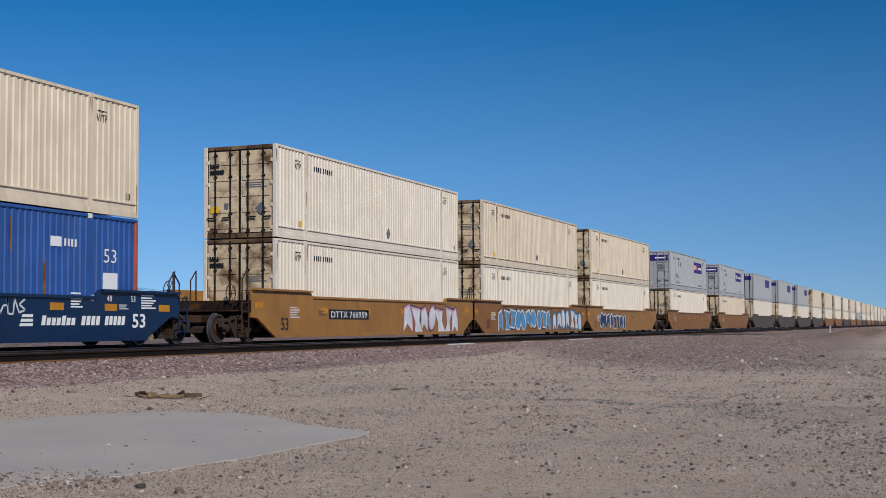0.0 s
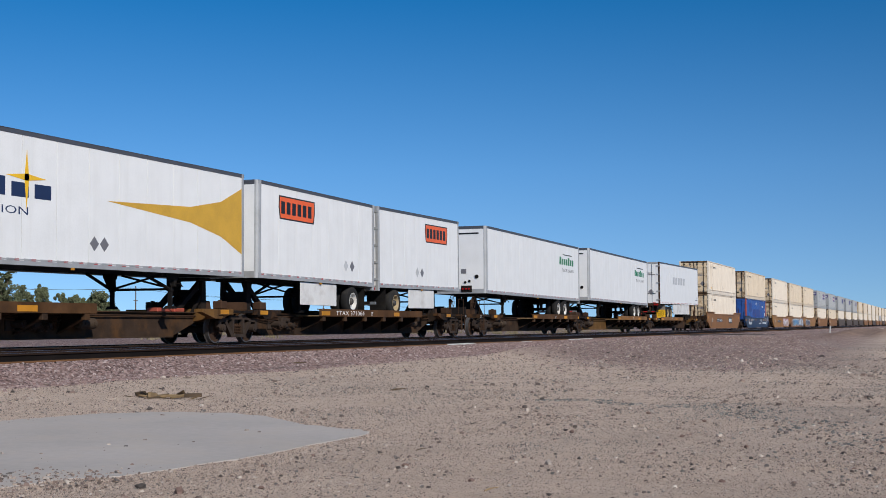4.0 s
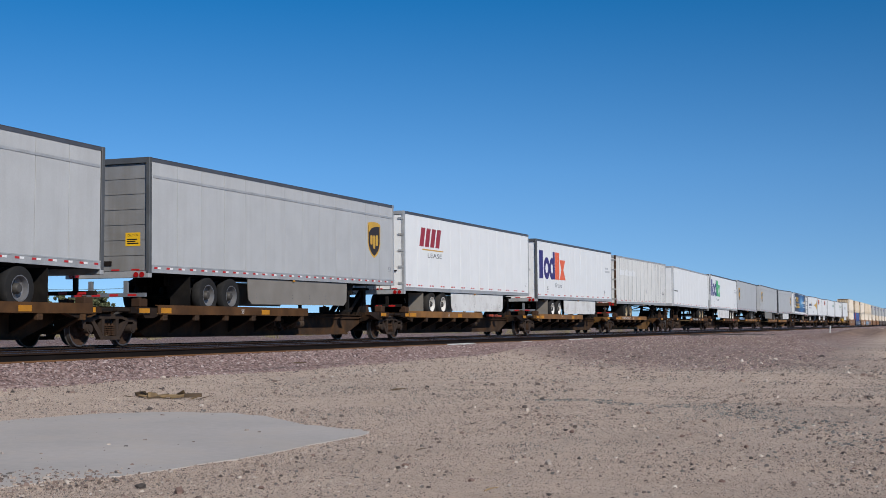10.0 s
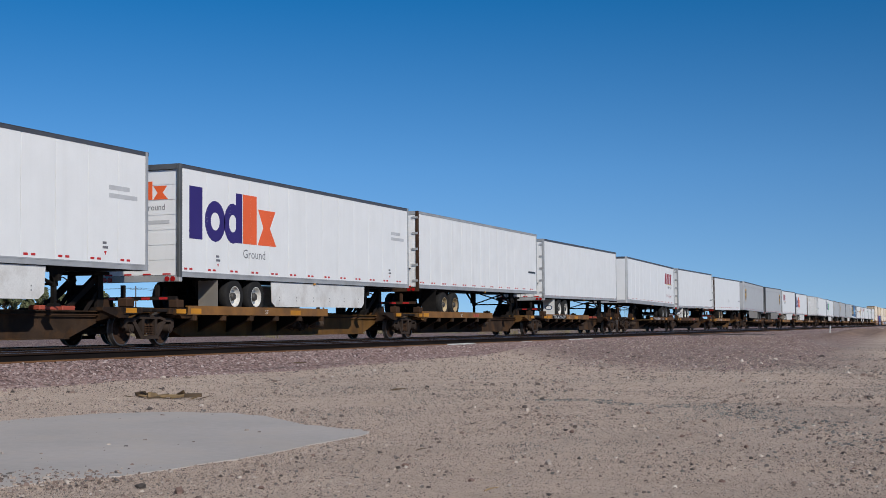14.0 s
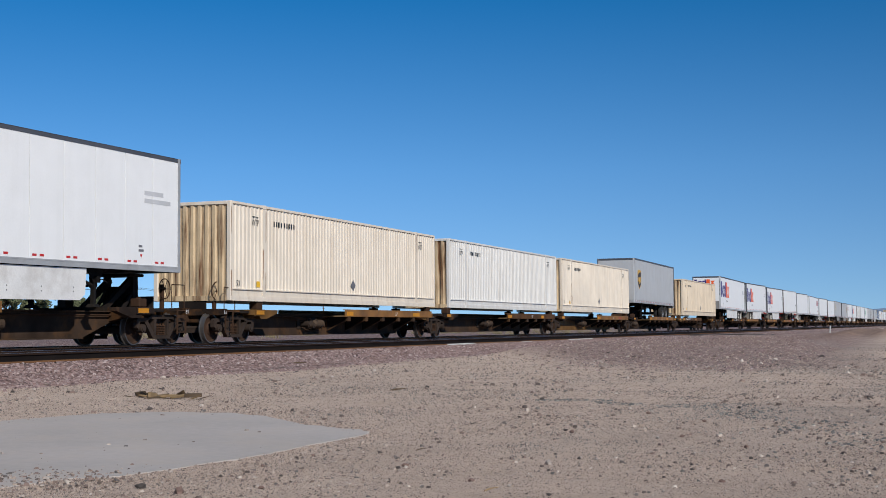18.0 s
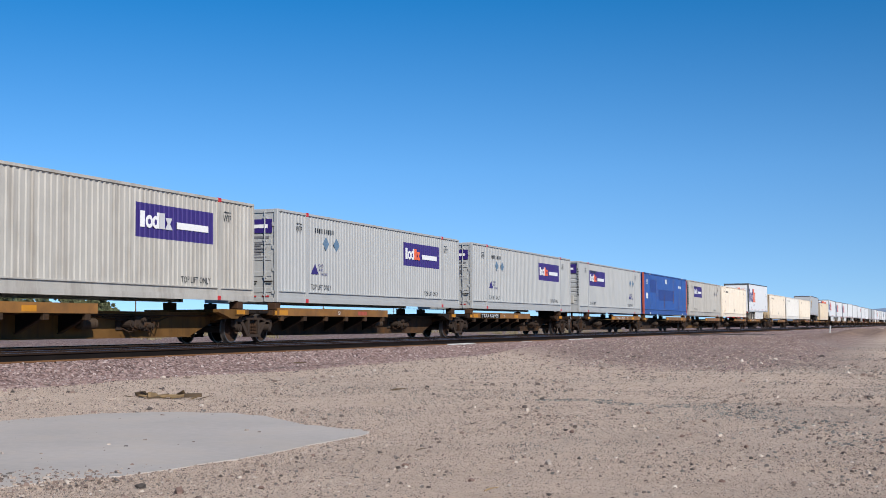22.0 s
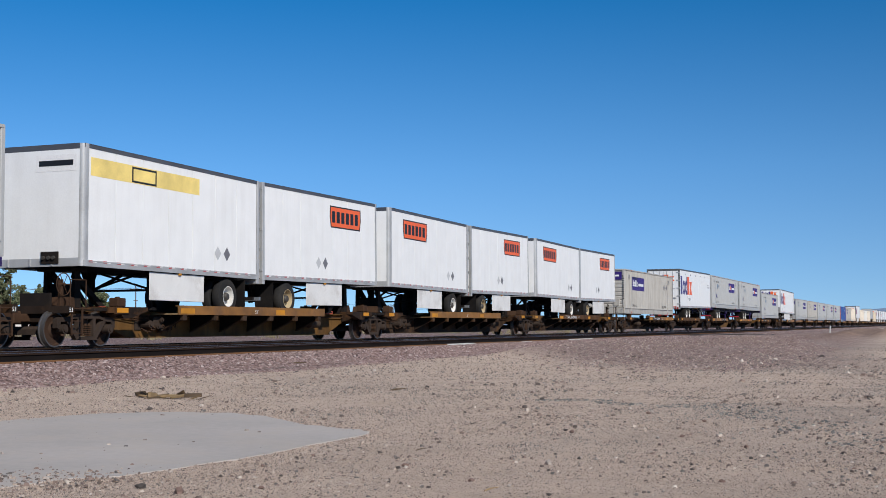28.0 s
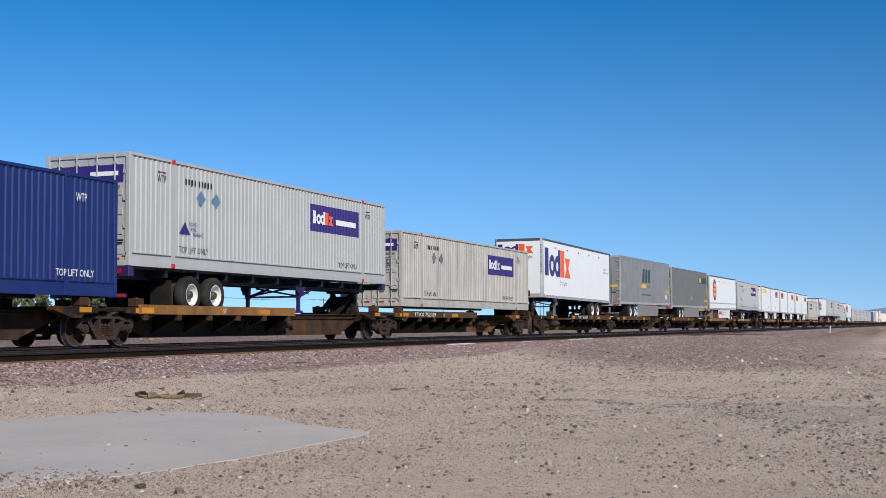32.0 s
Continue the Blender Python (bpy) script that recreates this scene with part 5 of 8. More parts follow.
# -- well cars --
def well_car(y, mat, rear=-1.7, front=17.85, ends=(True, True), low=0.0, mark="", seed=0, far=False):
    names = {"well_brown": "brown", "well_ochre": "ochre brown", "well_dark": "dark grimy", "well_blue": "dark blue"}
    t = thing("well_car", y, names[mat] + " steel double-stack well car with yellow markers", "well car", "double-stack well cars")
    top, step = 1.42 - low, 1.60 - low
    a, b = (-0.35, 16.5)
    for s in (1, -1):
        x0, x1 = (1.31, 1.40) if s > 0 else (-1.40, -1.31)
        g = Geo()
        prof = [(a + 0.1, 0.16), (b - 0.1, 0.16), (b + 1.0, 0.72), (b + 1.35, 0.74), (b + 1.35, step - 0.02), (14.45, step), (14.25, top), (2.3, top), (2.1, step), (a - 1.35, step - 0.02), (a - 1.35, 0.74), (a - 1.0, 0.72)]
        g.prism(prof, "x", x0, x1)
        sw = part("side_wall", g, mat, t)
        g = Geo()
        xo = x1 if s > 0 else x0
        g.box(min(xo, xo + s * 0.05), max(xo, xo + s * 0.05), 2.3, 14.25, top - 0.05, top + 0.02)
        g.box(min(xo, xo + s * 0.04), max(xo, xo + s * 0.04), a + 0.1, b - 0.1, 0.13, 0.24)
        for k in ((a - 1.35, 2.1), (14.45, b + 1.35)):
            g.box(min(xo, xo + s * 0.1), max(xo, xo + s * 0.1), k[0], k[1], step - 0.05, step + 0.01)
        part("flange", g, mat, sw)
        if s > 0 and not far:
            r = random.Random(seed)
            g = Geo()
            for i in range(7):
                yy = (-1.5, 0.9, 2.9, 6.3, 9.6, 12.9, 16.6)[i]
                zz = 1.2 - low if i in (0, 6) else 1.08 - low
                if mat == "well_blue":
                    yy, zz = (-1.5, 0.9, 2.9, 6.3, 12.55, 14.62, 16.95)[i], 1.04
                g.box(1.402, 1.405, yy, yy + 0.5, zz - 0.17, zz)
            part("yellow_marker", g, "stripe", sw)
            if mat != "well_blue":
                lettering(sw, "53", "black_v", 0.1, 0.36, 0.38, 1.4035, bold=0.016)
            if mark:
                if mat != "well_blue":
                    patch(sw, rect(3.46, 6.66, 0.7, 1.03), "black_v", 1.402, "mark_panel")
                    lettering(sw, mark, "tape_white", 3.6, 0.76, 0.21, 1.4065, 2.9)
                else:
                    lettering(sw, mark, "tape_white", 3.6, 0.87, 0.21, 1.4065, 1.62)
            bars(sw, "faint_v", 0.7, 1.35, 0.72, 1.1, 5, 1.403)
            bars(sw, "faint_v" if mat == "well_blue" else "well_dark", 2.7, 3.2, 0.8, 1.0, 3, 1.403)
            bars(sw, "well_dark" if mat != "well_blue" else "faint_v", 9.8, 10.5, 0.9, 1.08, 2, 1.403)
    g = Geo()
    g.box(-1.31, 1.31, a, b, 0.13, 0.2)
    for k in range(6):
        g.box(-1.31, 1.31, 1 + k * 2.8, 1.3 + k * 2.8, 0.2, 0.29)
    part("floor", g, "under", t)
    for yy, sg, tr in ((a - 1.35, -1, rear), (b + 1.35, 1, front)):
        g = Geo()
        g.box(-1.31, 1.31, min(yy, yy - sg * 1.3), max(yy, yy - sg * 1.3), 0.82, 0.9)
        g.box(-0.35, 0.35, min(yy - sg * 1.0, yy + sg * 0.7), max(yy - sg * 1.0, yy + sg * 0.7), 0.6, 0.82)
        g.box(-1.38, 1.38, min(yy, yy + sg * 0.1), max(yy, yy + sg * 0.1), 0.9, 1.25 - low)
        g.box(-1.2, 1.2, min(yy - sg * 0.2, yy + sg * 0.5), max(yy - sg * 0.2, yy + sg * 0.5), 0.92, 0.96)
        e = part("end_platform", g, mat if far else "spine" if mat != "well_blue" else mat, t)
        if not far:
            for k in (-1.25, -0.5, 1.25):
                g = Geo()
                for q in (-0.0, 0.3):
                    g.cyl((k, yy + sg * q, 0.9), (k, yy + sg * q, 2.15 - low - q), 0.022, 6)
                g.cyl((k, yy, 2.15 - low), (k, yy + sg * 0.3, 1.85 - low), 0.02, 6)
                part("handrail", g, "rust" if mat != "well_blue" else mat, e)
            ladder(t, 1.36, yy + sg * 0.3, 0.3, 1.5 - low, 0.4, "rust" if mat != "well_blue" else mat)
            brake_wheel(t, 0.9, yy + sg * 0.35, 1.45)
        truck(t, tr, far) if (ends[0] if sg < 0 else ends[1]) else None
        bx("coupler", "rust", e, -0.12, 0.12, min(yy + sg * 0.6, yy + sg * 1.5), max(yy + sg * 0.6, yy + sg * 1.5), 0.58, 0.8, 0.02)
    return t


def graffiti(parent_y, t, seed, y0, y1, z0, z1, mats):
    """Spray-painted letters-like blobs with dark outlines, unreadable."""
    r = random.Random(seed)
    n = int((y1 - y0) / 0.8)
    for layer, (m, grow, x) in enumerate([(mats[0], 0.09, 1.4025), (mats[1], 0.03, 1.4055), (mats[2], -0.06, 1.4085)]):
        g = Geo()
        rr = random.Random(seed)
        for i in range(n):
            cy = y0 + (i + 0.5) * (y1 - y0) / n + rr.uniform(-0.08, 0.08)
            hh = (z1 - z0) * rr.uniform(0.42, 0.52)
            cz = (z0 + z1) / 2 + rr.uniform(-0.1, 0.08)
            kk = rr.randint(0, 2)
            w = 0.42 * rr.uniform(0.8, 1.2)
            lean = rr.uniform(-0.16, 0.16)
            if kk == 0:
                pts = [(cy - w + lean, cz + hh), (cy + w + lean, cz + hh * 0.8), (cy + w * 0.5, cz), (cy + w * 1.1 - lean, cz - hh), (cy - w * 0.7 - lean, cz - hh * 0.9), (cy - w * 0.3, cz - 0.1)]
            elif kk == 1:
                pts = oval(cy, cz, w * 1.05, hh, 12, lean)
            else:
                pts = [(cy - w, cz - hh), (cy - w * 0.2, cz - hh * 0.4), (cy + w, cz - hh), (cy + w * 0.9, cz + hh * 0.2), (cy + w * 0.3, cz + hh), (cy - w * 0.9, cz + hh * 0.7)]
            mx, mz = sum(p[0] for p in pts) / len(pts), sum(p[1] for p in pts) / len(pts)
            pts = [(mx + (p[0] - mx) * (1 + grow / w), mz + (p[1] - mz) * (1 + grow / hh)) for p in pts]
            pts = [(p[0], max(z0 - 0.05, min(z1 + 0.05, p[1]))) for p in pts]
            g.prism(pts, "x", x, x + 0.002)
        part("graffiti", g, m, t)


# -- containers --
def corrugated(y0, y1, z0, z1, x, out, pitch=0.22, deep=0.026, flip=False):
    """Folded sheet steel wall; out: +1 or -1, the side that it faces."""
    g = Geo()
    n = max(2, round((y1 - y0) / pitch))
    p = (y1 - y0) / n
    prof = []
    for i in range(n):
        a = y0 + i * p
        prof += [(a, 0), (a + p * 0.36, 0), (a + p * 0.5, 1), (a + p * 0.86, 1)]
    prof.append((y1, 0))
    vs = [(x - out * deep * d, yy, z) for yy, d in prof for z in (z0, z1)]
    fs = []
    for i in range(len(prof) - 1):
        q = (2 * i, 2 * i + 2, 2 * i + 3, 2 * i + 1)
        fs.append(q if out > 0 else q[::-1])
    g.add(vs, fs)
    return g


LTOP = "TOP LIFT ONLY"


def wordmark(parent, y, z, h, x, cols, rear=False, name="emblem", wide=None):
    """Two-colour company emblem as plain shapes: a tall block, two ovals, a tall bar; then a tall block and a chevron pair."""
    ky = (wide or 2.7 * h) / 3.4
    first = [rect(0, 0.46, 0, 1), oval(0.93, 0.38, 0.38, 0.4), oval(1.6, 0.38, 0.34, 0.4), rect(1.72, 1.97, 0, 1)]
    second = [rect(2.0, 2.56, 0, 1), [(2.6, 0), (3.4, 0), (3.12, 0.37), (3.36, 0.74), (2.62, 0.74), (2.84, 0.37)]]
    for shapes, m in ((first, cols[0]), (second, cols[1])):
        g = Geo()
        for i, q in enumerate(shapes):
            if len(q) == 20:
                cy, cz = sum(p[0] for p in q) / 20, sum(p[1] for p in q) / 20
                g.hoop([(y + p[0] * ky, z + p[1] * h) for p in q], (y + cy * ky, z + cz * h), 0.44, x, rear)
                continue
            pts, o = [(y + p[0] * ky, z + p[1] * h) for p in q], 0.0004 * i
            if rear:
                g.prism(pts, "y", x - 0.003 - o, x)
            else:
                g.prism(pts, "x", x, x + 0.003 + o)
        part(name, g, m, parent)


def diamond(parent, y, z, h, mat, x, rear=False, w=None):
    w = h * 0.55 if w is None else w
    patch(parent, [(y - w, z), (y, z - h), (y + w, z), (y, z + h)], mat, x, "placard", rear)


def container(y, z, mat, label, doors=True, door_mat=None, end_mat=None, post_mat=None, cast_mat=None, style="", far=False, seed=0, logo=None, top_lift=False):
    """53-foot box, 16.15 m long, its floor at height z over the rail. doors: the doors face backwards, else the front wall does."""
    t = thing("container", y, label, "container", "shipping containers")
    r = random.Random(seed)
    L, H = 16.15, 2.896
    door_mat, end_mat, post_mat, cast_mat = door_mat or mat, end_mat or mat, post_mat or mat, cast_mat or mat
    z1 = z + H
    if far:
        part("side_panel", kept("far_side", lambda q: q.add(*(lambda c: (c.v, c.f))(corrugated(0.1, L - 0.1, 0.3, H - 0.06, 1.285, 1, 0.44)))), mat, t, at=(0, 0, z))
        part("body", kept("far_body", lambda q: q.box(-1.29, 1.25, 0.08, L - 0.01, 0.02, H - 0.01).box(1.2, 1.29, 0.08, L - 0.01, 0.0, 0.3).box(1.2, 1.293, 0.08, L, H - 0.07, H)), mat, t, at=(0, 0, z))
        for s in (-1, 1):
            part("corner_post", kept(("far_post", s), lambda q: q.box(min(s * 1.16, s * 1.296), max(s * 1.16, s * 1.296), -0.01, 0.12, 0, H)), post_mat, t, at=(0, 0, z))
            part("door", kept(("far_door", s), lambda q: q.box(min(s * 0.015, s * 1.15), max(s * 0.015, s * 1.15), 0.03, 0.09, 0.1, H - 0.08)), door_mat, t, at=(0, 0, z))
        g = Geo()
        for xx in (-0.85, -0.31, 0.31, 0.85):
            g.box(xx - 0.025, xx + 0.025, -0.01, 0.03, z + 0.05, z1 - 0.05)
        part("lock_rod", g, "steel_dark", t)
        if logo == "multi":
            bx("emblem_panel", "purple", t, 1.29, 1.294, 10.1, 13.8, z + 1.57, z + 2.45)
            bx("emblem_panel", "purple", t, -1.0, 1.0, 0.012, 0.02, z + 2.15, z + 2.58)
        return t
    # inner shell keeps the box closed
    part("shell", kept("container_shell", lambda q: q.box(-1.2, 1.2, 0.1, L - 0.06, 0.1, H - 0.03)), mat, t, at=(0, 0, z))
    part("roof", kept("container_roof", lambda q: q.box(-1.25, 1.25, 0.05, L - 0.05, H - 0.03, H - 0.008)), mat, t, at=(0, 0, z))
    part("far_wall", kept("far_wall", lambda q: q.box(-1.288, -1.24, 0.1, L - 0.1, 0.0, H - 0.01)), mat, t, at=(0, 0, z))
    for k, (a, b) in enumerate(((0.1, 1.9), (2.1, 14.05), (14.25, 16.05))):
        part("side_panel", kept(("side_panel", k), lambda q: q.add(*(lambda c: (c.v, c.f))(corrugated(a, b, 0.36, H - 0.06, 1.278, 1)))), mat, t, at=(0, 0, z))

        def sill(q, a=a, b=b):
            q.box(1.235, 1.3, a, b, 0.0, 0.15)
            q.box(1.235, 1.272, a, b, 0.15, 0.34)
            q.box(1.225, 1.312, a, b, 0.33, 0.362)
        part("bottom_rail", kept(("bottom_rail", k), sill), mat, t, at=(0, 0, z))
    part("top_rail", kept("top_rail", lambda q: q.box(1.22, 1.304, 0.05, L - 0.05, H - 0.07, H)), mat, t, at=(0, 0, z))
    for yy in (2.0, 14.15):
        part("lift_post", kept("lift_post", lambda q: q.box(1.22, 1.296, -0.1, 0.1, 0.0, H)), mat, t, at=(0, yy, z))
        for zz in (0.0, H - 0.11):
            part("corner_casting", kept("lift_casting", lambda q: q.box(1.15, 1.308, -0.09, 0.09, 0, 0.125, 0.01)), cast_mat, t, at=(0, yy, z + zz))
    for s in (1, -1):
        for yy in (0.06, L - 0.06):
            part("corner_post", kept(("corner_post", s), lambda q: q.box(min(s * 1.16, s * 1.296), max(s * 1.16, s * 1.296), -0.065, 0.065, 0, H, 0.012)), post_mat, t, at=(0, yy, z))
    yb = 0.03
    if doors:
        for s in (-1, 1):
            g = Geo()
            x0, x1 = (0.015, 1.15) if s > 0 else (-1.15, -0.015)
            g.box(x0, x1, yb, yb + 0.05, z + 0.14, z1 - 0.12)
            if not far:
                for k in range(5):
                    zz = z + 0.3 + k * 0.5
                    g.box(x0 + 0.08, x1 - 0.08, yb - 0.022, yb, zz, zz + 0.16, 0.006)
            d = part("door", g, door_mat, t)
            if "tan" in mat:
                g = Geo()
                for e0, e1 in ((x0 - 0.006, x0 + 0.022), (x1 - 0.022, x1 + 0.006)):
                    g.box(e0, e1, yb - 0.008, yb + 0.03, z + 0.13, z1 - 0.11)
                for e0 in (z + 0.145, z1 - 0.15):
                    g.box(x0 + 0.022, x1 - 0.022, yb - 0.008, yb + 0.03, e0, e0 + 0.025)
                part("gasket", g, "under", d)
            for xx in ((x0 + x1) / 2 - 0.27, (x0 + x1) / 2 + 0.27):
                g = Geo()
                g.cyl((xx, yb - 0.045, z + 0.04), (xx, yb - 0.045, z1 - 0.05), 0.021, 8)
                for zz in (0.2, 0.75, 1.9, 2.6):
                    g.box(xx - 0.05, xx + 0.05, yb - 0.06, yb, z + zz, z + zz + 0.06)
                part("lock_rod", g, "alu" if "grey" in mat else "steel_dark" if "tan" in mat else door_mat, d)
                g = Geo()
                g.box(min(xx, xx + s * 0.28), max(xx, xx + s * 0.28), yb - 0.08, yb - 0.05, z + 0.62, z + 0.665)
                part("door_handle", g, "steel_dark", d)
            g = Geo()
            for zz in (0.25, 0.95, 1.65, 2.35):
                g.box(s * 1.15 - 0.06, s * 1.15 + 0.06, yb - 0.035, yb + 0.0, z + zz, z + zz + 0.11, 0.006)
            part("hinge", g, post_mat, d)
        edge = "rust_edge" if "tan" in mat else mat
        bx("header", edge, t, -1.16, 1.16, 0.0, 0.09, z1 - 0.12, z1, 0.008)
        bx("threshold", edge, t, -1.16, 1.16, 0.0, 0.09, z, z + 0.14, 0.008)
    else:
        def endw(q):
            n = 9
            for k in range(n):
                zz = 0.42 + k * (H - 0.62) / n
                q.prism([(0.03, zz), (0.03, zz + 0.14), (0.075, zz + 0.2), (0.075, zz - 0.06)], "x", -1.16, 1.16)
            q.box(-1.16, 1.16, 0.06, 0.1, 0.1, H)
            q.box(-1.16, 1.16, 0.0, 0.08, 0.0, 0.38)

        def endv(q):
            n = 9
            for k in range(n):
                xx = -1.1 + k * 2.2 / n
                q.prism([(xx, 0.075), (xx + 0.05, 0.02), (xx + 0.15, 0.02), (xx + 0.2, 0.075)], "z", 0.15, H - 0.06)
            q.box(-1.16, 1.16, 0.06, 0.1, 0.1, H)
            q.box(-1.16, 1.16, 0.0, 0.08, 0.0, 0.15)
        part("end_wall", kept(("end_wall", "grey" in mat), endw if "grey" in mat else endv), end_mat, t, at=(0, 0, z))
        bx("header", mat, t, -1.16, 1.16, 0.0, 0.09, z1 - 0.1, z1, 0.008)
        if "grey" in mat and not far:
            bx("hatch", "grey_old", t, 0.55, 0.95, -0.02, 0.04, z + 0.5, z + 0.95, 0.01)
    # markings on the side that faces the tracks
    X = 1.2965
    dark = "tape_white" if mat.startswith("blue") else "black_v"
    if mat.startswith("blue"):
        a = 14.7 if doors else 0.75
        lettering(t, "53" if style != "plain" else "WTP", dark, a, z + (1.75 if doors else 2.1), 0.34, 1.284, 0.55)
        bx("notice", "tape_white", t, 1.2795, 1.2835, a, a + 0.6, z + 1.1, z + 1.5)
        if style == "plain":
            lettering(t, LTOP, dark, 13.75, z + 0.45, 0.17, 1.297, 1.45)
            lettering(t, "WTP", dark, 14.5, z + 2.25, 0.2, 1.2835, 0.42)
            return t
        bx("repaint", "blue_patch", t, 1.279, 1.2805, 2.2, 4.1, z + 1.56, z + 2.47)
        bx("repaint", "blue_patch", t, 1.279, 1.2805, 4.98, 10.8, z + 1.04, z + 1.83)
        bx("notice", "tape_white", t, 1.2795, 1.2835, 7.55, 8.05, z + 2.28, z + 2.62)
        bx("notice", "tape_white", t, 1.2785, 1.2815, 12.7, 13.1, z + 2.05, z + 2.28)
        g = Geo()
        for k in range(4):
            g.box(1.2785, 1.2815, 13.2 + 0.13 * k, 13.27 + 0.13 * k, z + 2.07, z + 2.25)
        part("writing_bar", g, "tape_white", t)
        for a, z_lo, z_hi, wide in ((12.45, 0.5, 1.75, 0.1), (10.6, 0.9, 2.7, 0.07), (11.3, 1.9, 2.7, 0.05), (7.1, 0.5, 1.5, 0.07), (4.4, 1.2, 2.6, 0.06)):
            patch(t, [(a, z + z_lo), (a + wide * 0.5, z + z_lo - 0.1), (a + wide, z + z_lo + 0.15), (a + wide * 0.8, z + z_hi), (a + wide * 0.2, z + z_hi - 0.1)], "rust_run", 1.2788, "rust_run")
        return t
    y_id = 2.5
    for a in (1.25, 14.4):
        mk = lettering(t, "WTP", dark, a, z + 2.25, 0.2, 1.2815, 0.42)
        mk.data.materials.clear()
        wp = Geo()
        wp.add([tuple(v.co) for v in mk.data.vertices], [tuple(f.vertices) for f in mk.data.polygons])
        wp.prism([(a + 0.02, z + 2.5225), (a + 0.14, z + 2.56), (a + 0.12, z + 2.535), (a + 0.4, z + 2.535), (a + 0.4, z + 2.51), (a + 0.12, z + 2.51), (a + 0.14, z + 2.485)], "x", 1.2785, 1.2815)
        bpy.data.objects.remove(mk)
        part("lettering", wp, dark, t)
    g = Geo()
    for k in range(9):
        a = y_id + 0.1 + 0.155 * k + 0.06 * (k > 3)
        g.box(1.2785, 1.2815, a, a + 0.075, z + 2.31, z + 2.47)
    part("writing_bar", g, dark, t)
    if "tan" in mat:
        g = Geo()
        for k in range(9):
            a = (0.03, 1.93, 2.06, 14.1, 14.2, 16.06)[k % 6] + r.uniform(-0.03, 0.03)
            hi = r.choice((2.8, 2.75, 1.6, 0.9))
            lo, wide = hi - r.uniform(0.3, 1.3), r.uniform(0.012, 0.03)
            g.prism([(a, z + max(lo, 0.05)), (a + wide, z + max(lo, 0.05) + 0.12), (a + wide * 1.3, z + hi - 0.05), (a + wide * 0.4, z + hi), (a - wide * 0.3, z + hi - 0.1)], "x", 1.2965, 1.2975)
        part("rust_run", g, "rust_run", t)
        if style != "nodiamond":
            diamond(t, 8.0 + r.random(), z + 0.66, 0.2, "grey_v", 1.2815, w=0.2)
        bx("notice", "yellow_v", t, 1.2785, 1.2815, 1.55, 1.75, z + 0.42, z + 0.6)
        lettering(t, "53", dark, 15.6 if doors else 0.35, z + 0.44, 0.16, 1.2815)
        if doors:
            g = Geo()
            for k in range(10):
                a, q = (-1.06 + 0.085 * k, 2.22) if k < 4 else (-1.06 + 0.085 * (k - 4), 2.02)
                g.box(a, a + 0.055, yb - 0.029, yb - 0.001, z + q, z + q + 0.14)
            part("writing_bar", g, "black_v", t)
            diamond(t, 0.75, z + 0.9, 0.2, "grey_v", yb - 0.024, True, 0.2)
            bx("notice", "yellow_v", t, -1.05, -0.75, yb - 0.026, yb - 0.023, z + 0.8, z + 1.0)
            bx("notice", "grey_v", t, -0.55, -0.4, yb - 0.026, yb - 0.023, z + 0.9, z + 1.1)
            bars(t, "grey_v", 0.2, 0.95, z + 1.55, z + 1.75, 3, yb - 0.004, rear=True)
    if "grey" in mat:
        x0 = 10.1 if logo == "right" else 2.22
        pitch = 11.95 / 54
        x0 = 2.1 + pitch * (36 if logo == "right" else 1)
        pn = part("emblem_panel", corrugated(x0, x0 + 17 * pitch, z + 1.56, z + 2.45, 1.28, 1), "purple", t)
        cols = ("tape_white", "orange") if mat == "grey" else ("tape_white", "faint_v")
        wordmark(pn, x0 + 0.2, z + 1.82, 0.42, 1.283, cols, wide=1.5)
        bars(pn, "tape_white", x0 + 1.9, x0 + 3.5, z + 1.8, z + 2.12, 1, 1.283)
        dy = 3.4 if logo == "right" else 13.0
        for k in (0, 0.8):
            diamond(t, dy + k, z + 2.05 - 0.06, 0.23, "sky_v" if mat == "grey" else "grey_v", 1.2815, w=0.24)
        lettering(t, LTOP, dark, 2.3, z + 0.45, 0.17, 1.2815, 1.5)
        lettering(t, LTOP, dark, 12.2, z + 0.45, 0.17, 1.2815, 1.5)
        if mat == "grey":
            ey = 2.3 if logo == "right" else 12.6
            patch(t, [(ey, z + 0.95), (ey + 0.56, z + 0.95), (ey + 0.42, z + 1.12), (ey + 0.3, z + 1.3)], "purple", 1.2795, "road_rail_sign")
            for i, wd in enumerate(("MARINE", "RAIL", "ROAD")):
                lettering(t, wd, "purple", ey + 0.6 - i * 0.1 + 0.1, z + 0.92 + i * 0.14, 0.1, 1.2815)
        if doors:
            ep = bx("emblem_panel", "purple", t, -1.1, 1.1, yb - 0.03, yb - 0.024, z + 2.15, z + 2.58)
            wordmark(ep, -1.0, z + 2.26, 0.22, yb - 0.031, ("tape_white", "orange"), True)
            bars(ep, "tape_white", 0.1, 0.95, z + 2.26, z + 2.46, 1, yb - 0.031, rear=True)
            bars(t, "grey_v", 0.2, 1.0, z + 1.95, z + 2.08, 1, yb - 0.024, rear=True)
            bars(t, "grey_v", 0.25, 0.9, z + 1.35, z + 1.9, 6, yb - 0.024, rear=True)
            for k in (-0.95, -0.5):
                diamond(t, k, z + 1.85, 0.22, "sky_v", yb - 0.024, True, 0.22)
            g = Geo()
            for k in (-1.0, -0.3, 0.3, 0.75):
                g.box(k, k + 0.25, yb - 0.027, yb - 0.023, z + 0.17, z + 0.21)
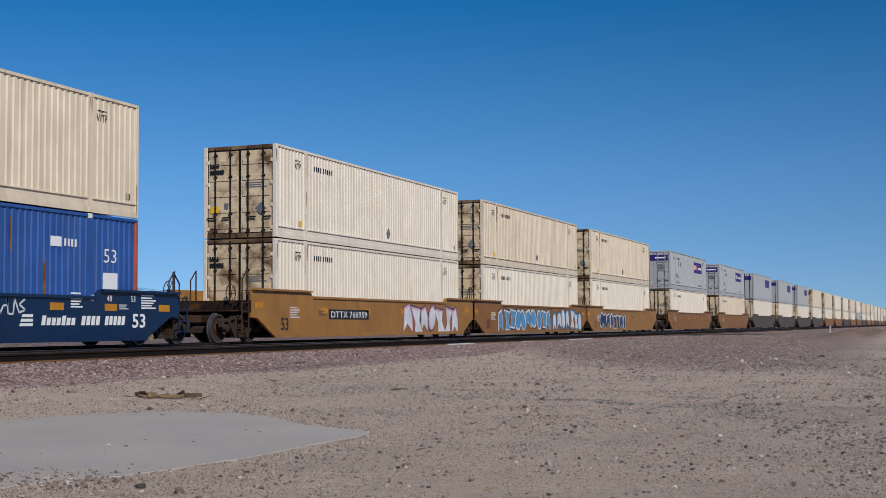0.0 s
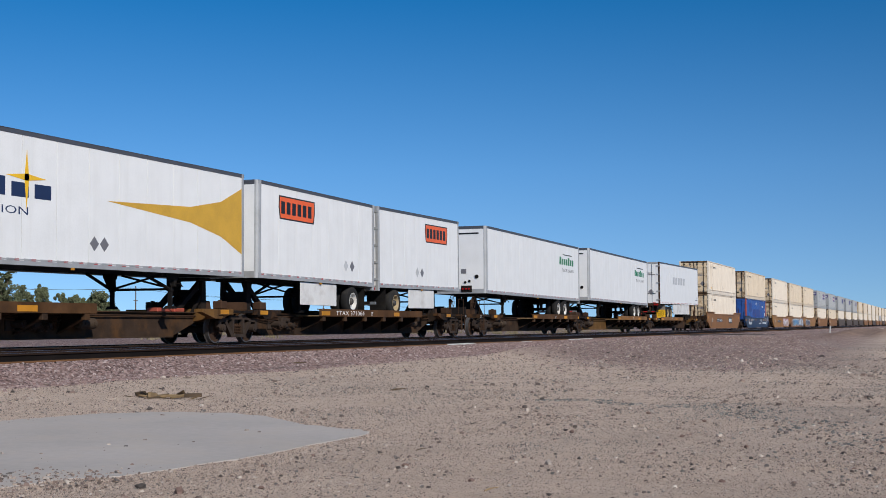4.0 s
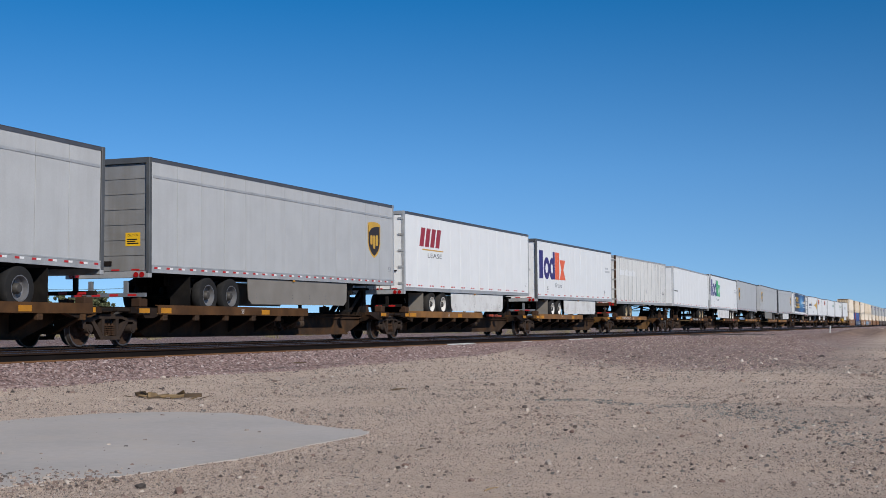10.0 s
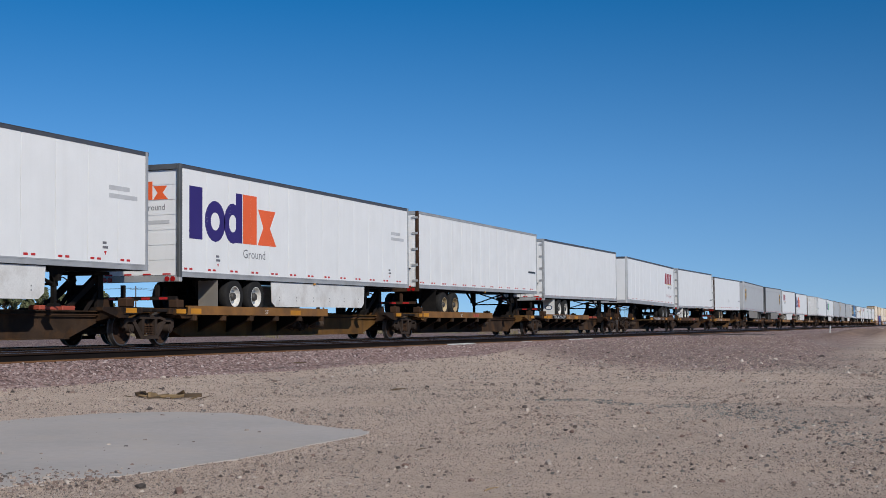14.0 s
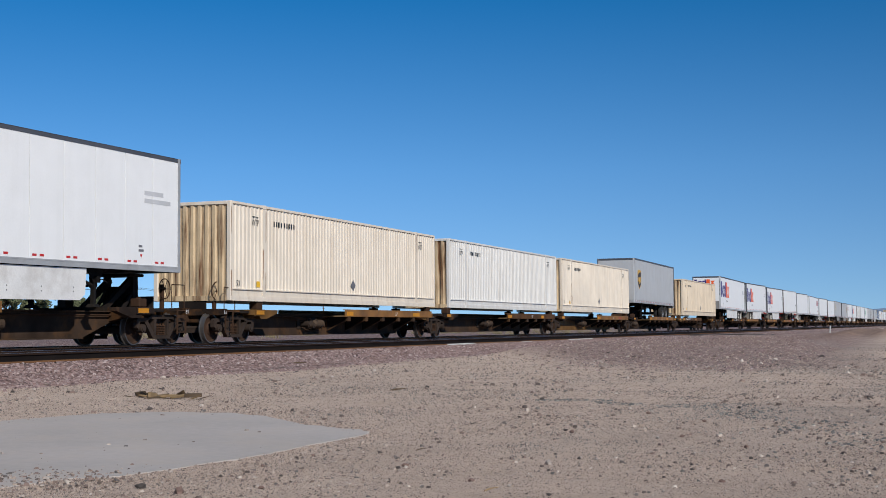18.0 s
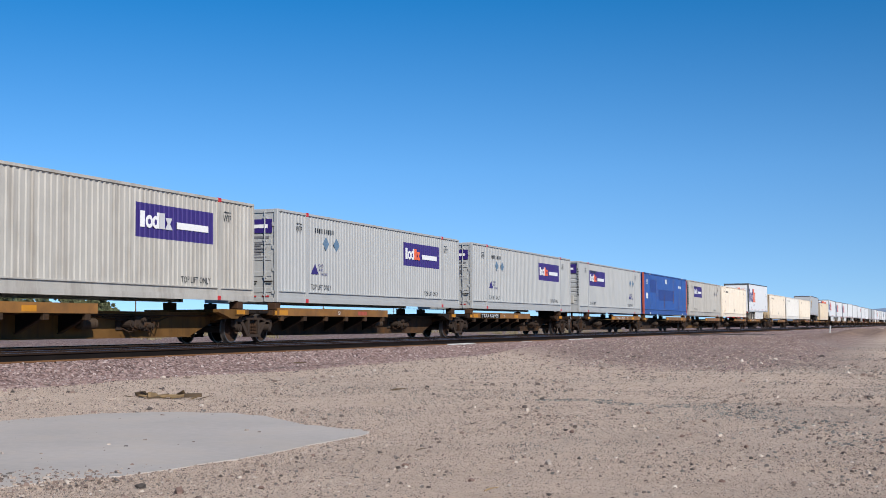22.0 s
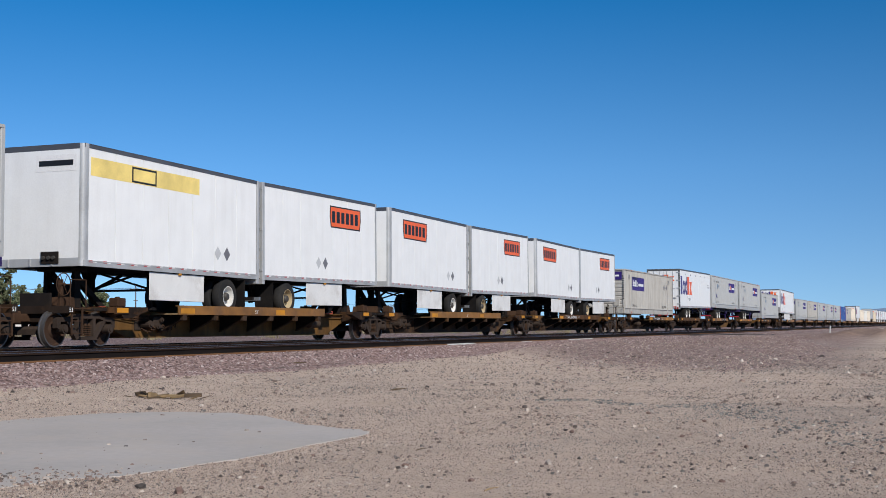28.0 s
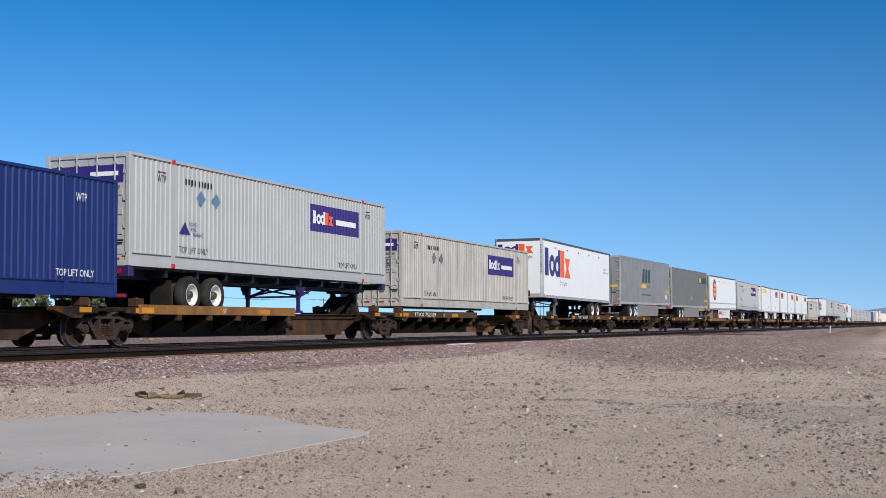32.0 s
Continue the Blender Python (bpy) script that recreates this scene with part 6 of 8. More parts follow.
            part("reflector", g, "tape_red", t)
        else:
            ep = bx("emblem_panel", "purple", t, -1.12, 1.12, yb - 0.03, yb - 0.012, z + 2.2, z + 2.72)
            bars(ep, "tape_white", 0.15, 0.95, z + 2.36, z + 2.56, 1, yb - 0.031, rear=True)
            bars(t, "black_v", 1.17, 1.26, z + 0.9, z + 2.5, 11, -0.006, rear=True)
    return t


def chassis(y):
    """Container chassis with landing legs and two axles."""
    t = thing("container_chassis", y, "purple steel container chassis with white wheels on the spine car", "chassis", "container chassis")
    for s in (-1, 1):
        g = Geo()
        g.box(s * 0.48 - 0.06, s * 0.48 + 0.06, 0.1, 15.9, 1.72, 2.0)
        part("frame_rail", g, "chassis_dark", t)
    g = Geo()
    for k in range(11):
        g.box(-1.15, 1.15, 0.3 + k * 1.55, 0.42 + k * 1.55, 1.78, 1.98)
    part("crossmember", g, "chassis_dark", t)
    bx("rear_bolster", "chassis", t, -1.28, 1.28, 0.0, 0.22, 1.75, 2.01, 0.01)
    bx("front_bolster", "chassis", t, -1.28, 1.28, 15.9, 16.12, 1.8, 2.01, 0.01)
    for x in (-1.0, -0.8, 0.8, 1.0):
        part("tail_lamp", kept("tail_lamp", lambda q: q.cyl((0, 0, 0), (0, -0.03, 0), 0.07, 14)), "lamp_red", t, at=(x, 0.0, 1.88))
    running_gear(t, 3.0, 4.25, "rim_white", "chassis")
    bx("bumper", "chassis", t, -1.15, 1.15, 0.05, 0.13, 1.22, 1.32)
    bx("bumper_tape", "tape_red", t, 0.1, 1.14, 0.045, 0.05, 1.24, 1.3)
    for s in (-0.5, 0.5):
        bx("bumper_leg", "chassis", t, s - 0.04, s + 0.04, 0.05, 0.12, 1.3, 1.75)
    landing_legs(t, 9.9, 1, 1.75, "chassis")
    bx("mud_flap", "under", t, 0.55, 1.2, 2.05, 2.08, 1.0, 1.72)
    return t


# -- trailers --
def tyre_geo(g):
    g.smooth = True
    for o in (0.0, -0.34):
        g.turn([(o - 0.13, 0.28), (o - 0.14, 0.40), (o - 0.12, 0.485), (o - 0.09, 0.508), (o + 0.09, 0.508), (o + 0.12, 0.485), (o + 0.14, 0.40), (o + 0.13, 0.29), (o + 0.12, 0.285)], 30)


def rim_geo(g):
    g.smooth = True
    g.cur = 0
    g.turn([(0.125, 0.295), (0.135, 0.30), (0.135, 0.28), (0.06, 0.262), (0.0, 0.25), (-0.03, 0.2), (-0.04, 0.13)], 26)
    for k in range(8):
        a = k * math.pi / 4
        g.cyl((-0.04, 0.165 * math.cos(a), 0.165 * math.sin(a)), (0.0, 0.165 * math.cos(a), 0.165 * math.sin(a)), 0.018, 6)
    g.cur = 1
    g.turn([(-0.04, 0.13), (0.08, 0.12), (0.12, 0.09), (0.13, 0.0)], 18)


def running_gear(t, ya, yb, rim, frame="under"):
    """Two axles with twin wheels, slider frame and hangers."""
    g = Geo()
    for s in (-1, 1):
        g.box(s * 0.5 - 0.06, s * 0.5 + 0.06, ya - 1.0, yb + 1.0, 1.62, 1.95)
        for yy in (ya - 0.75, (ya + yb) / 2, yb + 0.75):
            g.prism([(yy - 0.12, 1.62), (yy + 0.12, 1.62), (yy + 0.06, 1.25), (yy - 0.06, 1.25)], "x", s * 0.5 - 0.05, s * 0.5 + 0.05)
    bogie = part("bogie_frame", g, "under", t)
    for yy in sorted({ya, yb}):
        part("axle", kept("trailer_axle", lambda q: q.cyl((-0.9, 0, 0), (0.9, 0, 0), 0.07, 10)), "under", bogie, at=(0, yy, 1.345))
        for s in (1, -1):
            w = part("wheel", kept("tyre", tyre_geo), "tyre", t, at=(s * 1.12, yy, 1.345))
            if s < 0:
                w.rotation_euler = (0, 0, math.pi)
            part("rim", kept("rim", rim_geo), [rim, "hub"], w)


def landing_legs(t, y, sense, z1, mat="under"):
    """Two telescopic legs hung from gusset plates, with their braces and the crank."""
    for s in (-1, 1):
        g = Geo()
        x = s * 0.93
        g.box(x - 0.07, x + 0.07, y - 0.07, y + 0.07, 1.38, z1)
        g.box(x - 0.05, x + 0.05, y - 0.05, y + 0.05, 0.97, 1.38)
        g.prism([(y - 0.15, 0.9), (y + 0.15, 0.9), (y + 0.13, 0.935), (y + 0.05, 0.985), (y - 0.05, 0.985), (y - 0.13, 0.935)], "x", x - 0.11, x + 0.11)
        legs = part("landing_leg", g, mat, t)
        g = Geo()
        g.prism([(y - 0.34, z1), (y + 0.34, z1), (y + 0.3, z1 - 0.1), (y + 0.09, 1.5), (y - 0.09, 1.5), (y - 0.3, z1 - 0.1)], "x", x + s * 0.072 - 0.012, x + s * 0.072 + 0.012)
        g.box(min(x + s * 0.085, x + s * 0.17), max(x + s * 0.085, x + s * 0.17), y - 0.06, y + 0.06, 1.5, 1.66)
        part("gusset", g, mat, legs)
        g = Geo()
        for p, q, w in (((x, y, 1.42), (x - s * 0.08, y + sense * 1.25, z1 - 0.02), 0.045), ((x, y, 1.45), (-s * 0.62, y, z1 - 0.04), 0.03)):
            g.cyl(p, q, w, 6)
        if s > 0:
            g.box(-0.9, 0.9, y - 0.03, y + 0.03, 1.4, 1.46)
        part("leg_brace", g, mat, legs)
    g = Geo()
    g.cyl((1.0, y, 1.58), (1.2, y, 1.58), 0.015, 6)
    g.cyl((1.2, y, 1.58), (1.2, y + 0.2, 1.5), 0.015, 6)
    part("crank", g, "steel_dark", legs)


def trailer(y, L, nose_back, label, body="white", rail="alu", top="alu_dark", z0=1.84, z1=4.9, skirt=None, rim="rim_white", tape="rw", panel=1.22, ribs=False, rear_mat=None, seed=0, swing=True, tandem=(3.0, 4.25), legs="under", rust=None, nose_sill=0.2, rail_h=0.15, frame=None):
    """Van trailer. nose_back: its nose points backwards, to the viewer; else its doors do."""
    rise = 0.38   # the nose rides a little high on its stanchion
    t = thing("trailer", y, label, "trailer", "van trailers", -rise if nose_back else rise, math.sin(radians(rise)) * (L - 3.6 if nose_back else -3.6))
    r = random.Random(seed)
    rear_mat = rear_mat or body

    def Y(a):
        return L - a if nose_back else a

    def yb(a, b):
        return (Y(b), Y(a)) if nose_back else (Y(a), Y(b))
    zb, zt = z0 + rail_h - 0.01, z1 - 0.095
    part("shell", Geo().box(-1.26, 1.26, 0.12, L - 0.12, z0 + 0.1, z1 - 0.03), "seam", t)
    n = max(3, round((L - 0.3) / panel))
    w = (L - 0.3) / n
    riveted = tape == "red"
    key = ("wall_panel", round(w, 3), round(zb, 2), round(zt, 2), ribs, rail_h, riveted)

    def pan(q):
        q.box(1.268, 1.285, 0.008, w - 0.008, zb, zt, 0.003)
        if ribs:
            for k in (0.0, 0.5):
                q.box(1.285, 1.3, k * w - 0.0 + 0.01, k * w + 0.055, zb, zt)
    def studs(q):
        pan(q)
        for yy in (0.03, 0.085):
            for i in range(int((zt - zb) / 0.1)):
                zz = zb + 0.05 + i * 0.1
                q.add([(1.285, yy - 0.011, zz), (1.285, yy, zz - 0.011), (1.285, yy + 0.011, zz), (1.285, yy, zz + 0.011), (1.293, yy, zz)], [(0, 1, 4), (1, 2, 4), (2, 3, 4), (3, 0, 4)])
    mesh = kept(key, studs if riveted else pan)
    for i in range(n):
        part("wall_panel", mesh, body, t, at=(0, 0.15 + i * w, 0))
    part("far_wall", Geo().box(-1.287, -1.268, 0.1, L - 0.1, zb, zt), body, t)
    for s in (1, -1):
        x = s * 1.296
        g = Geo()
        g.box(min(x, x - s * 0.04), max(x, x - s * 0.04), 0.06, L - 0.06, z1 - 0.105, z1 - 0.01)
        g.box(min(x, x - s * 0.12), max(x, x - s * 0.12), 0.06, L - 0.06, z1 - 0.015, z1)
        part("top_rail", g, top, t)
        g = Geo()
        g.box(min(x, x - s * 0.035), max(x, x - s * 0.035), 0.06, L - 0.06, z0, z0 + rail_h)
        g.box(min(x + s * 0.006, x - s * 0.035), max(x + s * 0.006, x - s * 0.035), 0.06, L - 0.06, z0 + rail_h - 0.035, z0 + rail_h - 0.01)
        g.box(min(x + s * 0.004, x - s * 0.05), max(x + s * 0.004, x - s * 0.05), 0.06, L - 0.06, z0, z0 + 0.025)
        part("bottom_rail", g, rail, t)
    part("roof", Geo().box(-1.25, 1.25, 0.05, L - 0.05, z1 - 0.03, z1 - 0.012), "alu", t)
    part("floor", Geo().box(-1.2, 1.2, 0.1, L - 0.1, z0 + 0.03, z0 + 0.13), "under", t)
    # marker tape along the rail
    g1, g2 = Geo(), Geo()
    k, yy = 0, 0.25
    if tape == "rw":
        while yy < L - 0.3:
            (g1 if k % 2 == 0 else g2).box(1.2985, 1.3015, yy, yy + 0.15, z0 + 0.10 if rail != "white" else z0 + 0.05, z0 + 0.15 if rail != "white" else z0 + 0.1)
            k += 1
            yy += 0.155 if k % 2 else 0.42
        part("tape", g1, "tape_red", t)
        part("tape", g2, "tape_white", t)
    elif tape == "red":
        while yy < L - 0.4:
            for d in (0, 0.26):
                g1.box(1.2855, 1.2885, yy + d, yy + d + 0.15, z0 + rail_h + 0.05, z0 + rail_h + 0.105)
            yy += 1.22
        part("tape", g1, "tape_red", t)
    # ends
    yf, ff = (0.0, 1) if nose_back else (L, -1)      # nose plane, inward sense
    for s in (1, -1):
        g = Geo()
        g.smooth = True
        ring = [(s * 1.18, yf)] + [(s * (1.18 + 0.125 * math.sin(a)), yf + ff * 0.125 * (1 - math.cos(a))) for a in [math.pi / 2 * q / 6 for q in range(1, 7)]] + [(s * 1.305, yf + ff * 0.2), (s * 1.18, yf + ff * 0.2)]
        g.prism(ring, "z", z0, z1 - 0.005)
        part("nose_corner", g, rail if rail != "white" else "alu", t)
    g = Geo()
    g.box(-1.18, 1.18, min(yf, yf + ff * 0.06), max(yf, yf + ff * 0.06), z0 + nose_sill, z1 - 0.14)
    part("nose_wall", g, body, t)
    g = Geo()
    g.box(-1.18, 1.18, min(yf, yf + ff * 0.07), max(yf, yf + ff * 0.07), z1 - 0.14, z1)
    part("nose_header", g, top, t)
    g = Geo()
    g.box(-1.18, 1.18, min(yf, yf + ff * 0.07), max(yf, yf + ff * 0.07), z0, z0 + nose_sill)
    part("nose_sill", g, "slate_grey" if nose_sill > 0.5 else rail, t)
    if nose_back:
        bx("glad_hand_box", "steel_dark", t, 0.1, 0.62, -0.03, 0.0, z0 + nose_sill * 0.3, z0 + nose_sill * 0.3 + 0.3, 0.01)
        g = Geo()
        g.smooth = True
        for k, xx in enumerate((0.2, 0.36, 0.5)):
            g.cyl((xx, -0.09, z0 + nose_sill * 0.3 + 0.15), (xx, -0.03, z0 + nose_sill * 0.3 + 0.15), 0.045, 10)
        part("air_coupling", g, "lamp_red" if seed % 2 else "hub", t)
        g = Geo()
        for k in range(3):
            g.box(-0.9 + k * 0.65, -0.86 + k * 0.65, -0.02, 0.0, z0 + 0.02, z0 + nose_sill)
        part("rib", g, rail, t)
    yr, rf = (L, -1) if nose_back else (0.0, 1)
    for s in (1, -1):
        g = Geo()
        g.box(min(s * 1.2, s * 1.306), max(s * 1.2, s * 1.306), min(yr, yr + rf * 0.13), max(yr, yr + rf * 0.13), z0 - 0.02, z1 + 0.003, 0.008)
        part("door_post", g, rust if (rust and s > 0) else frame or (rail if rail != "white" else "alu"), t)
    g = Geo()
    g.box(-1.2, 1.2, min(yr, yr + rf * 0.13), max(yr, yr + rf * 0.13), z1 - 0.14, z1 + 0.003)
    part("door_header", g, frame or (rail if rail != "white" else "alu"), t)
    sill = part("rear_sill", Geo().box(-1.3, 1.3, min(yr, yr + rf * 0.14), max(yr, yr + rf * 0.14), z0 - 0.13, z0 + 0.04, 0.008), rust or (rail if rail != "white" else "alu"), t)
    if not nose_back:
        for x in (-1.1, -0.92, 0.92, 1.1):
            part("tail_lamp", kept("tail_lamp", lambda q: q.cyl((0, 0, 0), (0, -0.03, 0), 0.07, 14)), "lamp_red", sill, at=(x, 0.0, z0 - 0.05))
        if swing:
            for s in (-1, 1):
                x0, x1 = (0.012, 1.2) if s > 0 else (-1.2, -0.012)
                d = bx("door", rear_mat, t, x0, x1, 0.02, 0.06, z0 + 0.06, z1 - 0.15, 0.006)
                for xx in (s * 0.28, s * 0.75):
                    part("lock_rod", Geo().cyl((xx, 0.0, z0 + 0.05), (xx, 0.0, z1 - 0.16), 0.017, 8), "alu", d)
                    bx("door_handle", "steel_dark", d, min(xx, xx + s * 0.25), max(xx, xx + s * 0.25), -0.03, -0.01, z0 + 0.75, z0 + 0.79)
                g = Geo()
                for k in range(5):
                    zz = z0 + 0.25 + k * 0.62
                    g.box(min(s * 1.05, s * 1.302), max(s * 1.05, s * 1.302), -0.012, 0.03, zz, zz + 0.09, 0.006)
                part("hinge", g, "alu", d)
        else:
            d = part("roll_up_door", Geo().box(-1.18, 1.18, 0.07, 0.1, z0 + 0.05, z1 - 0.15), rear_mat, t)
            g = Geo()
            for k in range(7):
                zz = z0 + 0.05 + k * (z1 - z0 - 0.2) / 7
                g.box(-1.18, 1.18, 0.055, 0.07, zz + 0.01, zz + (z1 - z0 - 0.2) / 7 - 0.01)
            part("slat", g, rear_mat, d)
            bx("door_latch", "steel_dark", d, -0.12, 0.12, 0.03, 0.055, z0 + 0.2, z0 + 0.32)
        g = Geo()
        for k in range(4):
            g.box(-1.1 + k * 0.62, -0.85 + k * 0.62, 0.008, 0.014, z0 + 0.06, z0 + 0.1)
        part("reflector", g, "tape_red", t)
    # rear under-ride guard
    g = Geo()
    a, b = (yr + rf * 0.04, yr + rf * 0.14)
    g.box(-1.15, 1.15, min(a, b), max(a, b), z0 - 0.62, z0 - 0.52)
    for s in (-0.55, 0.55):
        g.box(s - 0.05, s + 0.05, min(a, b), max(a, b), z0 - 0.54, z0 - 0.2)
    gd = part("bumper", g, rust or ("gear_blue" if seed % 2 else "steel_dark"), t)
    g = Geo()
    for k in range(4):
        g.box(-1.05 + k * 0.56, -0.78 + k * 0.56, min(a, b) - 0.003, max(a, b) + 0.003, z0 - 0.605, z0 - 0.545)
    part("tape", g, "tape_red", gd)
    # wheels, legs, skirt
    ya, ybb = sorted((Y(tandem[0]), Y(tandem[1])))
    running_gear(t, ya, ybb, rim)
    my = Y(tandem[0] - 0.95)
    bx("mud_flap", "skirt_grey" if body == "white_bright" and skirt else "skirt" if seed in (22, 24) else "under", t, 0.62, 1.25, my - 0.01, my + 0.01, 1.0, z0 - 0.05)
    if seed in (22, 24):
        patch(t, oval(0.93, 1.42, 0.2, 0.13, 20), "navy_v", my - 0.011, "flap_emblem", True)
        patch(t, oval(0.93, 1.42, 0.15, 0.09, 20), "tape_white", my - 0.0145, "flap_emblem", True)
    ly = Y(L - 3.4)
    landing_legs(t, ly, 1 if nose_back else -1, z0 + 0.02, legs)
    if skirt:
        s0, s1 = yb(5.2, L - 4.1 if L > 15 else L - 3.9)
        lo = z0 - 0.78
        sk = Geo()
        c = 0.25
        pts = [(s0 + c, lo), (s1 - c, lo), (s1 - 0.05, lo + 0.14), (s1, z0 - 0.02), (s0, z0 - 0.02), (s0 + 0.05, lo + 0.14)]
        sk.prism(pts, "x", 1.225, 1.25)
        o = part("side_skirt", sk, skirt, t)
        sk = Geo()
        for k in range(6):
            yy = s0 + 0.5 + k * (s1 - s0 - 1.0) / 5
            sk.cyl((1.25, yy, lo + 0.3), (1.255, yy, lo + 0.3), 0.02, 6)
            sk.cyl((1.25, yy, lo + 0.2), (1.255, yy, lo + 0.2), 0.02, 6)
        part("bolt", sk, "grey_v", o)
        part("far_skirt", Geo().prism(pts, "x", -1.25, -1.225), skirt, t)
    part("marker_lamp", kept("marker_lamp", lambda q: q.box(1.26, 1.3, -0.06, 0.06, -0.06, 0.0, 0.008)), "stripe", t, at=(0, L / 2, z0 - 0.0))
    return t


def shield(parent, y, z, h, x):
    def sh(k):
        w = h * 0.425 * k
        q = h * k
        return [(y - w, z + q * 0.46), (y - w * 0.5, z + q * 0.5), (y, z + q * 0.505), (y + w * 0.5, z + q * 0.5), (y + w, z + q * 0.46), (y + w, z - q * 0.1), (y + w * 0.8, z - q * 0.28), (y + w * 0.4, z - q * 0.42), (y, z - q * 0.5), (y - w * 0.4, z - q * 0.42), (y - w * 0.8, z - q * 0.28), (y - w, z - q * 0.1)]
    e = patch(parent, sh(1.0), "gold", x, "emblem")
    patch(e, sh(0.88), "brown_v", x + 0.003, "emblem_field")
    g = Geo()
    for k, (lo, hi) in enumerate(((-0.13, 0.13), (-0.24, 0.13), (-0.15, 0.15))):
        c = y - 0.26 * h + k * 0.185 * h
        g.prism([(c + 0.03 * h, z + lo * h), (c + 0.12 * h, z + lo * h), (c + 0.15 * h, z + (lo + 0.04) * h), (c + 0.15 * h, z + (hi - 0.04) * h), (c + 0.12 * h, z + hi * h), (c + 0.03 * h, z + hi * h), (c, z + (hi - 0.04) * h), (c, z + (lo + 0.04) * h)], "x", x + 0.006, x + 0.009)
    g.prism([(y - 0.36 * h, z + 0.2 * h), (y - 0.2 * h, z + 0.31 * h), (y, z + 0.365 * h), (y + 0.2 * h, z + 0.385 * h), (y + 0.36 * h, z + 0.39 * h), (y + 0.36 * h, z + 0.42 * h), (y, z + 0.455 * h), (y - 0.36 * h, z + 0.42 * h)], "x", x + 0.006, x + 0.009)
    part("emblem_blocks", g, "gold", e)


def plaque(parent, y0, y1, z0, z1, x):
    m = (z0 + z1) / 2
    pts = [(y0, z1), (y1, z1), (y1 + 0.02, m), (y1 - 0.06, z0), (y0 + 0.06, z0), (y0 - 0.02, m)]
    e = patch(parent, pts, "black_v", x, "emblem")
    cy = (y0 + y1) / 2
    patch(e, [(cy + (p[0] - cy) * 0.95, m + (p[1] - m) * 0.88) for p in pts], "orange", x + 0.003, "emblem_field")
    g = Geo()
    n = 6
    for k in range(n):
        a = y0 + 0.14 + k * (y1 - y0 - 0.26) / n
        g.prism(rect(a, a + (y1 - y0) * 0.1, m - (z1 - z0) * 0.26, m + (z1 - z0) * 0.26), "x", x + 0.006, x + 0.009)
    part("emblem_blocks", g, "black_v", e)


def slanted(parent, y, z, h, w, mat, x, name="emblem", n=4, lean=0.25):
    """Row of slanted blocks standing for a lettered company emblem."""
    g = Geo()
    p = w / n
    for k in range(n):
        a, top = y + k * p, h * (1.0 if n < 6 or k % 4 == 0 else 0.78)
        g.prism([(a, z), (a + p * 0.74, z), (a + p * 0.74 + top * lean, z + top), (a + top * lean, z + top)], "x", x, x + 0.003)
    return part(name, g, mat, parent)


SIDE = 1.2858   # just proud of the wall panels


def express(y, L, nose_back, seed, second="orange", word="Ground", label="", skirt="skirt", **kw):
    t = trailer(y, L, nose_back, label or "white van trailer with a large purple and orange emblem", "white_bright", "alu", "alu_dark", skirt=skirt, tape="red" if word == "Ground" else "rw", seed=seed, swing=nose_back or word != "Ground", z1=4.9, nose_sill=0.75 if word == "Ground" else 0.2, frame="dark_frame", **kw)
    zl = 3.0 if nose_back else 2.9
    wordmark(t, 0.5, zl, 1.45, SIDE, ("purple", second), wide=4.95)
    lettering(t, word, "grey_v", 3.4, zl - 0.42, 0.26, SIDE, 1.35)
    bars(t, "faint_v", L - 1.75, L - 0.55, 3.55, 3.95, 2, SIDE)
    if word == "Ground":
        for yy in (1.9, L - 2.0):
            bars(t, "grey_v", yy, yy + 0.22, 2.3, 2.52, 2, SIDE)
            patch(t, [(yy + 0.06, 2.26), (yy + 0.16, 2.26), (yy + 0.11, 2.16)], "tape_red", SIDE, "lift_arrow")
    else:
        g = Geo()
        for k in range(5):
            for d in (0, 0.16):
                g.cyl((SIDE, 2.4 + k * 2.35 + d, 4.52), (SIDE + 0.006, 2.4 + k * 2.35 + d, 4.52), 0.055, 12)
        part("vent_dot", g, "grey_v", t)
    if nose_back:
        wordmark(t, -1.12, 4.12, 0.5, -0.001, ("purple", second), True, wide=1.95)
        lettering(t, word, "grey_v", 0.15, 3.86, 0.16, -0.002, 0.62, True)
        bars(t, "grey_v", 1.2, 1.28, 3.1, 4.6, 12, -0.003, rear=True)
    else:
        yy = 0.05 if word == "Ground" else 0.019
        wordmark(t, -1.1, 3.95, 0.5, yy, ("purple", second), True, wide=2.0)
        lettering(t, word, "grey_v", 0.1, 3.66, 0.17, yy - 0.001, 0.7, True)
        bars(t, "faint_v", 0.1, 0.95, 3.25, 3.42, 1, yy - 0.001, rear=True)
    return t


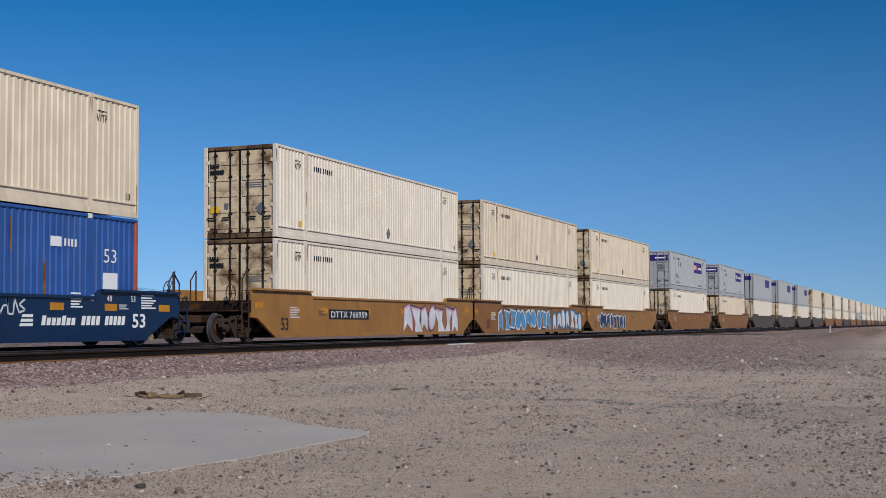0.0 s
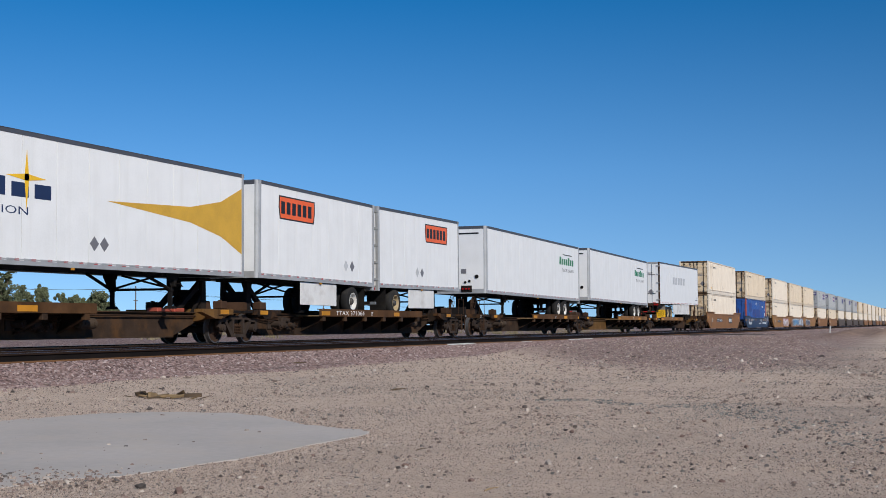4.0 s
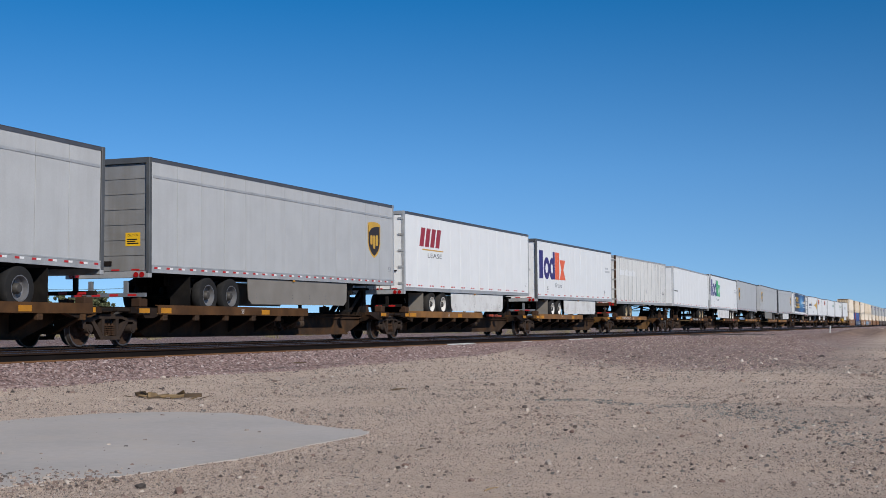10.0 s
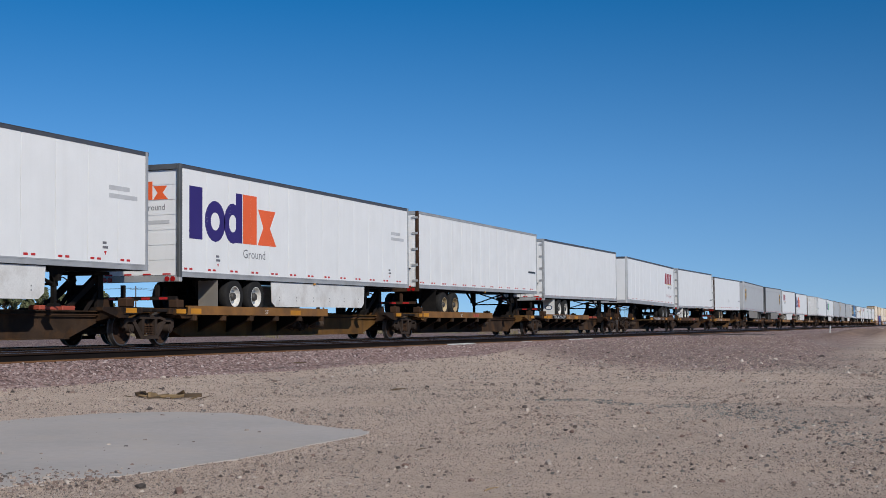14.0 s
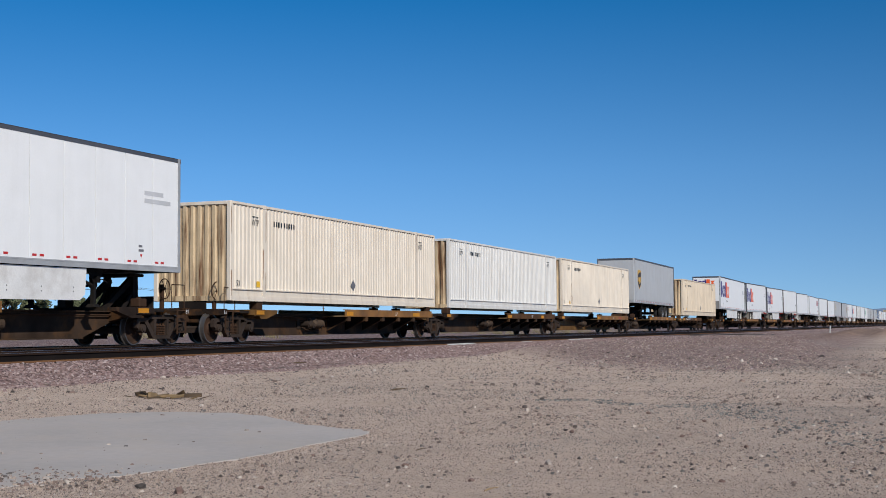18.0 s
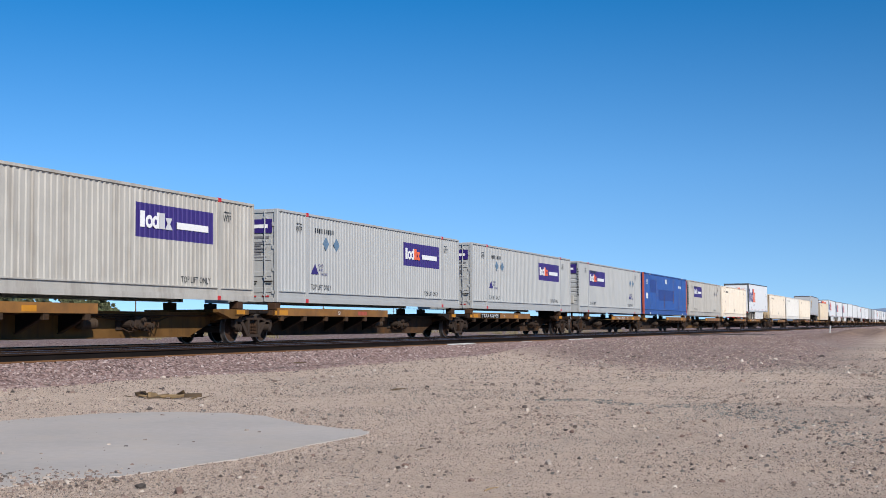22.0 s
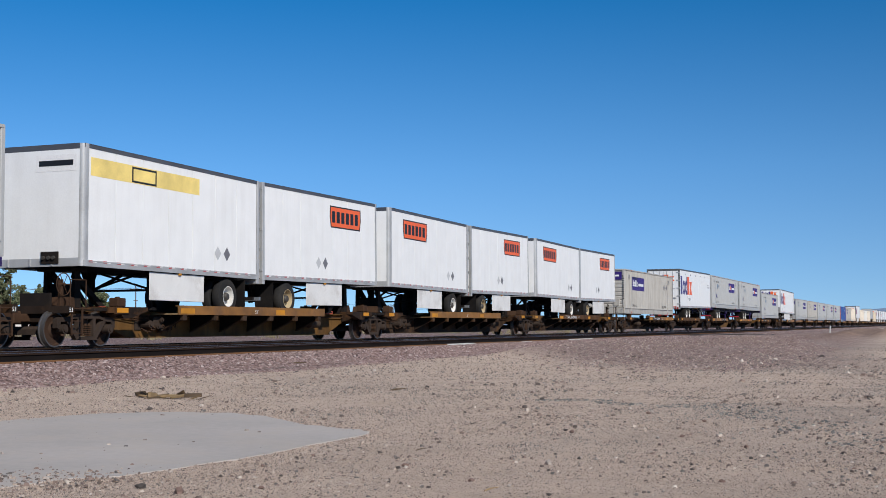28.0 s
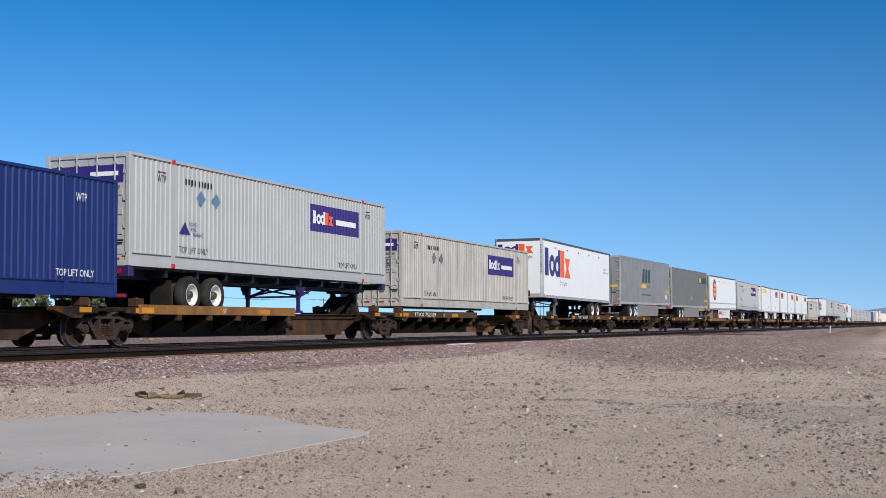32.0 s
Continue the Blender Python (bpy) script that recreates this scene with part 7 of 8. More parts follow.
def parcel(y, L, nose_back, seed, logo_left, **kw):
    t = trailer(y, L, nose_back, "dull silver van trailer with a gold and brown shield emblem", "silver", "alu", "alu_dark", z0=1.9, z1=4.9, rim="rim_grey", seed=seed, panel=1.22, rail_h=0.21, swing=False, rear_mat="slate_grey", frame="dark_frame", **kw)
    if kw.get("skirt"):
        g = Geo()
        g.box(1.2852, 1.298, 0.2, L - 0.2, 4.38, 4.45)
        part("belt_rail", g, "alu", t)
    shield(t, 1.52 if logo_left else L - 1.87, 3.5, 1.3, SIDE)
    lettering(t, "53'" if L > 15 else "48'" if L > 14 else "45'", "grey_v", 0.55 if logo_left else L - 0.6, 2.55 if logo_left else 2.4, 0.17, SIDE)
    if not nose_back:
        bx("caution_sign", "yellow_v", t, 0.55, 1.0, 0.048, 0.054, 2.6, 2.95)
        lettering(t, "CAUTION", "black_v", 0.6, 2.85, 0.06, 0.0475, 0.34, True)
        bars(t, "black_v", 0.6, 0.95, 2.64, 2.8, 3, 0.0475, rear=True)
    return t


def pup(y, nose_back, seed, faded=False):
    t = trailer(y, 8.55, nose_back, "short white pup trailer with " + ("a faded yellow band" if faded else "an orange plaque emblem"), "white", "alu", "alu_dark", z0=1.9, z1=4.86, skirt=None, rim="rim_rust" if seed % 2 else "rim_white", seed=seed, tandem=(1.7, 1.7))
    L = 8.55
    if faded:
        bx("faded_band", "yellow_fade", t, SIDE, SIDE + 0.002, 0.3, 5.2, 4.1, 4.55)
        bx("emblem", "black_v", t, SIDE + 0.002, SIDE + 0.004, 2.0, 3.1, 4.12, 4.52)
        bx("emblem_field", "yellow_fade", t, SIDE + 0.004, SIDE + 0.006, 2.06, 3.04, 4.17, 4.47)
        bx("emblem_panel", "tape_white", t, -0.1, 1.1, -0.005, 0.0, 4.2, 4.6)
        bars(t, "black_v", 0.0, 1.0, 4.28, 4.52, 1, -0.006, rear=True)
    else:
        a = 1.35 if nose_back else 4.66
        plaque(t, a, a + 2.45, 3.78, 4.52, SIDE)
    for k in range(2):
        diamond(t, 3.8 + 0.5 * k if not nose_back else 6.2 + 0.5 * k, 2.55, 0.2, "grey_v" if k else "faint_v", SIDE, w=0.18)
    ya = 3.0
    s0, s1 = (ya, L - 2.9) if not nose_back else (2.9, L - ya)
    bx("side_skirt", "skirt", t, 1.22, 1.245, s0, s1, 1.15, 1.88, 0.01)
    return t

# ---- the consist, from the far end backwards ----
ZS, ZC = 1.22, 2.02       # container floors: on a spine car, on a chassis
WELL_LO, WELL_HI = 0.30, 3.235

# far double stacks
FAR = [("tan", "tan_pale"), ("tan", "tan_pale"), ("tan_pale", "tan_pale"), ("tan_pale", "tan_pale"), ("tan", "tan_pale"), ("tan_pale", "grey"), ("tan", "tan_pale")]
for i in range(16):
    y = 216.3 + 23.7 * i
    hi, lo = FAR[i % 7]
    well_car(y, "well_dark" if i % 3 == 0 else "well_brown", far=True, seed=i)
    container(y, WELL_LO, lo, "pale corrugated container in a well car", True, "tan_door", far=True, seed=i)
    container(y, WELL_HI, hi, "tan corrugated container stacked on another", True, "tan_door", far=True, seed=i + 40)

for i, y in enumerate((192.6, 168.9, 145.2, 121.5, 97.9)):
    near = i >= 3
    well_car(y, "well_brown" if near else "well_dark", far=not near, seed=i)
    container(y, WELL_LO, "tan_pale" if i != 3 else "tan", "pale corrugated container in a well car", True, "tan_door", far=not near, seed=i)
    container(y, WELL_HI, "grey", "grey corrugated container with a purple panel, stacked", True, far=not near, logo="right" if near else "multi", seed=i)

w3 = well_car(73.9, "well_ochre", -1.55, 17.85, seed=3)
w2 = well_car(54.55, "well_brown", -1.6, 17.75, (True, False), seed=2)
w1 = well_car(35.2, "well_ochre", -1.7, 17.75, (True, False), seed=1, mark="DTTX 766959")
graffiti(0, w1, 5, 9.85, 15.8, 0.2, 1.26, ("navy_v", "pink", "wspray"))
graffiti(0, w2, 8, 1.7, 10.3, 0.22, 1.26, ("black_v", "wspray", "lblue"))
graffiti(0, w2, 9, 10.6, 16.6, 0.22, 1.26, ("navy_v", "lblue", "wspray"))
graffiti(0, w3, 11, 1.4, 8.2, 0.22, 1.2, ("black_v", "wspray", "navy_v"))
for i, y in enumerate((73.9, 54.55, 35.2)):
    container(y, WELL_LO, "tan_pale", "pale cream corrugated container in a well car", True, "tan_door", seed=20 + i)
    container(y, WELL_HI, "tan_pale" if i == 2 else "tan", "weathered tan corrugated container with stained doors, stacked", True, "tan_door", seed=30 + i)

w0 = well_car(11.7, "well_blue", low=0.22, mark="FEC 74153", seed=4)
slanted(w0, 1.6, 0.54, 0.16, 1.45, "tape_white", 1.4035, n=10, lean=0.1)
patch(w0, oval(1.25, 0.62, 0.18, 0.17), "tape_white", 1.4035, "emblem")
bars(w0, "tape_white", 1.7, 2.7, 0.38, 0.48, 1, 1.4035)
slanted(w0, 12.25, 0.52, 0.22, 1.25, "tape_white", 1.4035, n=7, lean=0.2)
slanted(w0, 13.7, 0.52, 0.22, 0.75, "tape_white", 1.4035, n=4, lean=0.2)
slanted(w0, 14.62, 0.52, 0.22, 0.85, "tape_white", 1.4035, n=5, lean=0.2)
g = Geo()
for k in range(3):
    g.prism([(11.5 + k * 0.04, 0.5 + k * 0.1), (11.95, 0.5 + k * 0.1), (11.97, 0.565 + k * 0.1), (11.53 + k * 0.04, 0.565 + k * 0.1)], "x", 1.4035, 1.4065)
part("emblem", g, "tape_white", w0)
lettering(w0, "53", "tape_white", 15.75, 0.46, 0.34, 1.4035, 0.6, bold=0.02)
for a, tx in ((14.0, "45"), (14.7, "48"), (15.7, "53")):
    lettering(w0, tx, "tape_white", a, 1.1, 0.15, 1.4035)
bars(w0, "tape_white", 13.3, 13.75, 0.92, 1.3, 6, 1.4035)
bars(w0, "tape_white", 16.15, 16.8, 0.92, 1.3, 6, 1.4035)
bars(w0, "faint_v", 15.2, 15.6, 0.9, 1.04, 3, 1.4035)
g = Geo()
tag = [(10.5, 1.12), (10.62, 0.78), (10.78, 1.12), (10.88, 0.78), (10.98, 0.95), (11.12, 0.96), (11.1, 1.12), (11.13, 0.78), (11.3, 0.76), (11.34, 1.1), (11.5, 0.8), (11.7, 0.86), (11.5, 0.98), (11.68, 1.1)]
for p, q in zip(tag, tag[1:]):
    d = Vector((q[0] - p[0], q[1] - p[1])).normalized() * 0.022
    g.prism([(p[0] - d.y, p[1] + d.x), (p[0] + d.y, p[1] - d.x), (q[0] + d.y, q[1] - d.x), (q[0] - d.y, q[1] + d.x)], "x", 1.4025, 1.4045)
part("graffiti", g, "wspray", w0)
bars(w0, "tape_white", 9.13, 10.4, 0.52, 0.68, 1, 1.4035)
container(11.7, WELL_LO, "blue", "scuffed blue corrugated container with faded red posts", True, post_mat="red_post", cast_mat="white_cont", seed=51)
container(11.7, WELL_HI, "tan", "rust-stained tan corrugated container stacked on a blue one", True, "tan_door", seed=52)
wm = well_car(-12.05, "well_brown", mark="DTTX 646290", seed=6)
bx("logo_panel", "black_v", wm, 1.402, 1.4045, 10.5, 12.55, 0.58, 1.14)
slanted(wm, 10.65, 0.72, 0.3, 1.8, "wspray", 1.405, n=3, lean=0.05)
container(-12.05, WELL_LO, "tan_pale", "cream corrugated container in a brown well car", True, "tan_door", seed=53)
container(-12.05, WELL_HI, "tan_pale", "cream corrugated container with rust-stained doors, stacked", True, "tan_door", seed=54)

# loads on spine cars; each set is one articulated car: (rear, length, deck, hitches) for each platform
SETS = []


def deck_of(nose_back, L):
    return ((L - 9.0, L - 0.4),) if nose_back else ((0.45, 9.0),)


def hitch_of(nose_back, L, top=1.9):
    return ((0.95, 1, top),) if nose_back else ((L - 0.95, -1, top),)


# container platforms whose wheel deck lies towards the front
FORWARD = (-504.3, -521.5, -539.3, -576.35, -593.4, -610.65, -627.85, -806.5)


def load(y, L, nose_back, trailer_on=True, mark="", top=1.9):
    return (y, L, deck_of(nose_back, L) if trailer_on else ((7.7, 15.75),) if y in FORWARD else ((0.0, 8.5),), hitch_of(nose_back, L, top) if trailer_on else (), mark)


# car of three
t = trailer(-33.65, 16.15, False, "white van trailer with a faded grey emblem and patched side", "white_bright", "white", "alu_dark", z0=2.03, z1=5.1, skirt="skirt", rim="rim_rust", seed=1, rust="rust", tandem=(3.1, 4.35))
slanted(t, 5.0, 3.55, 0.55, 5.2, "faint_v", SIDE, n=5)
lettering(t, "53'", "grey_v", 15.2, 2.5, 0.15, SIDE)
bars(t, "grey_v", 14.8, 15.75, 2.36, 2.46, 1, SIDE)
diamond(t, 0.65, 2.9, 0.22, "grey_v", 0.018, True, 0.22)
bars(t, "grey_v", 0.35, 0.95, 4.1, 4.35, 2, 0.018, rear=True)
bx("caution_flap", "yellow_v", t, 0.62, 1.28, 2.0, 2.03, 1.0, 1.6, 0.01)
lettering(t, "WIDE", "black_v", 0.7, 1.25, 0.15, 1.997, 0.5, True)
lettering(t, "CAUTION", "black_v", 0.72, 1.45, 0.08, 1.997, 0.45, True)
lettering(t, "TURNS", "black_v", 0.76, 1.1, 0.08, 1.997, 0.38, True)
for y, sd_ in ((-54.0, 2), (-72.4, 3)):
    t = trailer(y, 16.15, True, "white van trailer with a dark green lease emblem", "white", "alu", "alu_dark", z1=4.9, rim="rim_white", seed=sd_, tandem=(2.9, 4.15))
    e = slanted(t, 12.1, 3.75, 0.42, 2.9, "pgreen", SIDE, n=7, lean=0.15)
    bx("emblem_bar", "black_v", t, SIDE, SIDE + 0.003, 12.8, 14.6, 4.28, 4.33)
    lettering(t, "TRAILER LEASING", "black_v", 12.55, 3.38, 0.17, SIDE, 2.4)
    for k in range(7):
        bx("emblem", "pgreen", t, -0.98 + k * 0.14, -0.88 + k * 0.14, -0.004, 0.0, 4.12, 4.3)
    lettering(t, "TRAILER LEASING", "black_v", -0.9, 4.0, 0.07, -0.003, 0.9, True)
    bars(t, "black_v", 0.0, 0.95, 4.5, 4.63, 1, -0.003, rear=True)
    bx("vent", "grey_v", t, 0.1, 0.35, -0.012, 0.0, 2.75, 2.95, 0.01)
    part("socket", Geo().cyl((0.85, -0.03, 2.6), (0.85, 0.0, 2.6), 0.09, 14).cyl((0.3, -0.03, 2.35), (0.3, 0.0, 2.35), 0.06, 12).cyl((0.5, -0.03, 2.4), (0.5, 0.0, 2.4), 0.06, 12), "under", t)
SETS.append([load(-33.65, 16.15, False), load(-54.0, 16.15, True), load(-72.4, 16.15, True)])

# twin pups and two vans
pup(-84.35, False, 5)
pup(-93.3, True, 6)
t = trailer(-110.15, 16.15, False, "white van trailer with a navy emblem and yellow star", "white", "alu", "alu_dark", rim="rim_white", seed=7, z1=4.86)
slanted(t, 1.96, 3.36, 0.42, 5.5, "navy_v", SIDE, n=7, lean=0.0)
for q in ([(6.4, 3.1), (6.48, 3.8), (6.4, 4.45), (6.32, 3.8)], [(5.7, 3.82), (6.4, 3.9), (7.1, 3.82), (6.4, 3.74)]):
    patch(t, q, "yellow_v", SIDE + 0.001, "star")
lettering(t, "TRANSPORTATION", "navy_v", 1.96, 2.97, 0.18, SIDE, 4.5)
patch(t, [(9.4, 3.53), (13.2, 3.25), (14.8, 2.95), (15.95, 2.5), (15.95, 4.42), (14.8, 3.95), (13.2, 3.68)], "gold", SIDE, "swoosh")
for k in (0.0, 0.4):
    diamond(t, 8.9 + k, 2.45, 0.18, "grey_v", SIDE, w=0.18)
    diamond(t, -0.9 + k, 2.35, 0.22, "grey_v", 0.018, True, 0.22)
t = trailer(-130.1, 16.15, True, "van trailer with a blue advertising panel and white nose", "white", "alu", "alu_dark", rim="rim_rust", seed=8, z1=4.88)
e = bx("advert_panel", "advert", t, SIDE, SIDE + 0.003, 0.2, 15.95, 2.22, 4.74)
g = Geo()
rk = random.Random(4)
for k in range(30):
    a = 8.2 + k * 0.18
    g.box(SIDE + 0.009, SIDE + 0.011, a, a + 0.1 + 0.06 * rk.random(), 2.55, 2.8 + 0.95 * rk.random() * math.exp(-((k - 12) / 10.0) ** 2))
part("skyline", g, "blue_glow", e)
for x0, zz, hh, m_, tx, ww in ((0.42, 2.8, 1.5, "tape_white", "LTL", 1.8), (2.4, 3.62, 0.66, "yellow_v", "TORONTO", 3.2), (2.5, 2.8, 0.62, "yellow_v", "LOS ANGELES", 4.5)):
    lettering(e, tx, m_, x0, zz, hh, SIDE + 0.012, ww, bold=0.022)
slanted(e, 11.4, 3.5, 0.36, 3.9, "tape_white", SIDE + 0.009, n=7, lean=0.0)
lettering(e, "TRANSPORTATION", "tape_white", 11.95, 3.25, 0.13, SIDE + 0.009, 3.2)
bars(e, "tape_white", 11.95, 15.4, 2.88, 3.05, 1, SIDE + 0.009)
for q in ([(14.6, 3.4), (14.66, 3.8), (14.6, 4.4), (14.54, 3.8)], [(14.2, 3.82), (14.6, 3.88), (15.0, 3.82), (14.6, 3.76)], [(9.9, 3.8), (9.94, 4.05), (9.9, 4.35), (9.86, 4.05)]):
    patch(e, q, "yellow_v", SIDE + 0.011, "star")
for k in ((-0.95, 3.3), (-0.95, 2.45), (-0.55, 2.45)):
    diamond(t, k[0], k[1], 0.18, "grey_v", -0.003, True, 0.18)
lettering(t, "1010", "black_v", -0.6, 4.55, 0.1, -0.002, None, True)
SETS.append([(-93.3, 17.5, ((4.2, 13.2),), ((0.95, 1, 1.95), (16.55, -1, 1.95)), "TTAX 371064"), load(-110.15, 16.15, False), load(-130.1, 16.15, True, mark="TTAX 371064")])

parcel(-149.65, 16.15, False, 11, False, skirt="skirt")
parcel(-167.2, 16.15, True, 12, True, skirt="skirt_grey")
parcel(-185.25, 14.63, True, 13, True)
express(-201.65, 16.15, True, 14, "green", label="white van trailer with a large purple and green emblem")
t = trailer(-219.0, 16.15, True, "plain white sheet-and-post van trailer with rusty wheels", "white", "alu", "alu", rim="rim_rust", seed=15, tape="red")
bars(t, "black_v", 0.55, 1.9, 2.95, 3.1, 1, SIDE)
for k in (0, 0.24):
    bars(t, "black_v", -0.6, 0.0, 3.75 - k, 3.9 - k, 1, -0.003, rear=True)
patch(t, [(-0.7, 4.12), (-0.1, 4.12), (-0.2, 4.24), (-0.8, 4.24)], "black_v", -0.001, "emblem", True)
SETS.append([load(-149.65, 16.15, False, mark=""), load(-167.2, 16.15, True), load(-185.25, 14.63, True), load(-201.65, 16.15, True, mark="TTX"), load(-219.0, 16.15, True, mark="TTAX 653910")])

t = trailer(-237.8, 16.15, False, "chalky white ribbed van trailer with a rusted corner post", "white_ribbed", "alu", "alu", ribs=False, rim="rim_rust", seed=16, tape="red", rust="rust")
for yy in (1.2, 2.4, 3.6, 4.8, 6.0, 7.22, 8.45, 9.69, 10.94, 12.15, 12.46, 13.08, 13.39, 14.07, 14.63, 15.02, 15.39, 15.75):
    bx("seam_strip", "seam", t, 1.2852, 1.293, yy - 0.045, yy + 0.045, 2.07, 4.76)
slanted(t, 1.2, 3.7, 0.4, 4.6, "white_bright", SIDE + 0.001, n=10, lean=0.0)
diamond(t, 9.1, 2.75, 0.22, "faint_v", SIDE, w=0.2)
bars(t, "black_v", 0.1, 1.05, 3.4, 3.7, 2, 0.018, rear=True)
bars(t, "grey_v", 14.7, 15.3, 2.55, 2.8, 2, SIDE + 0.002)
express(-254.95, 16.15, False, 17)
t = trailer(-272.35, 16.15, False, "clean white van trailer with a red slanted lease emblem", "white_bright", "alu", "alu_dark", skirt="skirt", rim="rim_white", seed=18, tape="red")
slanted(t, 1.6, 3.62, 0.75, 2.3, "red", SIDE, n=4, lean=0.3)
bx("emblem_bar", "gold", t, SIDE, SIDE + 0.003, 1.9, 4.2, 3.48, 3.53)
lettering(t, "LEASE", "black_v", 2.45, 3.2, 0.18, SIDE, 1.6)
lettering(t, "53'", "grey_v", 15.4, 2.3, 0.16, SIDE)
parcel(-289.4, 16.15, False, 19, False, skirt="skirt_grey")
parcel(-307.5, 16.15, True, 20, True, skirt="skirt_grey")
SETS.append([load(-237.8, 16.15, False, mark="TTAX 653150"), load(-254.95, 16.15, False), load(-272.35, 16.15, False), load(-289.4, 16.15, False), load(-307.5, 16.15, True, mark="TTAX 653150")])

t = trailer(-326.4, 16.15, False, "plain white van trailer with a dented rail and rust", "white_bright", "white", "alu_dark", z1=4.84, rim="rim_rust", seed=21, tape="red", rust="rust")
diamond(t, 8.6, 2.7, 0.24, "faint_v", SIDE, w=0.2)
lettering(t, "53'", "grey_v", 15.3, 2.45, 0.15, SIDE)
bars(t, "grey_v", 14.9, 15.8, 2.68, 2.78, 1, SIDE)
t = trailer(-343.85, 16.15, False, "plain white van trailer with grey rails", "white", "alu", "alu_dark", rim="rim_white", seed=22)
bars(t, "black_v", 14.8, 15.9, 2.5, 2.64, 1, SIDE)
bars(t, "black_v", -1.0, -0.3, 2.6, 2.95, 2, 0.018, rear=True)
t = trailer(-361.65, 16.15, True, "white van trailer with a red lease emblem at its tail", "white_bright", "alu", "alu_dark", rim="rim_grey", seed=23, tape="red", z1=4.87, rail_h=0.24)
slanted(t, 12.5, 3.52, 0.78, 2.5, "red", SIDE, n=4, lean=0.3)
bx("emblem_bar", "gold", t, SIDE, SIDE + 0.003, 13.1, 15.2, 3.48, 3.53)
lettering(t, "LEASE", "black_v", 13.6, 3.2, 0.17, SIDE, 1.5)
lettering(t, "Air Ride Equipped", "red", 13.0, 2.55, 0.2, SIDE, 2.0)
bx("vent", "under", t, -0.55, -0.35, -0.01, 0.0, 3.85, 4.15, 0.01)
SETS.append([load(-326.4, 16.15, False, mark="TTAX 355084"), load(-343.85, 16.15, False, mark="TTX"), load(-361.65, 16.15, True, mark="TTAX 355084")])

trailer(-380.6, 16.15, False, "plain white van trailer with pale doors", "white", "alu", "alu_dark", z0=1.91, z1=4.97, rim="rim_white", seed=24)
t = trailer(-397.9, 16.15, False, "plain white sheet-and-post van trailer", "white", "alu", "alu", z0=1.97, z1=5.0, rim="rim_rust", seed=25, tape="red", rust="rust")
bars(t, "black_v", 14.6, 15.8, 2.95, 3.12, 1, SIDE)
express(-414.9, 16.15, False, 26)
express(-432.45, 16.15, False, 27)
express(-450.15, 16.15, True, 28)
SETS.append([load(-380.6, 16.15, False, mark="TTAX 753237"), load(-397.9, 16.15, False, mark="TTX"), load(-414.9, 16.15, False), load(-432.45, 16.15, False), load(-450.15, 16.15, True, mark="TTAX 753237")])

container(-469.1, ZS, "tan", "cream corrugated container on a spine car", False, end_mat="tan_end", seed=61)
parcel(-486.4, 13.7, True, 29, True)
container(-504.3, ZS, "tan_pale", "cream corrugated container with rusty end wall", False, end_mat="tan_end", seed=62)
container(-521.5, ZS, "white_cont", "white corrugated container with rust runs", False, end_mat="tan_end", seed=63)
container(-539.3, ZS, "tan_pale", "cream corrugated container with rust-streaked end wall", False, end_mat="tan_end", seed=64)
SETS.append([load(-469.1, 16.15, False, False, "TTAX 555131"), load(-486.4, 13.7, True), load(-504.3, 16.15, False, False, "TTX"), load(-521.5, 16.15, False, False), load(-539.3, 16.15, False, False)])

express(-558.0, 16.15, False, 30)
container(-576.35, ZS, "tan_pale", "cream corrugated container with heavy rust on its end", False, end_mat="tan_end", seed=65)
container(-593.4, ZS, "grey_old", "aged grey corrugated container with a peeling purple panel", False, logo="left", cast_mat="red_post", seed=66)
container(-610.65, ZS, "blue", "blue corrugated container with faded red corner posts", False, post_mat="red_post", cast_mat="white_cont", seed=67)
container(-627.85, ZS, "grey", "light grey corrugated container with a purple panel", False, logo="left", cast_mat="tape_red", seed=68)
SETS.append([load(-558.0, 16.15, False, mark="TTAX 555029"), load(-576.35, 16.15, False, False), load(-593.4, 16.15, False, False, "TTX"), load(-610.65, 16.15, False, False), load(-627.85, 16.15, False, False, "TTAX 555029")])

for y, m_, sd_ in ((-645.85, "grey", 69), (-663.65, "grey", 70), (-681.25, "grey_old", 71), (-698.85, "grey", 72)):
    container(y, ZS, m_, ("light" if m_ == "grey" else "aged") + " grey corrugated container with a purple panel and doors", True, logo="right", cast_mat="tape_red", seed=sd_)
express(-718.15, 16.15, True, 31)
SETS.append([load(-645.85, 16.15, False, False, "TTAX 556958"), load(-663.65, 16.15, False, False, "TTX"), load(-681.25, 16.15, False, False), load(-698.85, 16.15, False, False), load(-718.15, 16.15, True, mark="TTAX 556958")])

container(-737.1, ZS, "grey", "light grey corrugated container with a purple panel and doors", True, logo="right", cast_mat="tape_red", seed=73)
for y, sd_ in ((-754.7, 74), (-772.0, 75)):
    chassis(y)
    container(y, ZC, "grey", "light grey corrugated container on a purple chassis", True, logo="right", cast_mat="tape_red", seed=sd_)
express(-787.35, 14.63, False, 32, word="Freight", skirt=None, legs="gear_blue")
container(-806.5, ZS, "grey_old", "aged grey corrugated container with a peeling purple panel", False, logo="left", cast_mat="red_post", seed=76)
SETS.append([load(-737.1, 16.15, False, False, "TTAX 654241"), load(-754.7, 16.15, False, top=1.75, mark="TTX"), load(-772.0, 16.15, False, top=1.75), load(-787.35, 14.63, False), load(-806.5, 16.15, False, False, "TTAX 654241")])

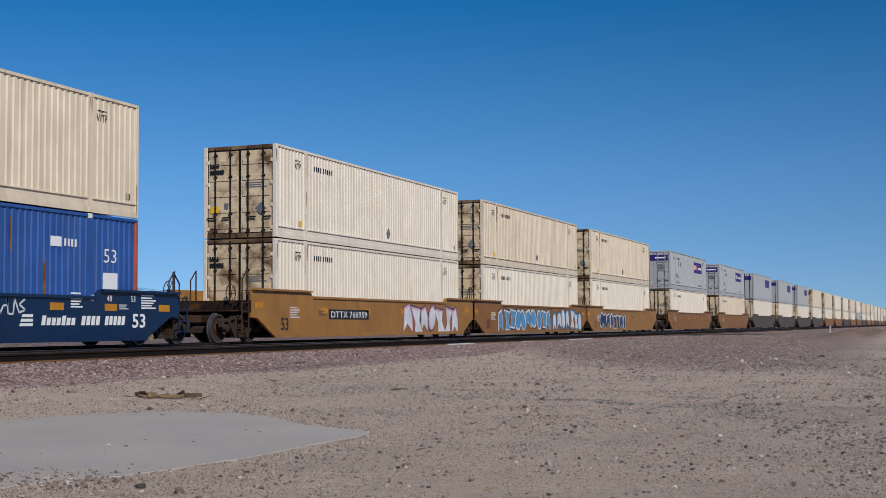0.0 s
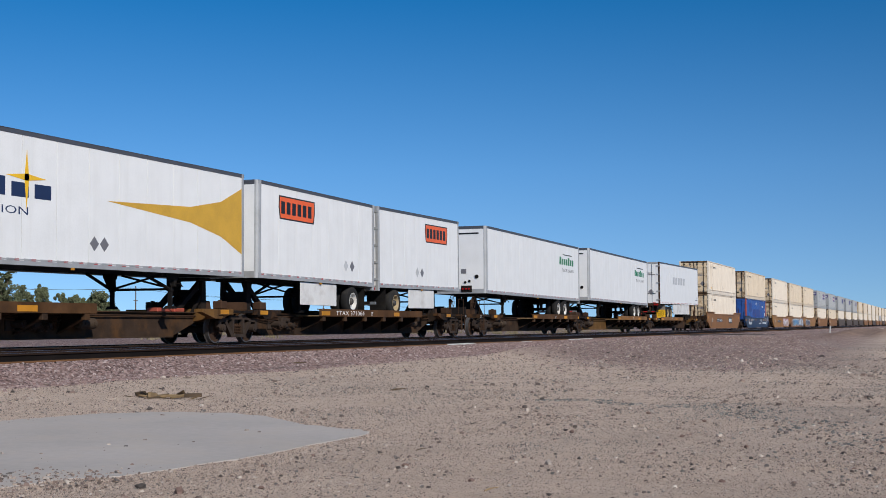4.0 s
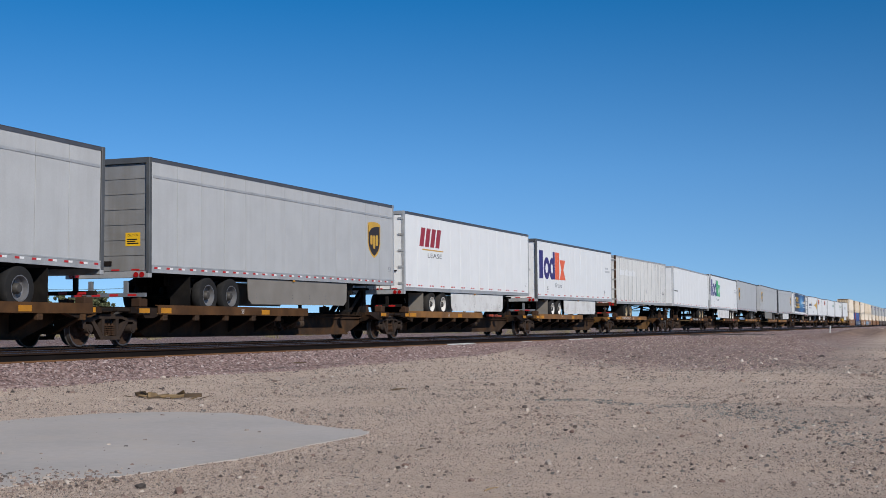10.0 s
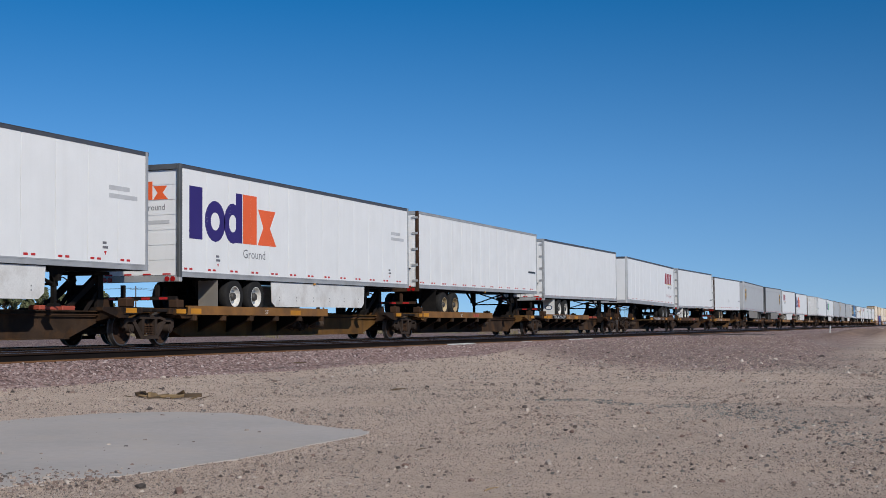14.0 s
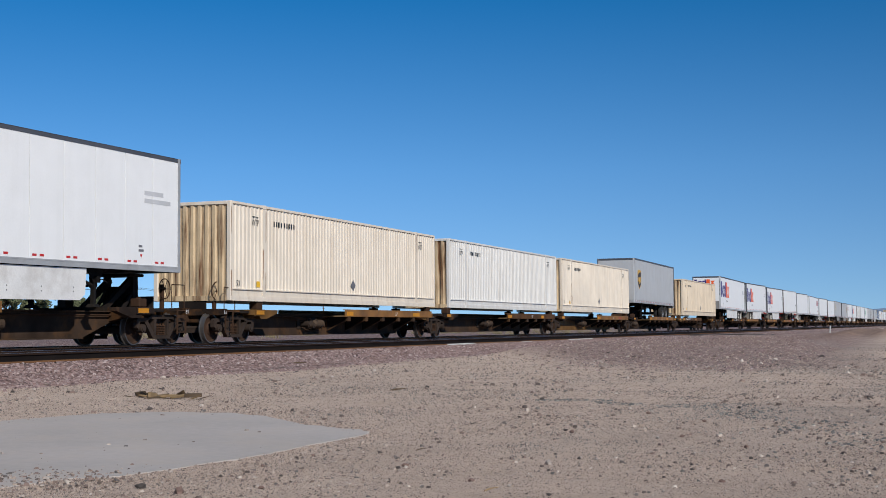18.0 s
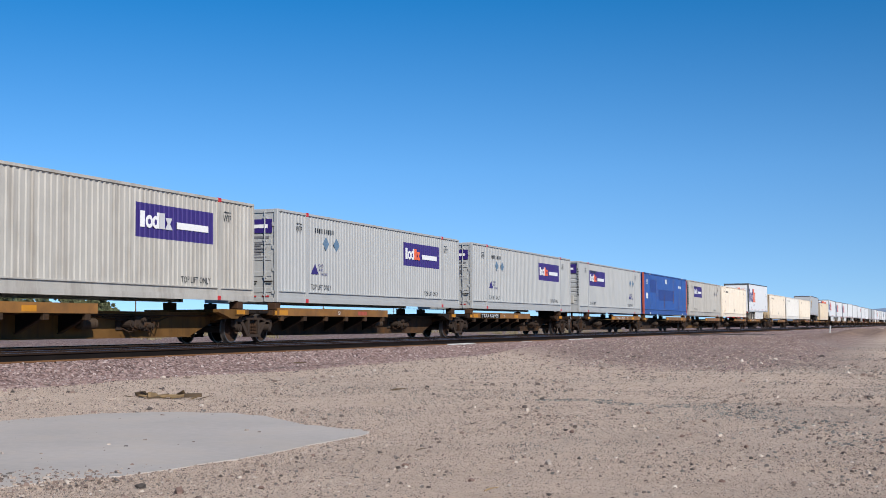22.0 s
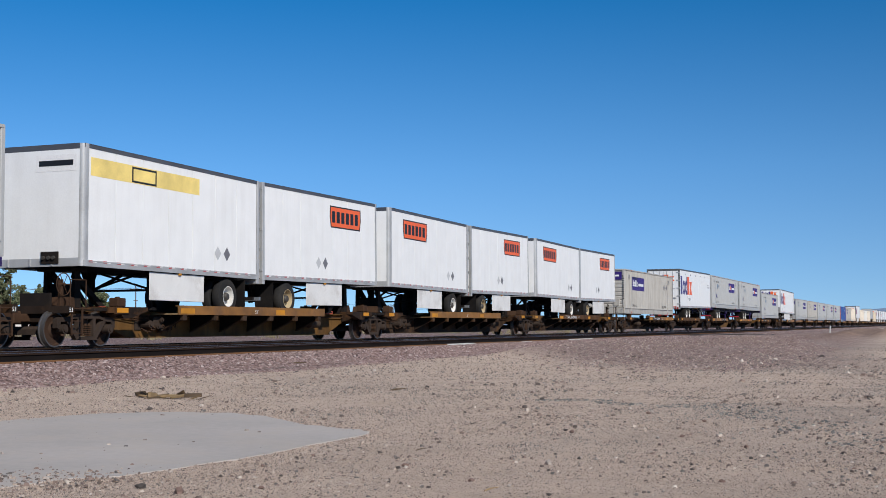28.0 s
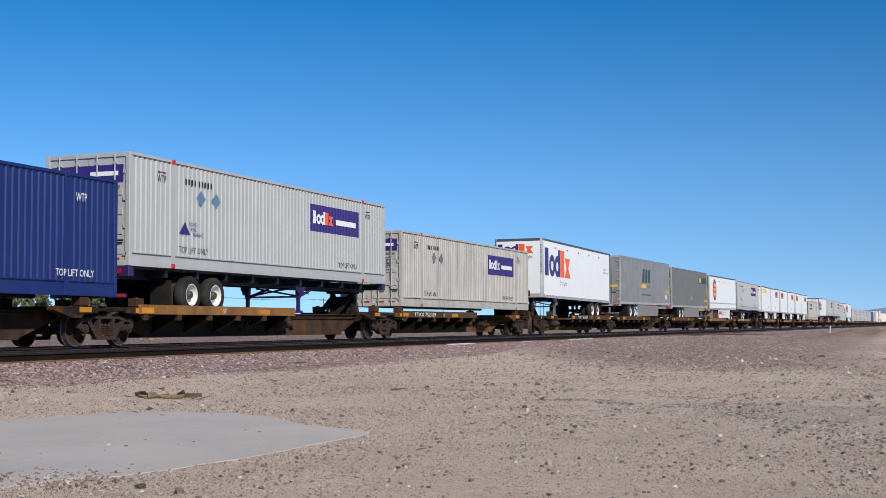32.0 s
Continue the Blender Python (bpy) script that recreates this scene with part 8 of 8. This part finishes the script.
for y, nb, sd_, fd in ((-817.55, False, 33, 0), (-826.2, True, 34, 0), (-835.9, False, 35, 0), (-844.9, True, 36, 0), (-854.5, False, 37, 0), (-863.3, True, 38, 1)):
    pup(y, nb, sd_, bool(fd))
SETS.append([(y, 17.3, ((4.2, 13.0),), ((0.95, 1, 1.95), (16.35, -1, 1.95)), mk) for y, mk in ((-826.2, "TTAX 360948"), (-844.9, ""), (-863.3, ""))])

chassis(-882.2)
container(-882.2, ZC, "grey", "light grey corrugated container on a purple chassis", True, logo="right", cast_mat="tape_red", seed=77)
t = trailer(-899.5, 16.15, False, "white van trailer with a round red emblem and yellow door", "white_bright", "alu", "alu_dark", skirt="skirt", rim="rim_red", seed=39, rear_mat="gold", swing=False, z1=4.9)
e = patch(t, oval(3.05, 3.63, 0.97, 0.97, 32), "black_v", SIDE, "emblem")
patch(e, oval(3.08, 3.65, 0.79, 0.8, 32), "scarlet", SIDE + 0.003, "emblem_field")
g = Geo()
for q in (rect(2.4, 3.5, 3.92, 4.2), rect(2.38, 3.4, 3.52, 3.78), rect(2.36, 3.45, 3.1, 3.38)):
    g.prism([(p[0] + (p[1] - 3.1) * 0.2, p[1]) for p in q], "x", SIDE + 0.006, SIDE + 0.01)
part("emblem_blocks", g, "yellow_v", e)
g = Geo()
for k in range(3):
    for d in (0, 0.3):
        g.cyl((SIDE, 5.5 + k * 3.2 + d, 4.45), (SIDE + 0.006, 5.5 + k * 3.2 + d, 4.45), 0.055, 12)
part("vent_dot", g, "grey_v", t)
lettering(t, "LIFT HERE", "blue", 2.6, 2.17, 0.12, SIDE, 0.6)
lettering(t, "53", "black_v", 15.6, 2.4, 0.16, SIDE)
bx("belt_rail", "alu", t, 1.2852, 1.297, 0.2, 15.95, 2.38, 2.47)
slanted(t, 5.55, 1.4, 0.26, 1.1, "black_v", 1.2505, n=5, lean=0.05)
part("clock_sign", Geo().cyl((1.2505, 7.0, 1.5), (1.2545, 7.0, 1.5), 0.2, 20), "scarlet", t)
lettering(t, "Get Time Critical Services!", "black_v", 7.4, 1.54, 0.12, 1.2515, 1.8)
bars(t, "scarlet", 7.4, 8.8, 1.32, 1.44, 1, 1.2515)
bx("sign_panel", "black_v", t, -0.1, 1.05, 0.048, 0.054, 3.75, 4.2)
bars(t, "yellow_v", 0.0, 0.95, 3.88, 4.08, 1, 0.0475, rear=True)
bx("sign_panel", "black_v", t, 0.0, 1.05, 0.048, 0.054, 3.0, 3.42)
lettering(t, "Drive", "tape_white", 0.45, 3.26, 0.12, 0.047, 0.35, True)
bars(t, "yellow_v", 0.05, 0.98, 3.03, 3.1, 1, 0.0475, rear=True)
bx("sign_panel", "black_v", t, 0.3, 1.05, 0.048, 0.054, 2.45, 2.66)
lettering(t, "CAUTION", "tape_white", 0.42, 2.56, 0.07, 0.047, 0.5, True)
t = trailer(-916.75, 16.15, False, "dark weathered grey van trailer with a teal banner", "slate_brown", "alu", "slate_brown", skirt="skirt_grey", rim="rim_white", tandem=(3.3, 4.55), seed=40, tape="rw")
e = bx("banner", "teal_v", t, SIDE, SIDE + 0.003, 11.8, 15.95, 3.9, 4.43)
slanted(e, 12.06, 3.97, 0.4, 1.1, "yellow_v", SIDE + 0.003, n=3, lean=0.15)
bx("unit_plate", "yellow_v", t, SIDE, SIDE + 0.003, 14.7, 15.8, 2.35, 2.55)
bars(t, "black_v", 14.78, 15.7, 2.39, 2.51, 1, SIDE + 0.003)
bx("banner", "teal_v", t, -1.15, 1.15, 0.012, 0.018, 3.95, 4.5)
g = Geo()
for k in range(2):
    g.box(0.2 + k * 0.35, 0.45 + k * 0.35, 0.008, 0.012, 4.05, 4.4)
part("emblem_blocks", g, "yellow_v", t)
bx("unit_plate", "yellow_v", t, 0.35, 1.1, 0.012, 0.018, 2.4, 2.75)
bars(t, "black_v", 0.4, 1.02, 2.44, 2.72, 2, 0.0115, rear=True)
diamond(t, 8.6, 2.6, 0.22, "faint_v", SIDE, w=0.16)
t = trailer(-933.75, 16.15, False, "weathered grey van trailer with dark block emblem and yellow bar", "slate_grey", "alu", "slate_grey", z1=4.96, skirt="skirt_grey", rim="rim_white", seed=41, tape="rw")
slanted(t, 6.6, 3.35, 0.95, 2.75, "teal_v", SIDE, n=3, lean=0.2)
patch(t, [(6.28, 3.0), (7.92, 3.0), (7.92, 3.24), (6.4, 3.24)], "yellow_v", SIDE, "emblem_bar")
lettering(t, "Freight", "teal_v", 8.0, 3.0, 0.25, SIDE, 1.22)
bars(t, "teal_v", 6.6, 9.4, 2.45, 2.6, 1, SIDE)
bx("unit_plate", "yellow_v", t, SIDE, SIDE + 0.003, 14.7, 15.8, 2.75, 2.95)
bars(t, "black_v", 14.78, 15.7, 2.79, 2.91, 1, SIDE + 0.003)
for k in (0, 0.5):
    diamond(t, 14.5 + k, 2.45, 0.22, "tape_white", SIDE, w=0.17)
bx("emblem_bar", "yellow_v", t, -1.1, -0.2, 0.012, 0.018, 4.05, 4.12)
bx("unit_plate", "yellow_v", t, -1.1, 1.1, 0.012, 0.018, 2.95, 3.08)
express(-951.2, 14.63, True, 42, word="Freight", skirt=None, legs="gear_blue")
SETS.append([load(-882.2, 16.15, False, top=1.75, mark="TTAX 553859"), load(-899.5, 16.15, False, mark="TTX"), load(-916.75, 16.15, False), load(-933.75, 16.15, False), load(-951.2, 14.63, True, mark="TTAX 553859")])

container(-969.8, ZS, "grey_old", "aged grey corrugated container with a peeling purple panel", True, logo="right", cast_mat="red_post", seed=78)
chassis(-987.5)
container(-987.5, ZC, "grey", "light grey corrugated container on a purple chassis", True, logo="right", cast_mat="tape_red", seed=79)
container(-1004.15, ZS, "blue_deep", "deep blue corrugated container on a spine car", False, style="plain", seed=80)
SETS.append([load(-969.8, 16.15, False, False, "TTAX 752769"), load(-987.5, 16.15, False, top=1.75), load(-1004.15, 16.15, False, False)])

k = 0
for si, st in enumerate(SETS):
    nxt = SETS[si + 1] if si + 1 < len(SETS) else None
    y0, L0 = st[0][0], st[0][1]
    prev_rear = -12.05 if si == 0 else SETS[si - 1][-1][0]
    gap_c = (prev_rear + y0 + L0) / 2
    front = (gap_c - 1.9) if si else y0 + L0 + 0.3
    for ui, (y, L, decks, hitch, mark) in enumerate(st):
        last = ui == len(st) - 1
        if not last:
            rear = (y + st[ui + 1][0] + st[ui + 1][1]) / 2 - 0.35
        elif nxt:
            rear = (y + nxt[0][0] + nxt[0][1]) / 2 + 1.9
        else:
            rear = y - 0.6
        k += 1
        car = spine_unit(y, rear - y, front - y, decks, hitch, mark, ui == 0, last, 0, 100 + k)
        if y == -772.0:
            sign = bx("sign_panel", "under", car, 1.3045, 1.3075, 5.72, 7.94, 0.83, 1.0)
            lettering(sign, "ALL PURPOSE SPINE CAR", "tape_white", 5.8, 0.87, 0.09, 1.3085, 2.06)
        front = rear

# how far the train has gone, by the clock
RUN = [(0.0, 0.0), (4.0, 127.31), (8.0, 254.29), (12.0, 381.21), (16.0, 508.2), (20.0, 635.35), (24.0, 762.42), (28.0, 888.85), (32.0, 1014.97)]


def motions():
    for ob, y, tilt, lift in MOVING:
        walk(ob, [(s, pose(TRACK_X, y + d, RAIL + lift, tilt)) for s, d in RUN])


motions()
